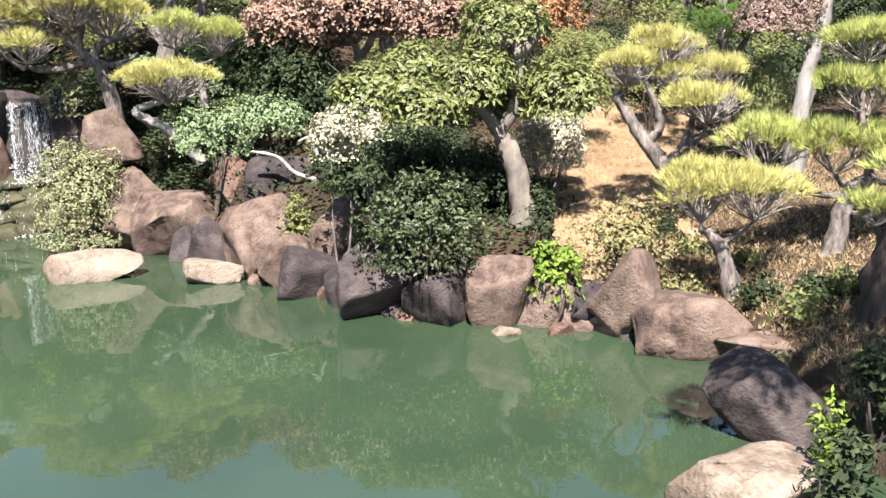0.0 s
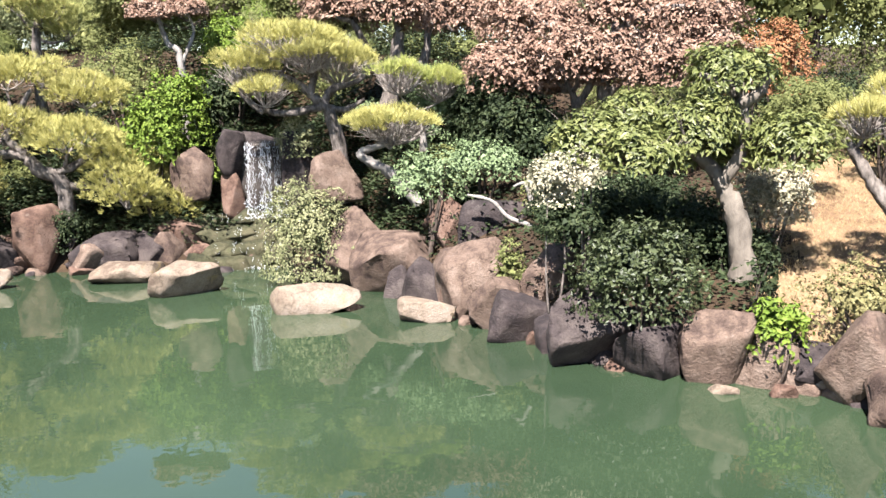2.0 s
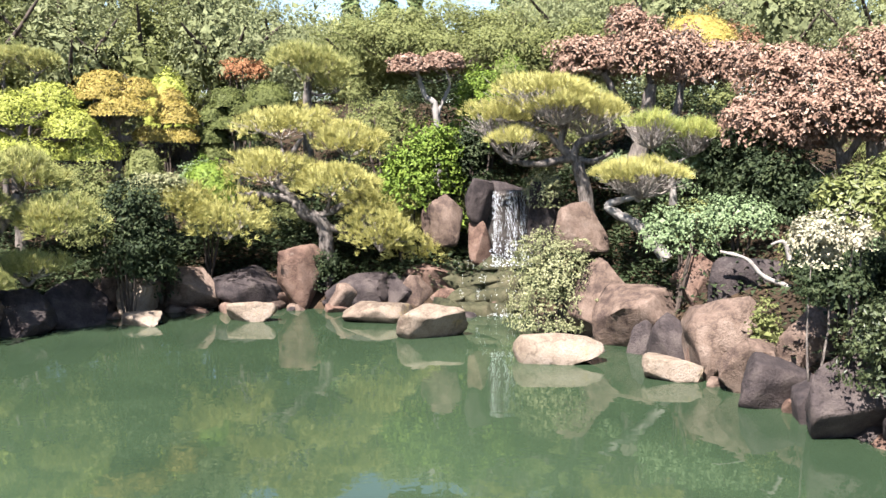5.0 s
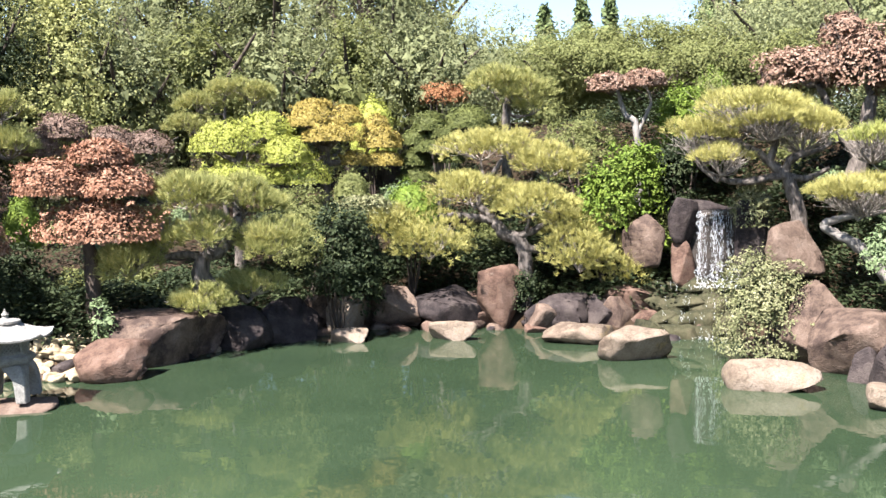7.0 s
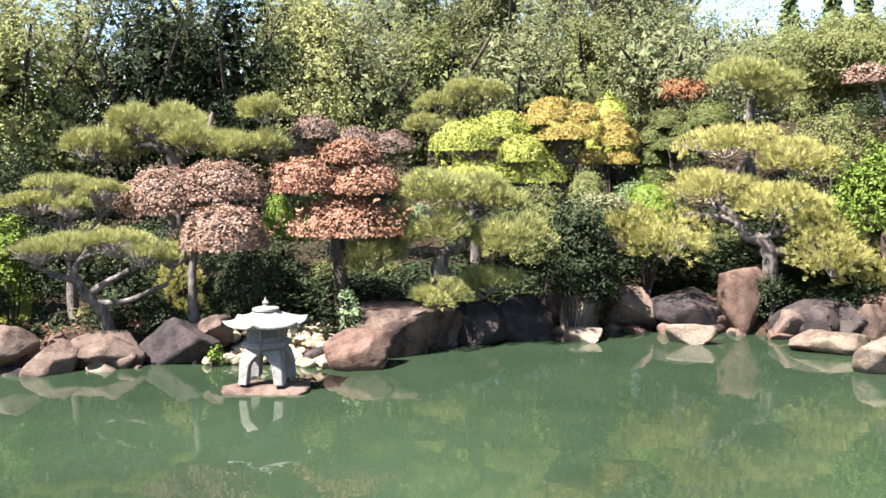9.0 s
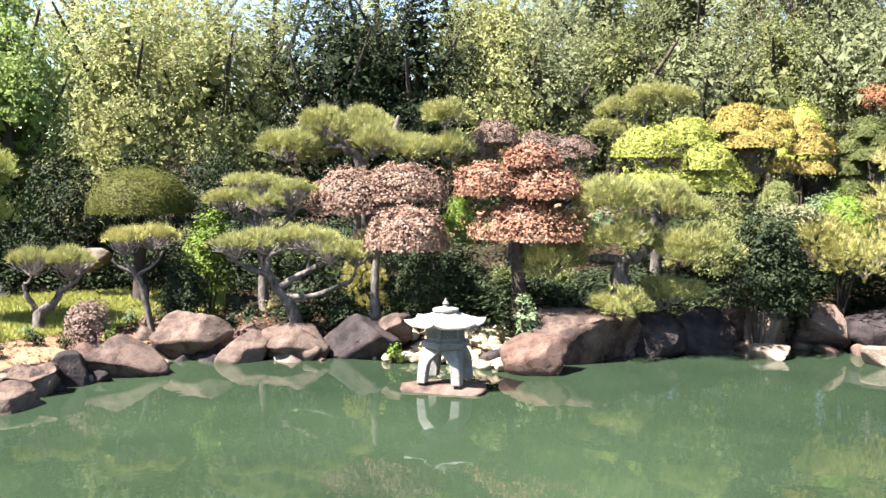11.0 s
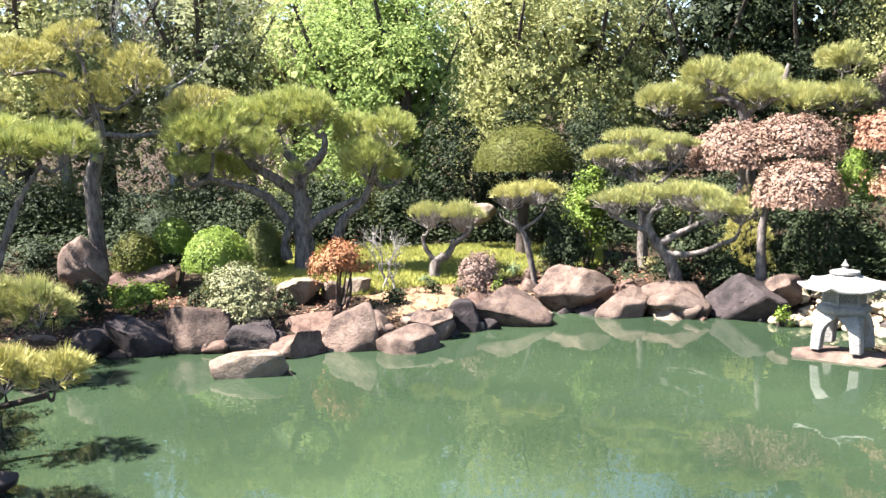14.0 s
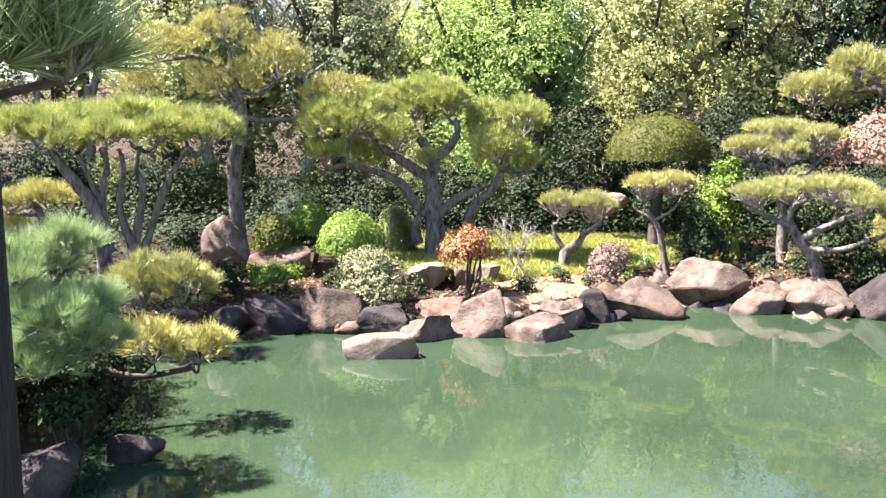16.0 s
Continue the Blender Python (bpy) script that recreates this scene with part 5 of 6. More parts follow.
tree("pine_tree", "dark pine leaning over the near shore", "pine tree", [(4.30, 4.60, 0.90), (4.00, 4.65, 2.20), (3.30, 4.60, 3.20), (2.60, 4.40, 3.60)], 0.11,
     [(1.75, 4.35, 3.75, 0.42, 0.20), (2.35, 4.75, 3.55, 0.45, 0.20), (2.30, 3.95, 3.95, 0.50, 0.22), (3.10, 4.50, 3.85, 0.55, 0.25), (2.90, 5.20, 3.60, 0.42, 0.20)], "long", "pine_dark", "bark_dark", thick=0.8)
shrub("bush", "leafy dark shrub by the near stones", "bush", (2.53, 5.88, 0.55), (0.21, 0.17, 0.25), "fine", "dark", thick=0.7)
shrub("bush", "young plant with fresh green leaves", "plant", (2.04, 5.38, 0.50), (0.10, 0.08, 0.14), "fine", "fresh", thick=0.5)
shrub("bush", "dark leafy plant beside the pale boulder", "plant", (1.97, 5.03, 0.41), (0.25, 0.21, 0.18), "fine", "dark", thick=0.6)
shrub("bush", "trailing bush between the boulders", "bush", (-1.52, 10.49, 0.75), (0.21, 0.18, 0.22), "small", "olive")
shrub("bush", "small ivy at the foot of the tree", "bush", (0.95, 9.55, 0.97), (0.13, 0.11, 0.16), "small", "dark")
# shade under the canopy is put into this dark leaf colour
shrub("bush", "leafy shrubs darkened for deep shade under the tree", "bush", (0.06, 11.90, 1.18), (0.67, 0.57, 0.32), "small", "dark")
shrub("bush", "dark ivy clump beside the stones", "bush", (-8.17, 12.58, 0.57), (0.32, 0.27, 0.30), "small", "dark", reach=False, stems=2)
shrub("fern", "pale green fern clump on the bank", "fern", (-9.91, 13.78, 1.01), (0.33, 0.28, 0.19), "small", "pale", reach=False)
shrub("bush", "bright ivy on the stone beside the waterfall", "bush", (-6.61, 14.15, 1.22), (0.27, 0.23, 0.34), "small", "fresh", reach=False, stems=1, thick=0.5, clipped=0.0)
shrub("bush", "variegated bush hanging beside the waterfall", "bush", (-5.19, 13.97, 1.92), (0.31, 0.26, 0.39), "tiny", "variegated", reach=False)
shrub("bush", "dark green bush on the bank", "bush", (-2.41, 13.99, 2.16), (0.56, 0.47, 0.59), "broad", "dark")
shrub("bush", "pale green bush on the slope", "bush", (-3.16, 14.25, 2.33), (0.61, 0.52, 0.53), "small", "pale")
shrub("bush", "brownish olive bush on the hill", "bush", (-8.39, 14.79, 2.99), (0.77, 0.66, 0.35), "small", "olive")
shrub("bush", "low green cushion on the slope", "bush", (-9.85, 11.97, 2.02), (0.53, 0.45, 0.22), "tiny", "fresh", clipped=0.85)
shrub("bush", "low bush covered in small cream flowers", "bush", (-10.21, 11.26, 1.90), (0.47, 0.40, 0.14), "tiny", "variegated", reach=False)
shrub("bush", "brownish green shrub on the slope", "bush", (-10.84, 10.66, 1.85), (0.55, 0.46, 0.41), "small", "olive")
shrub("bush", "dark green shrub on the slope", "bush", (-10.14, 10.92, 1.11), (0.46, 0.39, 0.42), "broad", "dark")
shrub("bush", "clipped green cushion on the slope", "bush", (-11.30, 12.16, 2.23), (0.39, 0.34, 0.21), "tiny", "olive", clipped=0.85)
tree("pine_tree", "slim pine with small round pads", "pine tree", [(-16.12, 13.46, 1.37), (-16.09, 13.49, 3.40), (-16.10, 13.48, 3.88)], 0.051,
     [(-16.44, 13.06, 3.79, 0.48, 0.23), (-16.08, 13.51, 4.09, 0.42, 0.20), (-15.69, 13.95, 3.97, 0.48, 0.25), (-16.45, 13.05, 3.34, 0.60, 0.23)], "mid", "pine", "bark_grey", stems=[[(-15.92, 13.69, 1.36), (-15.76, 13.88, 3.33), (-15.71, 13.93, 3.75)]])
shrub("bush", "orange-leaved bush on the hill", "bush", (-12.48, 16.26, 3.95), (0.55, 0.46, 0.23), "small", "orange", thick=0.6, reach=False)
shrub("bush", "yellow-green clipped bush on the hill", "bush", (-12.29, 13.83, 3.43), (0.47, 0.40, 0.31), "tiny", "juniper_yellow", clipped=0.85)
shrub("bush", "golden clipped tree on the hill", "tree", (-4.15, 19.56, 4.74), (0.94, 0.80, 0.29), "tiny", "juniper_gold", clipped=0.85)
shrub("bush", "red-brown bush on the hill", "bush", (-3.75, 20.15, 4.47), (0.84, 0.71, 0.36), "small", "rust")
tree("topiary_tree", "small clipped tree with dry pink-brown leaves and pale trunk", "tree", [(-7.35, 14.77, 1.49), (-7.39, 14.75, 2.98), (-7.55, 14.67, 3.24), (-7.67, 14.61, 3.65)], 0.060,
     [(-7.79, 14.54, 3.78, 0.34, 0.15), (-7.31, 14.79, 3.83, 0.37, 0.14)], "brittle", "brown", "bark_pale", twig=8, stems=[[(-7.38, 14.76, 2.92), (-7.24, 14.83, 3.28), (-7.19, 14.85, 3.45), (-7.27, 14.81, 3.73)]])
shrub("bush", "lime-green clipped bush on the hill", "bush", (-6.86, 16.64, 3.73), (0.43, 0.36, 0.35), "small", "fresh", clipped=0.85)
shrub("bush", "bright green bush among the pines", "bush", (-14.67, 3.97, 1.51), (0.45, 0.38, 0.40), "broad", "fresh")
shrub("bush", "dark green bush on the bank", "bush", (-14.08, 3.47, 0.84), (0.43, 0.36, 0.46), "small", "dark")
shrub("bush", "dark green rounded bush on the bank", "bush", (-13.84, 5.23, 0.90), (0.42, 0.36, 0.27), "small", "dark")
shrub("bush", "yellow-green bushy young pine on the bank", "bush", (-13.44, 5.95, 1.17), (0.36, 0.30, 0.36), "short", "pine_gold")
shrub("bush", "grey twiggy low shrub on the bank", "bush", (-13.04, 2.02, 0.60), (0.34, 0.29, 0.26), "tiny", "twiggy")
shrub("bush", "dark low shrub behind the boulders", "bush", (-12.81, 5.39, 0.58), (0.36, 0.30, 0.18), "small", "dark")
shrub("bush", "bright green clipped low bush", "bush", (-13.95, 7.83, 1.93), (0.33, 0.28, 0.17), "tiny", "fresh", clipped=0.85)
shrub("bush", "sparse sunny plant by the lantern", "plant", (-10.94, 7.21, 0.61), (0.22, 0.19, 0.30), "small", "pale", thick=0.4)
shrub("bush", "dark shrub below the clipped trees", "bush", (-12.73, 7.14, 1.02), (0.48, 0.41, 0.48), "broad", "dark", clipped=0.85)
for _x, _y, _s in ((-13.38, 0.72, 21), (-13.30, 0.95, 22), (-13.46, 0.84, 23)):
    bare_tree((_x, _y, ground_at(_x, _y)), 1.15, _s, "leafless shrub with pale grey forking stems", "shrub", "bare shrubs on the bank", 4)
shrub("bush", "clipped dark cushion under the pine", "bush", (-15.57, -0.95, 0.98), (0.40, 0.34, 0.19), "tiny", "olive", clipped=0.85)
shrub("bush", "clipped dark green cushion bush", "bush", (-16.29, -2.62, 1.14), (0.56, 0.48, 0.23), "tiny", "dark", clipped=0.85)
shrub("bush", "clipped green cushion bush", "bush", (-14.44, -2.14, 1.08), (0.39, 0.33, 0.24), "tiny", "fresh", clipped=1.0, reach=False)
shrub("bush", "dark shrub behind the umbrella pine", "bush", (-14.27, -3.93, 0.87), (0.38, 0.32, 0.27), "small", "dark")
shrub("bush", "dark shrub below the standing stone", "bush", (-12.48, -2.84, 0.51), (0.29, 0.24, 0.27), "small", "dark")
shrub("bush", "sunny green low bush on soil", "bush", (-12.70, -2.29, 0.50), (0.38, 0.32, 0.17), "small", "fresh")
shrub("bush", "dark shrub between stones", "bush", (-14.17, 3.52, 0.80), (0.42, 0.36, 0.30), "small", "dark")
tree("pine_tree", "low yellow-green pine pads at the lawn", "pine tree", [(-12.38, -5.14, 0.65), (-12.37, -5.15, 1.27), (-12.34, -5.23, 1.49)], 0.068,
     [(-12.22, -5.51, 1.50, 0.29, 0.17), (-12.39, -5.10, 1.56, 0.40, 0.20), (-12.23, -5.47, 1.21, 0.30, 0.12)], "mid", "pine_gold", "bark_grey")
tree("pine_tree", "small shaggy pine above the stones", "pine tree", [(-10.46, -3.39, 0.28), (-10.49, -3.30, 0.65), (-10.54, -3.16, 0.76)], 0.051,
     [(-10.49, -3.32, 0.82, 0.30, 0.28), (-10.61, -2.91, 0.78, 0.33, 0.27)], "long", "pine", "bark_grey")
tree("yellow_tree", "tall tree with yellow-green foliage and a grey trunk", "tree", [(-14.85, -3.25, 0.36), (-14.84, -3.30, 1.76), (-14.87, -3.15, 2.51), (-14.84, -3.29, 3.17)], 0.111,
     [(-14.83, -3.35, 3.03, 0.56, 0.35), (-14.97, -2.64, 3.38, 0.49, 0.38), (-14.60, -4.24, 3.57, 0.69, 0.29), (-14.82, -3.38, 3.86, 0.41, 0.25), (-14.49, -4.60, 2.97, 0.37, 0.24), (-15.10, -1.78, 2.92, 0.47, 0.25)], "mid", "pine_gold", "bark_grey", thick=0.6)
# pine close to the viewpoint
tree("pine_tree", "shaded blue-green pine reaching over the water", "pine tree", [(-6.74, -3.52, 0.28), (-6.81, -3.38, 0.75), (-6.88, -3.24, 1.05)], 0.085,
     [(-7.00, -2.97, 1.53, 0.36, 0.19), (-7.05, -2.84, 1.20, 0.47, 0.19), (-7.13, -2.63, 1.01, 0.34, 0.19), (-6.99, -2.99, 0.88, 0.39, 0.21), (-7.12, -2.66, 1.64, 0.25, 0.15)], "near", "pine_dark", "bark_dark")
tree("pine_tree", "low pine branch with a golden pad over the water", "pine tree", [(-7.85, -3.51, 0.35), (-8.03, -3.08, 0.52), (-8.19, -2.63, 0.41), (-8.31, -2.20, 0.46)], 0.043,
     [(-8.23, -2.49, 0.68, 0.27, 0.21), (-8.33, -2.14, 0.64, 0.29, 0.18)], "mid", "pine_gold", "bark_dark")
tree("pine_tree", "large dark pine whose long-needled boughs hang into view", "pine tree", [(-4.3, -5.6, 0.9), (-4.1, -5.3, 2.4), (-4.0, -4.9, 4.0)], 0.06,
     [(-2.56, -0.87, 2.72, 0.14, 0.06), (-2.58, -0.79, 2.63, 0.10, 0.06), (-2.53, -0.93, 2.63, 0.09, 0.05), (-2.56, -0.85, 2.77, 0.11, 0.04)], "near", "pine_dark", "bark_dark", thick=0.5)
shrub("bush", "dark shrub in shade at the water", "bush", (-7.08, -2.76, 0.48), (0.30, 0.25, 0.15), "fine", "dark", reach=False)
# woodland
woodland_tree((13.5, 19.0, 1.56), 4.0, 1.9, "olive", full=0.12)
woodland_tree((11.2, 18.8, 1.58), 3.4, 1.6, "olive", full=0.12)
woodland_tree((8.9, 19.4, 1.62), 3.9, 2.5, "olive", full=0.8)
woodland_tree((7.1, 20.7, 1.96), 3.9, 2.2, "olive", full=0.8)
woodland_tree((5.1, 20.8, 2.19), 4.3, 1.7, "olive", full=0.8)
woodland_tree((2.9, 21.1, 2.46), 4.3, 2.4, "olive", full=0.8)
woodland_tree((0.9, 20.5, 2.45), 3.9, 2.0, "olive", full=0.8)
woodland_tree((-0.9, 23.3, 2.92), 3.6, 1.7, "wood_far", full=0.45)
woodland_tree((-3.2, 23.1, 3.13), 3.5, 1.9, "wood_far", full=0.45)
woodland_tree((-5.2, 21.7, 3.22), 3.3, 1.6, "wood_far")
woodland_tree((-7.3, 22.3, 3.25), 3.1, 2.5, "wood_far")
woodland_tree((-10.5, 22.1, 3.34), 2.1, 2.3, "olive")
woodland_tree((-12.2, 20.8, 3.42), 2.1, 2.2, "olive")
woodland_tree((-14.5, 20.0, 3.31), 2.7, 2.3, "wood_far")
woodland_tree((-16.5, 19.2, 2.09), 6.6, 2.2, "wood_far")
woodland_tree((-19.1, 17.6, 2.22), 6.6, 2.3, "wood_far")
woodland_tree((-20.2, 15.5, 2.06), 6.7, 2.1, "wood_far")
woodland_tree((-20.1, 12.4, 1.56), 5.8, 1.6, "wood_pale")
woodland_tree((-21.2, 10.7, 1.16), 6.6, 1.9, "dark")
woodland_tree((-21.7, 8.8, 0.95), 6.4, 2.0, "dark")
woodland_tree((-22.6, 6.2, 0.70), 6.6, 2.1, "wood_pale")
woodland_tree((-22.1, 4.1, 0.62), 6.5, 2.4, "wood_pale")
woodland_tree((-18.9, 1.55, 0.54), 5.8, 1.35, "wood_bright", "feathery bright green tree behind the clipped dome")
woodland_tree((-19.9, 0.5, 0.54), 6.0, 1.6, "wood_bright", "feathery bright green tree behind the garden")
woodland_tree((-23.6, -0.6, 0.59), 6.7, 2.0, "wood_pale")
woodland_tree((-21.5, -2.5, 0.52), 6.5, 2.0, "wood_far")
woodland_tree((-21.8, -4.6, 0.63), 6.4, 2.2, "wood_far")
woodland_tree((-20.2, -5.8, 0.71), 6.1, 1.8, "wood_pale")
woodland_tree((-21.0, -8.4, 1.27), 6.8, 1.9, "wood_far", full=0.45)
woodland_tree((-20.2, -10.7, 1.32), 6.7, 2.4, "wood_pale", full=0.45)
woodland_tree((-18.0, -12.1, 1.26), 6.8, 1.8, "wood_pale", full=0.45)
woodland_tree((16.4, 25.3, 1.88), 5.3, 2.8, "wood_pale", full=0.12)
woodland_tree((13.4, 24.7, 1.77), 5.3, 2.9, "wood_pale", full=0.12)
woodland_tree((10.2, 26.1, 2.02), 5.3, 2.9, "olive", full=0.12)
woodland_tree((8.2, 28.4, 2.65), 5.2, 2.9, "wood_pale", full=0.4)
woodland_tree((5.4, 28.2, 2.76), 5.2, 3.1, "olive", full=0.4)
woodland_tree((2.4, 30.1, 3.00), 5.5, 2.8, "wood_far", full=0.4)
woodland_tree((0.1, 28.8, 3.10), 4.6, 2.6, "wood_far", full=0.2)
woodland_tree((-3.1, 28.3, 3.31), 5.2, 2.8, "wood_far", full=0.2)
woodland_tree((-5.0, 28.1, 3.38), 5.1, 3.0, "wood_far", full=0.2)
woodland_tree((-8.1, 27.6, 3.47), 4.5, 3.2, "wood_pale", full=0.2)
woodland_tree((-11.0, 28.1, 3.63), 2.9, 2.7, "wood_far", full=0.2)
woodland_tree((-13.8, 27.5, 3.63), 2.6, 2.7, "wood_far", full=0.2)
woodland_tree((-14.9, 23.9, 3.60), 2.5, 2.9, "wood_pale", full=0.2)
woodland_tree((-19.5, 23.7, 3.63), 6.4, 3.0, "wood_pale", full=0.2)
woodland_tree((-20.0, 20.1, 2.58), 6.9, 2.9, "wood_far", full=0.2)
woodland_tree((-22.6, 19.5, 2.82), 7.0, 2.7, "olive", full=0.2)
woodland_tree((-25.1, 17.2, 2.55), 7.4, 2.9, "wood_far", full=0.2)
woodland_tree((-26.6, 15.2, 2.09), 7.9, 2.9, "olive", full=0.2)
woodland_tree((-25.7, 11.6, 1.33), 8.1, 2.8, "wood_pale", full=0.2)
woodland_tree((-27.8, 9.3, 1.11), 8.6, 2.7, "wood_far", full=0.2)
woodland_tree((-27.8, 6.0, 0.83), 8.6, 3.3, "olive", full=0.2)
woodland_tree((-30.1, 4.1, 0.80), 9.1, 2.6, "wood_far", full=0.2)
woodland_tree((-30.0, 0.6, 0.82), 9.0, 2.9, "wood_far", full=0.2)
woodland_tree((-30.8, -2.3, 0.89), 9.2, 3.0, "wood_far", full=0.2)
woodland_tree((-28.9, -4.3, 0.83), 8.8, 3.1, "wood_far", full=0.2)
woodland_tree((-28.4, -7.2, 0.88), 8.8, 3.1, "wood_far", full=0.2)
woodland_tree((-27.2, -10.2, 1.47), 8.2, 2.6, "wood_pale", full=0.2)
woodland_tree((-26.4, -13.1, 1.59), 8.5, 3.0, "wood_pale", full=0.2)
woodland_tree((-26.0, -15.7, 1.65), 8.1, 2.8, "wood_pale", full=0.2)
woodland_tree((-24.8, -18.4, 1.70), 7.9, 3.1, "olive", full=0.2)
woodland_tree((-10.8, 29.7, 3.60), 6.6, 2.3, "wood_far", "tall dark woodland tree on the hilltop", full=0.5)
woodland_tree((-8.4, 32.5, 3.60), 6.9, 2.3, "wood_far", "tall dark woodland tree on the hilltop", full=0.5)
woodland_tree((-5.7, 31.1, 3.60), 7.0, 2.3, "wood_far", "tall dark woodland tree on the hilltop", full=0.5)
woodland_tree((-10.8, 35.0, 3.60), 7.0, 2.3, "wood_far", "tall dark woodland tree on the hilltop", full=0.5)
conifer((-24.1, 39.2, 4.27), 5.5, 1.41)
conifer((-22.6, 40.0, 4.27), 5.7, 1.35)
conifer((-21.5, 40.7, 4.21), 6.0, 1.00)
conifer((-17.4, 42.6, 4.26), 7.0, 1.97)
conifer((-15.5, 43.3, 4.18), 7.0, 1.96)
tree("woodland_tree", "tall woodland tree with a bare dark leaning trunk", "tree", [(-16.32, 18.94, 2.03), (-16.52, 18.76, 5.34), (-16.73, 18.58, 6.60), (-16.77, 18.54, 8.26)], 0.255,
     [(-16.77, 18.55, 8.81, 1.97, 1.40), (-16.82, 18.49, 7.65, 1.06, 0.92)], "far", "wood_far", "bark_dark")
tree("woodland_tree", "tall woodland tree with a bare dark trunk", "tree", [(-17.77, 18.98, 2.24), (-17.84, 18.92, 5.34), (-18.04, 18.72, 6.80), (-18.08, 18.69, 8.53)], 0.187,
     [(-18.29, 18.48, 8.75, 1.47, 1.54)], "far", "wood_far", "bark_dark")
bare_tree((-20.6, -7.5, 0.50), 7.0, 5)
bare_tree((-20.3, -6.5, 0.50), 6.5, 6)
bare_tree((-19.8, -5.0, 0.50), 6.8, 7)
bare_tree((-19.0, -8.0, 0.50), 7.2, 8)
bare_tree((-19.8, -3.0, 0.50), 6.0, 9)
woodland_tree((-14.7, 18.5, 3.2), 2.6, 1.9, "wood_far", "low leafy tree closing the woodland edge", full=0.4)
woodland_tree((-16.2, 17.4, 2.4), 3.6, 1.9, "olive", "low leafy tree closing the woodland edge", full=0.4)
woodland_tree((-17.5, 16.3, 2.2), 4.0, 1.9, "wood_far", "low leafy tree closing the woodland edge", full=0.4)
woodland_tree((-18.4, 14.9, 2.0), 4.2, 1.9, "olive", "low leafy tree closing the woodland edge", full=0.4)
woodland_tree((-19.7, 13.5, 1.6), 4.4, 1.9, "wood_far", "low leafy tree closing the woodland edge", full=0.4)
woodland_tree((-21.0, 12.1, 1.3), 4.4, 1.9, "olive", "low leafy tree closing the woodland edge", full=0.4)
woodland_tree((-22.4, 10.0, 0.9), 4.4, 1.9, "dark", "low leafy tree closing the woodland edge", full=0.4)
woodland_tree((-23.3, 7.1, 0.7), 4.4, 1.9, "olive", "low leafy tree closing the woodland edge", full=0.4)
woodland_tree((-23.6, 4.2, 0.6), 4.4, 1.9, "wood_far", "low leafy tree closing the woodland edge", full=0.4)
bare_branch([(-1.23, 11.84, 0.78), (-1.52, 11.80, 0.91), (-1.74, 11.77, 1.00), (-1.93, 11.74, 1.19), (-2.21, 11.69, 1.26)], 0.035, "bare bleached branch hanging over the rocks")
bare_branch([(-1.43, 11.51, 1.23), (-1.50, 11.50, 1.42), (-1.63, 11.48, 1.39)], 0.030, "short bleached broken branch stub")
rock((-1.32, 10.01, 0.18), (0.37, 0.30, 0.30), "rock_dark", "dark low stone wedged between boulders", 8, 465)
rock((-3.07, 11.65, 0.14), (0.19, 0.15, 0.26), "rock_dark", "dark low stone wedged between boulders", 15, 472)
shrub("bush", "dark bush behind the clipped pines", "bush", (3.91, 13.96, 2.18), (0.45, 0.38, 0.35), "small", "dark")
rock((-13.07, -0.34, 0.43), (0.32, 0.25, 0.17), "rock_pale", "flat pale stepping stone of the garden path", 92, 479, flat_top=True)
rock((-13.13, 0.09, 0.37), (0.16, 0.12, 0.16), "rock_pale", "flat pale stepping stone of the garden path", 90, 486, flat_top=True)
rock((-13.30, 0.41, 0.37), (0.19, 0.15, 0.17), "rock_pale", "flat pale stepping stone of the garden path", 88, 493, flat_top=True)
shrub("plant", "tuft of bright green grass beside the lantern", "grass tuft", (-11.58, 5.57, 0.13), (0.14, 0.12, 0.14), "small", "fresh", thick=0.6, reach=False)
rock((-9.98, 5.44, -0.01), (0.50, 0.36, 0.08), "rock_warm", "low flat stone slab under the lantern", 61, 500, flat_top=True)


# ---- stone lantern ----
def ring_solid(bm, levels, sides, turn=0.0):
    """A solid of stacked rings given as (half width, height)."""
    rings = []
    for r, z in levels:
        rings.append([bm.verts.new((r * math.cos(turn + 2 * math.pi * k / sides), r * math.sin(turn + 2 * math.pi * k / sides), z)) for k in range(sides)])
    for a, b in zip(rings, rings[1:]):
        for k in range(sides):
            bm.faces.new((a[k], a[(k + 1) % sides], b[(k + 1) % sides], b[k]))
    bm.faces.new(rings[0][::-1])
    bm.faces.new(rings[-1])


def softened(bm, width, segments=2):
    bmesh.ops.recalc_face_normals(bm, faces=bm.faces)
    bmesh.ops.bevel(bm, geom=bm.edges[:], offset=width, segments=segments, affect="EDGES", clamp_overlap=True)
    return bm


def box(bm, lo, hi):
    m = Matrix.LocRotScale(((lo[0] + hi[0]) / 2, (lo[1] + hi[1]) / 2, (lo[2] + hi[2]) / 2), None, (hi[0] - lo[0], hi[1] - lo[1], hi[2] - lo[2]))
    bmesh.ops.create_cube(bm, size=1, matrix=m)


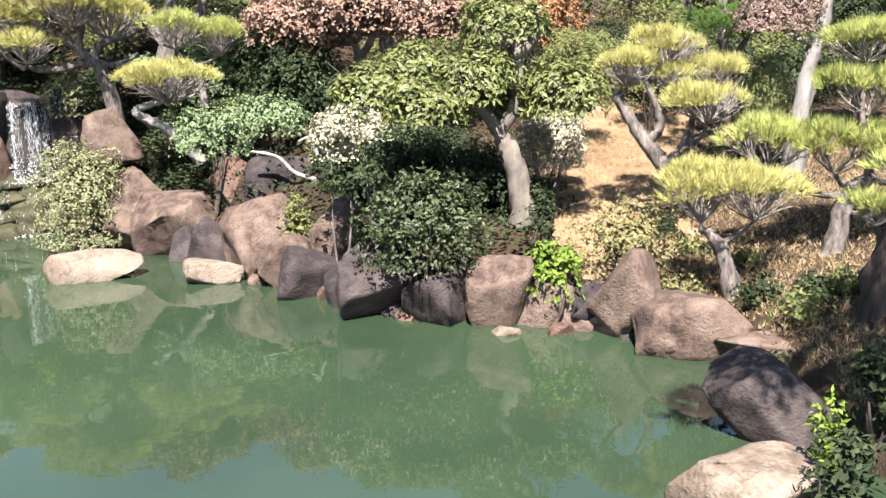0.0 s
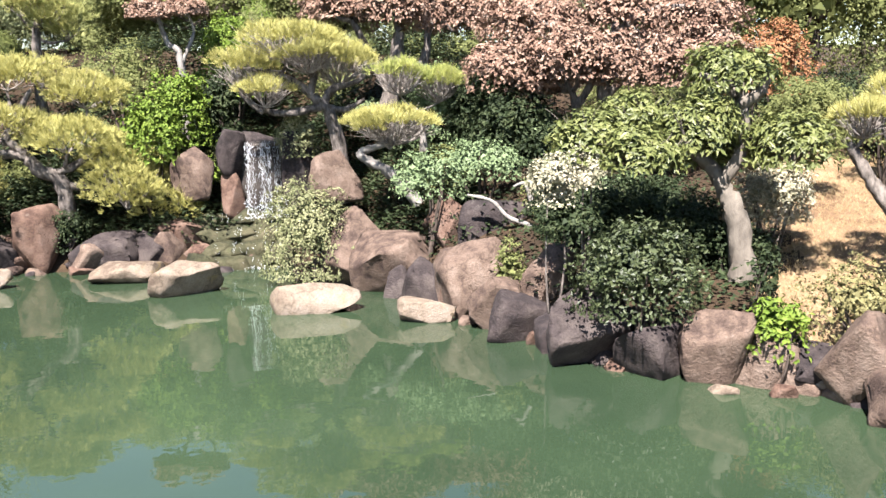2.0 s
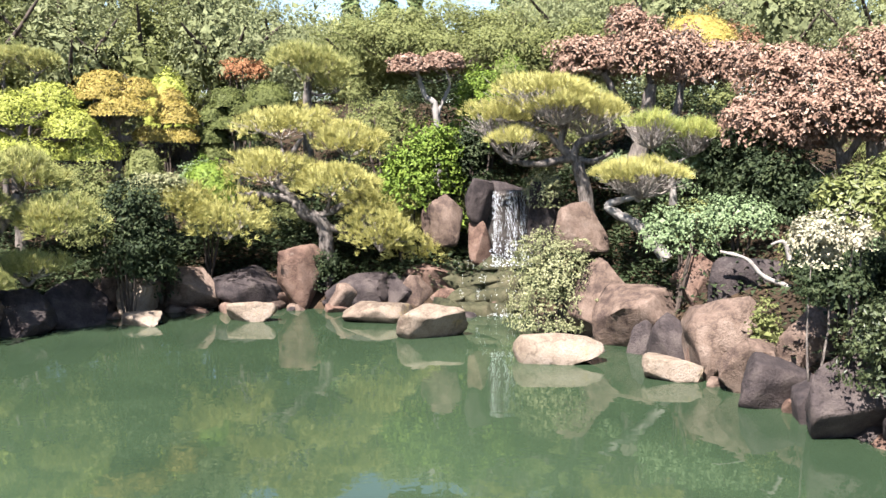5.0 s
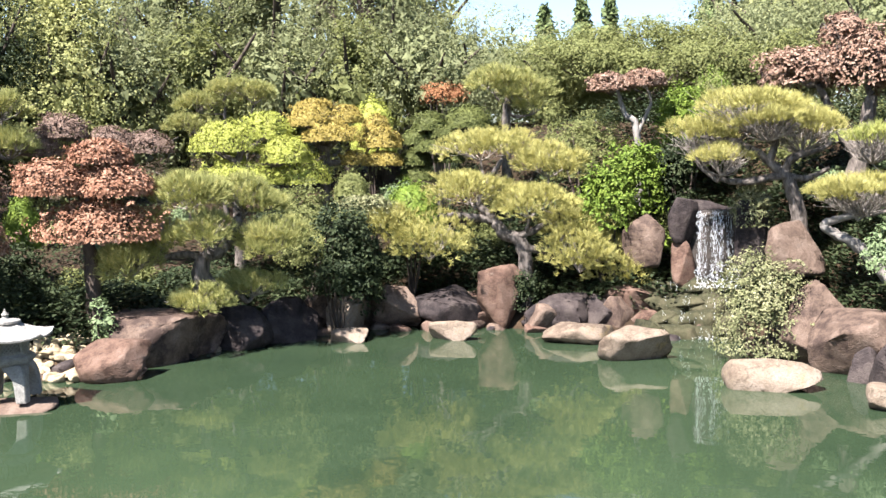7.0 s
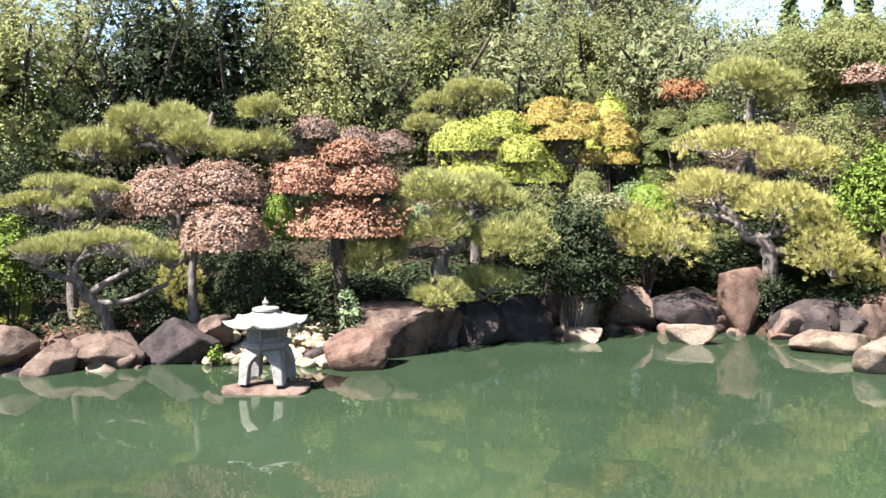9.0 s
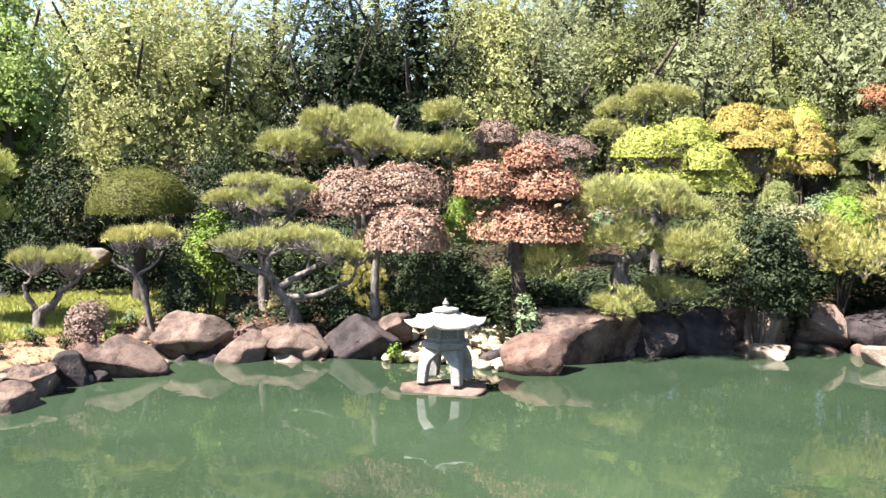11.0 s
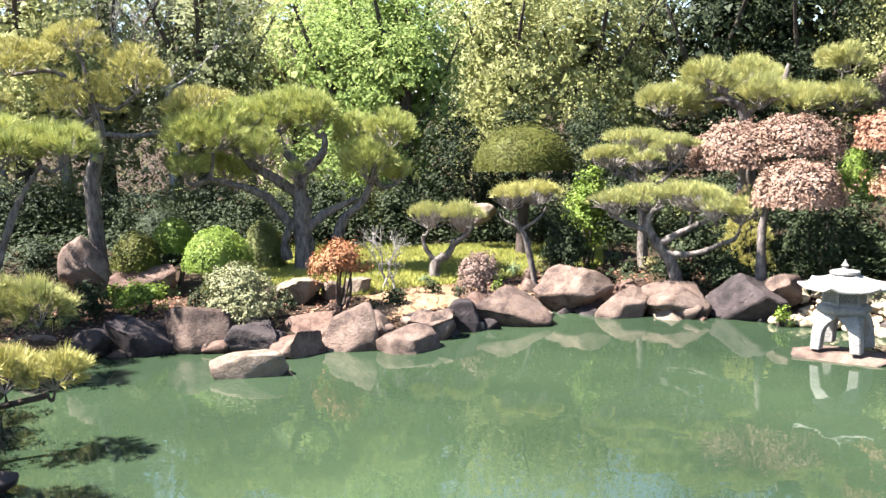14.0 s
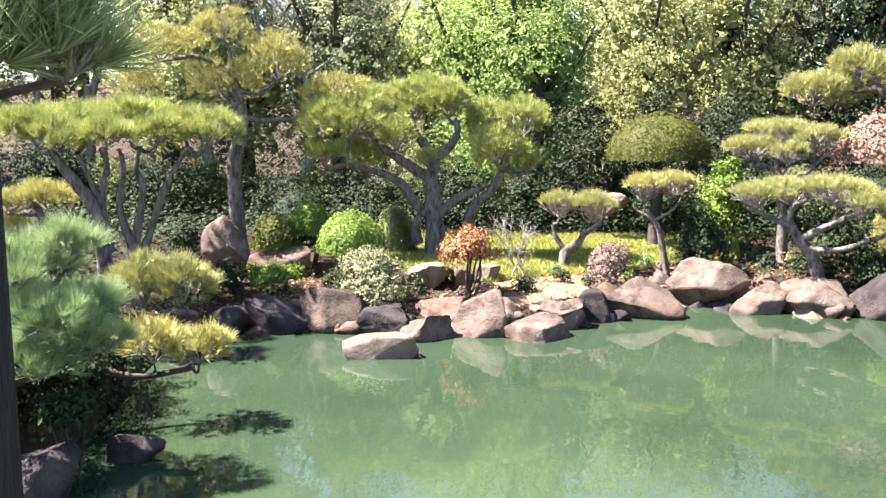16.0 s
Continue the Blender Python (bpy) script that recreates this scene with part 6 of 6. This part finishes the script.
def stone_lantern(at, turn):
    top = thing("stone_lantern", "pale granite lantern with a broad hexagonal roof in the pond", "stone lantern", at)
    top.rotation_euler = (0, 0, radians(turn))
    top.scale = (1.0, 1.0, 0.92)
    # four corner legs that broaden at the top and meet as arches
    for k in range(4):
        bm = bmesh.new()
        a = radians(-31 + 90 * k)
        prev = None
        for i in range(12):
            u = i / 11
            s = 0.27 - 0.02 * u - 0.05 * u ** 5
            t = s - 0.115 - 0.02 * u
            t *= 1 - max(0.0, (u - 0.5) / 0.42) ** 2.2 if u < 0.92 else 0.0
            ring = []
            for x, y in ((t, t), (s, t), (s - 0.01, s - 0.01), (t, s)):
                ring.append(bm.verts.new((x * math.cos(a) - y * math.sin(a), x * math.sin(a) + y * math.cos(a), 0.43 * u)))
            if prev:
                for j in range(4):
                    bm.faces.new((prev[j], prev[(j + 1) % 4], ring[(j + 1) % 4], ring[j]))
            else:
                bm.faces.new(ring[::-1])
            prev = ring
        bm.faces.new(prev)
        bmesh.ops.recalc_face_normals(bm, faces=bm.faces)
        part("leg", softened(bm, 0.012, 1), "lantern", top)
    bm = bmesh.new()
    ring_solid(bm, [(0.22, 0.41), (0.29, 0.445), (0.295, 0.50), (0.24, 0.535)], 6)
    part("platform", softened(bm, 0.012), "lantern", top)
    bm = bmesh.new()
    ring_solid(bm, [(0.165, 0.52), (0.165, 0.70)], 6)
    # the roof's shadow on the box is put into its darker colour
    core = part("light_box", bm, "lantern_shade", top, "hexagonal light box coloured dark as in shadow, with lattice windows")
    for k in range(6):
        a = radians(60 * k)
        c, s = math.cos(a), math.sin(a)
        bm = bmesh.new()
        bmesh.ops.create_cube(bm, size=1, matrix=Matrix.LocRotScale((0.208 * c, 0.208 * s, 0.612), Euler((0, 0, a)), (0.034, 0.034, 0.17)))
        part("post", softened(bm, 0.004, 1), "lantern", core)
        b = a + radians(30)
        bm = bmesh.new()
        for z, h in ((0.545, 0.03), (0.68, 0.035)):
            bmesh.ops.create_cube(bm, size=1, matrix=Matrix.LocRotScale((0.182 * math.cos(b), 0.182 * math.sin(b), z), Euler((0, 0, b)), (0.022, 0.19, h)))
        for w in range(-2, 3):
            for sgn in (-1, 1):
                off = w * 0.040
                m = Matrix.Translation((0.184 * math.cos(b), 0.184 * math.sin(b), 0.612)) @ Matrix.Rotation(b, 4, "Z") @ Matrix.Translation((0, off, 0)) @ Matrix.Rotation(radians(38 * sgn), 4, "X") @ Matrix.Diagonal((0.012, 0.010, 0.125, 1))
                bmesh.ops.create_cube(bm, size=1, matrix=m)
        part("lattice", bm, "lantern", core)
    bm = bmesh.new()
    sides, rings = 6, []
    prof = [(0.20, 0.690), (0.44, 0.705), (0.485, 0.718), (0.484, 0.738), (0.40, 0.760), (0.30, 0.797), (0.20, 0.842), (0.13, 0.88)]
    for r, z in prof:
        ring = []
        for k in range(sides * 6):
            a = 2 * math.pi * k / (sides * 6)
            u = (k % 6) / 6
            edge = math.cos(math.pi / 6) / math.cos((u - 0.5) * math.pi / 3)
            corner = abs(u - 0.5) * 2
            ring.append(bm.verts.new((r * edge * math.cos(a), r * edge * math.sin(a), z + 0.05 * corner ** 4 * (r / 0.485) ** 3)))
        rings.append(ring)
    for a, b in zip(rings, rings[1:]):
        for k in range(len(a)):
            bm.faces.new((a[k], a[(k + 1) % len(a)], b[(k + 1) % len(a)], b[k]))
    bm.faces.new(rings[0][::-1])
    bm.faces.new(rings[-1])
    roof = part("roof", bm, "lantern", top, "broad hexagonal granite roof with lifted corners")
    bm = bmesh.new()
    ring_solid(bm, [(0.135, 0.872), (0.155, 0.885), (0.15, 0.91), (0.09, 0.925), (0.035, 0.935), (0.03, 0.955), (0.04, 0.975), (0.022, 1.0), (0.012, 1.02), (0.004, 1.045)], 20)
    part("finial", bm, "lantern", roof)
    return top


# ---- waterfall ----
def strand_sheet(x0, x1, z0, z1, bulge, seed, n=60, fine=0.003):
    """Falling water, broken into thin streaks and drops, facing minus y."""
    rng = np.random.default_rng(seed)
    pieces = []
    lanes = rng.uniform(x0, x1, 14)
    for k in range(n):
        x = lanes[rng.integers(14)] + rng.normal(0, 0.018)
        top = z0 + (z1 - z0) * rng.random() ** 0.8
        low = max(z0, top - rng.uniform(0.008, 0.05) * (2.5 if rng.random() < 0.12 else 1))
        u = (z1 - np.array((top, low))) / (z1 - z0)
        y = -bulge * np.sqrt(u) + rng.uniform(-0.05, 0.05)
        w = fine * rng.uniform(0.35, 1.25)
        path = np.stack([np.array((x, x + rng.normal(0, 0.004))), y, (top, low)], 1)
        pieces.append(tube(path, [w * 0.6, w, w * 0.4], 4, k, 0.1, 4))
    return joined(pieces)


def spray(x0, x1, y0, y1, z0, z1, n, size, seed):
    """Foam and drops as small beads."""
    rng = np.random.default_rng(seed)
    bv, bf = ball(1)
    c = np.stack([rng.uniform(x0, x1, n), rng.uniform(y0, y1, n), z0 + (z1 - z0) * rng.random(n) ** 2.5], 1)
    s = rng.uniform(0.4, 1.0, (n, 1, 1)) * size
    v = (c[:, None] + bv[None] * s).reshape(-1, 3)
    f = (np.arange(n)[:, None, None] * len(bv) + bf[None]).reshape(-1, 3)
    return v, f


def foam_material():
    m, n, l, b = material("falling_water", 0.15, 0.5)
    b.inputs["Base Color"].default_value = (0.86, 0.90, 0.92, 1)
    b.inputs["Transmission Weight"].default_value = 0.3
    b.inputs["IOR"].default_value = 1.33
    return m


# darker copy of the lantern granite that paints shadow on the light box
def lantern_shade_material():
    m, n, l, b = material("lantern_shadow_granite", 0.9, 0.2)
    nz = noise_node(n, l, 14, 4)
    r = ramp(n, [(0.3, (0.10, 0.10, 0.09)), (0.7, (0.22, 0.21, 0.19))])
    l.new(nz.outputs["Fac"], r.inputs[0])
    l.new(r.outputs[0], b.inputs["Base Color"])
    return m


M["foam"] = foam_material()
# wet stone, blackened to paint the shadow under the overhanging foliage
M["shaded_wet_rock"] = rock_material("wet_shadowed_rock", (0.02, 0.018, 0.016), (0.05, 0.042, 0.036), (0.10, 0.085, 0.07), (0.06, 0.055, 0.03))
M["lantern_shade"] = lantern_shade_material()
M["timber"] = bark_material("dark_stained_timber", (0.012, 0.010, 0.009), (0.035, 0.028, 0.022), 14)


stone_lantern((-10.06, 5.50, 0.08), 74)
FALL = dict(at=(-5.67, 13.89), turn=22.2, half=0.32, top=1.77, foot=0.69)
CASCADE = dict(at=(-5.71, 13.08), turn=23.6)
POST = (-1.65, -0.58)


def waterfall():
    top = thing("waterfall", "thin white waterfall dropping between dark rocks", "waterfall", (*FALL["at"], FALL["foot"]))
    top.rotation_euler = (0, 0, radians(FALL["turn"]))
    h = FALL["top"] - FALL["foot"]
    tagged(part("falling_water", mesh_from("falling_water", *strand_sheet(-FALL["half"], FALL["half"], 0, h, 0.14, 3, 1300, 0.0015), "foam"), None, top), kind="stuff")
    tagged(part("spray", mesh_from("spray", *spray(-FALL["half"], FALL["half"], -0.42, -0.08, -0.02, 0.3, 320, 0.009, 4), "foam"), None, top), kind="stuff")
    lip = part("lip_stone", rock_mesh((FALL["half"] * 0.9, 0.15, 0.05), "shaded_wet_rock", 71, 3, flat_top=True), None, top, "wet flat stone over which the water falls")
    lip.location = (0, 0.16, h - 0.05)
    # the dark hollow behind the water is painted by this rock's colour
    face = part("rock_face", rock_mesh((FALL["half"] * 2.0, 0.3, h * 0.6), "shaded_wet_rock", 77, 4), None, top, "wet rock darkened for shadow behind the falling water")
    face.location = (0, 0.38, h * 0.45)
    ledge = part("ledge_stone", rock_mesh((0.42, 0.22, 0.08), "mossy", 73, 4, flat_top=True), None, top, "broad wet ledge below the fall")
    ledge.location = (-0.08, -0.02, -0.10)


def cascade():
    top = thing("cascade", "low stepped cascade of mossy stones with trickling water", "cascade", (*CASCADE["at"], 0))
    top.rotation_euler = (0, 0, radians(CASCADE["turn"]))
    rng = np.random.default_rng(8)
    for step in range(4):
        for k in range(5):
            x = -0.50 + k * 0.24 + rng.uniform(-0.06, 0.06) + 0.05 * (step % 2)
            s = rng.uniform(0.17, 0.25)
            st = part("stone", rock_mesh((s * 1.25, s * 1.1, s * 0.85), "mossy", 300 + step * 10 + k, 3), None, top)
            st.location = (x, 0.10 + step * 0.22 + rng.uniform(-0.05, 0.05), 0.02 + step * 0.19 + rng.uniform(-0.03, 0.03))
        v, f = strand_sheet(-0.5, 0.55, -0.02, 0.15, 0.05, 40 + step, 60, 0.0013)
        tagged(part("trickle", mesh_from("trickle", v + (0, -0.10 + step * 0.22, 0.03 + step * 0.19), f, "foam"), None, top), kind="stuff")
    tagged(part("spray", mesh_from("spray", *spray(-0.5, 0.5, -0.16, -0.02, -0.005, 0.04, 160, 0.009, 9), "foam"), None, top), kind="stuff")


def filling_bushes():
    """Added low bushes that close the planting; dark leaves also stand in for shade."""
    rng = np.random.default_rng(44)
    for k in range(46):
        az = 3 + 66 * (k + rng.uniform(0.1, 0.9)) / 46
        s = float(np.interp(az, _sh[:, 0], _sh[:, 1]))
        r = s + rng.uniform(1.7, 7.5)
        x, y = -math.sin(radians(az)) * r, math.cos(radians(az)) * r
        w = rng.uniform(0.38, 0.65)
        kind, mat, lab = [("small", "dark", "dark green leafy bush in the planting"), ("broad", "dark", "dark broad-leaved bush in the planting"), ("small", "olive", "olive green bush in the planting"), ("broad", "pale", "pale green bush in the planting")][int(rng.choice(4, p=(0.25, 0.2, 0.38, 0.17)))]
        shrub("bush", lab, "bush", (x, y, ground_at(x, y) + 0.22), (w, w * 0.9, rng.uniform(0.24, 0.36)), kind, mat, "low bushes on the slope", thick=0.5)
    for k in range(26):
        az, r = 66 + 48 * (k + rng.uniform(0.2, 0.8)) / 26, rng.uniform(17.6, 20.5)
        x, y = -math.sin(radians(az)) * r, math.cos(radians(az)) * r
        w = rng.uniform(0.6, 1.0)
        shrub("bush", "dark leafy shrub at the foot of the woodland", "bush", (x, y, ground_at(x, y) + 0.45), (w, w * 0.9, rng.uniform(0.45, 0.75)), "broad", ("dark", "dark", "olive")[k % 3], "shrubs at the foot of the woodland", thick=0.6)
    # added shrubs whose near-black leaves paint the shade under the spreading tree
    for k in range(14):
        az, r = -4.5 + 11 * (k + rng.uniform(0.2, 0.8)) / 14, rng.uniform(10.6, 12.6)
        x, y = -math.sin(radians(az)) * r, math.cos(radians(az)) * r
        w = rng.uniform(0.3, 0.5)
        shrub("bush", "low shrub darkened for the shade of the tree", "bush", (x, y, ground_at(x, y) + 0.25), (w, w * 0.9, 0.32), "small", "dark", "shrubs under the spreading tree", thick=0.7)
    for k in range(16):
        az, r = -24 + 27 * (k + rng.uniform(0.2, 0.8)) / 16, rng.uniform(14.6, 18.5)
        x, y = -math.sin(radians(az)) * r, math.cos(radians(az)) * r
        w = rng.uniform(0.6, 0.95)
        shrub("bush", "dark rounded bush at the top of the slope", "bush", (x, y, ground_at(x, y) + 0.45), (w, w * 0.9, 0.5), "small", ("dark", "olive")[k % 2], "bushes along the top of the slope")


def bank_plants():
    """Small plants and tufts between the boulders and the lawn."""
    rng = np.random.default_rng(52)
    kinds = [("small", "dark", "small dark leafy plant behind the stones"), ("small", "pale", "small grey-green plant behind the stones"), ("small", "dry_yellow", "dry yellowish plant behind the stones"), ("tiny", "twiggy", "dry brown twiggy plant behind the stones"), ("small", "fresh", "fresh green plant behind the stones")]
    for k in range(44):
        az = 63 + 44 * (k + rng.uniform(0.1, 0.9)) / 44
        r = float(np.interp(az, _sh[:, 0], _sh[:, 1])) + rng.uniform(0.75, 2.1)
        x, y = -math.sin(radians(az)) * r, math.cos(radians(az)) * r
        w = rng.uniform(0.12, 0.24) * (0.65 if 73 < az < 93 else 1.0)
        shape, mat, lab = kinds[int(rng.choice(5, p=(0.35, 0.2, 0.2, 0.1, 0.15)))]
        shrub("plant", lab, "plant", (x, y, ground_at(x, y) + w * 0.6), (w, w, w * 0.75), shape, mat, "plants along the bank", thick=0.7, stems=3)


def shore_stones():
    """Small stones wedged along the waterline."""
    rng = np.random.default_rng(61)
    mats = ("rock_warm", "rock_dark", "rock_red", "rock_pale")
    meshes = [rock_mesh((0.16, 0.13, 0.10), mats[k % 4], 700 + k, 3) for k in range(12)]
    for k in range(130):
        az = -16 + 122 * (k + rng.uniform(0, 1)) / 130
        r = float(np.interp(az, _sh[:, 0], _sh[:, 1])) + rng.uniform(-0.25, 0.45)
        x, y = -math.sin(radians(az)) * r, math.cos(radians(az)) * r
        s = rng.uniform(0.5, 1.3)
        ob = new("stone", meshes[int(rng.integers(12))])
        ob.matrix_world = pose(x, y, max(-0.02, ground_at(x, y)) + 0.02 * s, rng.uniform(-25, 25), rng.uniform(-25, 25), rng.uniform(0, 360)) @ Matrix.Diagonal((s, s, s, 1))
        tagged(ob, "small worn stone wedged between boulders at the waterline", "stone", "small stones along the waterline")


def wedged_rocks():
    """Mid-sized boulders that close the gaps behind the larger ones."""
    rng = np.random.default_rng(67)
    for k in range(74):
        az = -9 + 114 * (k + rng.uniform(0.1, 0.9)) / 74
        if 56.5 < az < 66.5 or 19.5 < az < 24 or (az > 66 and k % 2):
            continue
        r = float(np.interp(az, _sh[:, 0], _sh[:, 1])) + rng.uniform(0.25, 0.75)
        x, y = -math.sin(radians(az)) * r, math.cos(radians(az)) * r
        w = rng.uniform(0.22, 0.42)
        mat, lab = (("rock_dark", "dark purple-brown boulder wedged behind the shore stones"), ("rock_red", "reddish brown boulder wedged behind the shore stones"), ("rock_warm", "brown weathered boulder wedged behind the shore stones"))[k % 3]
        rock((x, y, 0.12 if az < 60 else 0.02), (w, w * 0.8, rng.uniform(0.22, 0.42)), mat, lab, rng.uniform(0, 360), 900 + k, level=3, group="boulders wedged behind the shore stones")
    for k in range(16):
        az = -26 + 14 * (k + rng.uniform(0.1, 0.9)) / 16
        r = rng.uniform(7.6, 10.5)
        x, y = -math.sin(radians(az)) * r, math.cos(radians(az)) * r
        w = rng.uniform(0.12, 0.26)
        shrub("plant", "low dark plant on the straw-strewn soil", "plant", (x, y, ground_at(x, y) + w * 0.5), (w, w, w * 0.6), "small", ("dark", "olive", "dry_yellow")[k % 3], "low plants under the pines", thick=0.5, stems=3)


def near_bank():
    """Shrubs on the near shore; the bank's shade is put into their dark leaves."""
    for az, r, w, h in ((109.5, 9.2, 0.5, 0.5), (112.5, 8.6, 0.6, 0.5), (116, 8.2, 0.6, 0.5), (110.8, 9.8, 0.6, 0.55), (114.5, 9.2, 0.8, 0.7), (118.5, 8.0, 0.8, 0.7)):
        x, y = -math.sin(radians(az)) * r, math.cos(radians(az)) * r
        shrub("bush", "leafy near-bank shrub darkened for shade", "bush", (x, y, ground_at(x, y) + h * 0.6), (w, w * 0.9, h * 0.6), "small", "dark", "shrubs on the near bank")


def pebbles():
    """Rounded cream stones heaped round the lantern's bay."""
    rng = np.random.default_rng(12)
    meshes = [rock_mesh((0.085, 0.07, 0.05), "pebble", 500 + k, 3, cuts=2, lumps=0.03) for k in range(6)]
    for k in range(210):
        az = math.radians(rng.uniform(57.4, 66.0))
        shore = float(np.interp(math.degrees(az), _sh[:, 0], _sh[:, 1]))
        r = shore + rng.uniform(-0.25, 0.95)
        x, y = -math.sin(az) * r, math.cos(az) * r
        ob = new("cobble", meshes[k % 6])
        s = rng.uniform(0.6, 1.25)
        ob.matrix_world = pose(x, y, max(0.0, ground_at(x, y)) + 0.03 + rng.uniform(0, 0.04), rng.uniform(-20, 20), rng.uniform(-20, 20), rng.uniform(0, 360)) @ Matrix.Diagonal((s, s, s, 1))
        tagged(ob, "smooth rounded cream cobble beside the lantern", "cobble", "cobbles by the lantern")


def scatter(n, az0, az1, r0, r1, rng):
    az, r = np.radians(rng.uniform(az0, az1, n)), rng.uniform(r0, r1, n)
    x, y = -np.sin(az) * r, np.cos(az) * r
    return np.stack([x, y, terrain(x, y)], 1)


def edge_of(x, y):
    return np.hypot(x, y) - np.interp(np.degrees(np.arctan2(-x, y)), _sh[:, 0], _sh[:, 1])


def cover(name, label, category, p, length, width, mat, rng, height=0.0, blades=0, lift=0.8, spread=0.8):
    """Low growth strewn over the ground, as one mass; blades: thin stalks a tuft, or else leaves."""
    p = p + np.stack([np.zeros(len(p)), np.zeros(len(p)), rng.random(len(p)) * height], 1)
    way = np.tile((0.0, 0.0, 1.0), (len(p), 1))
    if blades:
        v, f = needles(rng, p + (0, 0, 0.01), way * lift, length, width, blades, spread, 0.0)
    else:
        v, f = leaves(rng, p, way, length, width, 0.0, spread, True)
    tagged(new(name, mesh_from(name, v, f, mat, smooth=False)), label, category, kind="stuff")


def groundcovers():
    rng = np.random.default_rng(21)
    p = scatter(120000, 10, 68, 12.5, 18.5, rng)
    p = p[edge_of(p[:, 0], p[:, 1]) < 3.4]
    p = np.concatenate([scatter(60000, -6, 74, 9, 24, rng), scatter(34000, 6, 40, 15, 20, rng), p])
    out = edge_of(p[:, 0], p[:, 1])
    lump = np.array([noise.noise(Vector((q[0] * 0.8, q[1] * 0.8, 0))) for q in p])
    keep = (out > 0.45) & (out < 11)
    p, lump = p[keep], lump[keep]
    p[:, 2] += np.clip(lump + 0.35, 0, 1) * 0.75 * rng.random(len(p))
    # near-black leaves fill the gaps on the slope as painted shade
    cover("undergrowth", "leafy undergrowth darkened for shade on the slope", "undergrowth", p, 0.09, 0.045, "dark", rng, 0.05)
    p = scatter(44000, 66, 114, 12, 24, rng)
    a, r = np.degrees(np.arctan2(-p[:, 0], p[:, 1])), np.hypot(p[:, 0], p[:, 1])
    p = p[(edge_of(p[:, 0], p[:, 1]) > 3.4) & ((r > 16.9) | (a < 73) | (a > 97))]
    # same dark leaves put the woodland's shade into the colour
    cover("undergrowth", "leafy undergrowth darkened for shade below the woodland", "undergrowth", p, 0.10, 0.05, "dark", rng, 0.55)
    p = scatter(32000, 74, 97, 13.0, 17.5, rng)
    p = p[edge_of(p[:, 0], p[:, 1]) > 1.7]
    cover("lawn", "low yellow-green mossy ground cover", "ground cover", p, 0.08, 0.012, "grass", rng, 0.02, 3)
    p = scatter(20000, -28, -5, 6, 16, rng)
    p = p[edge_of(p[:, 0], p[:, 1]) > 0.5]
    cover("straw_mulch", "dry straw and pine needles strewn on bare soil", "straw", p, 0.08, 0.004, "straw", rng, 0.01, 3, 0.02, 0.9)
    p = scatter(9000, 60, 108, 11, 15, rng)
    o = edge_of(p[:, 0], p[:, 1])
    p = p[(o > 0.4) & (o < 2.2)]
    cover("leaf_litter", "dry brown leaf litter on the bank", "leaf litter", p, 0.07, 0.03, "rust", rng, 0.02, spread=0.5)


def soil_patch(name, label, az0, az1, r0, r1, seed, inner=0.35):
    """A sheet of paler soil with a ragged rim, lying on the ground."""
    az = np.radians(np.arange(az0, az1, 0.22))
    r = np.arange(r0, r1, 0.06)
    A, Rr = np.meshgrid(az, r, indexing="ij")
    x, y = -np.sin(A) * Rr, np.cos(A) * Rr
    z = terrain(x, y) + 0.012
    n, k = A.shape
    i, j = np.meshgrid(np.arange(n - 1), np.arange(k - 1), indexing="ij")
    f = np.stack([i * k + j, (i + 1) * k + j, (i + 1) * k + j + 1, i * k + j + 1], -1).reshape(-1, 4)
    mx, my = x[i, j].ravel(), y[i, j].ravel()
    rag = np.array([noise.noise(Vector((a * 0.9, b * 0.9, seed))) + 0.35 * noise.noise(Vector((a * 4.5, b * 4.5, seed))) for a, b in zip(mx, my)])
    u = np.minimum.reduce([(A[i, j].ravel() - az[0]) * Rr[i, j].ravel(), (az[-1] - A[i, j].ravel()) * Rr[i, j].ravel(), Rr[i, j].ravel() - r0, r1 - Rr[i, j].ravel()])
    keep = (u + rag * 0.8 > 0.3) & (edge_of(mx, my) > inner)
    tagged(new(name, mesh_from(name, np.stack([x, y, z], -1).reshape(-1, 3), f[keep], "straw_soil")), label, "soil", kind="structure")


def timber_post():
    bm = bmesh.new()
    box(bm, (-0.07, -0.07, 0.0), (0.07, 0.07, 3.4))
    ob = new("wall_post", bpy.data.meshes.new("wall_post"))
    softened(bm, 0.012).to_mesh(ob.data)
    bm.free()
    ob.data.materials.append(M["timber"])
    ob.location = (*POST, 0.85)
    ob.rotation_euler = (0, 0, radians(100))
    tagged(ob, "dark timber post of the viewing shelter", "post", kind="structure")


waterfall()
cascade()
pebbles()
filling_bushes()
near_bank()
shore_stones()
wedged_rocks()
bank_plants()
soil_patch("ground_straw", "pale straw-covered soil on the open slope", -15.5, -5.0, 8.5, 16, 3)
soil_patch("ground_bank", "pale sandy soil along the bank", 70, 92, 11.5, 14.2, 5, 0.5)
groundcovers()
timber_post()
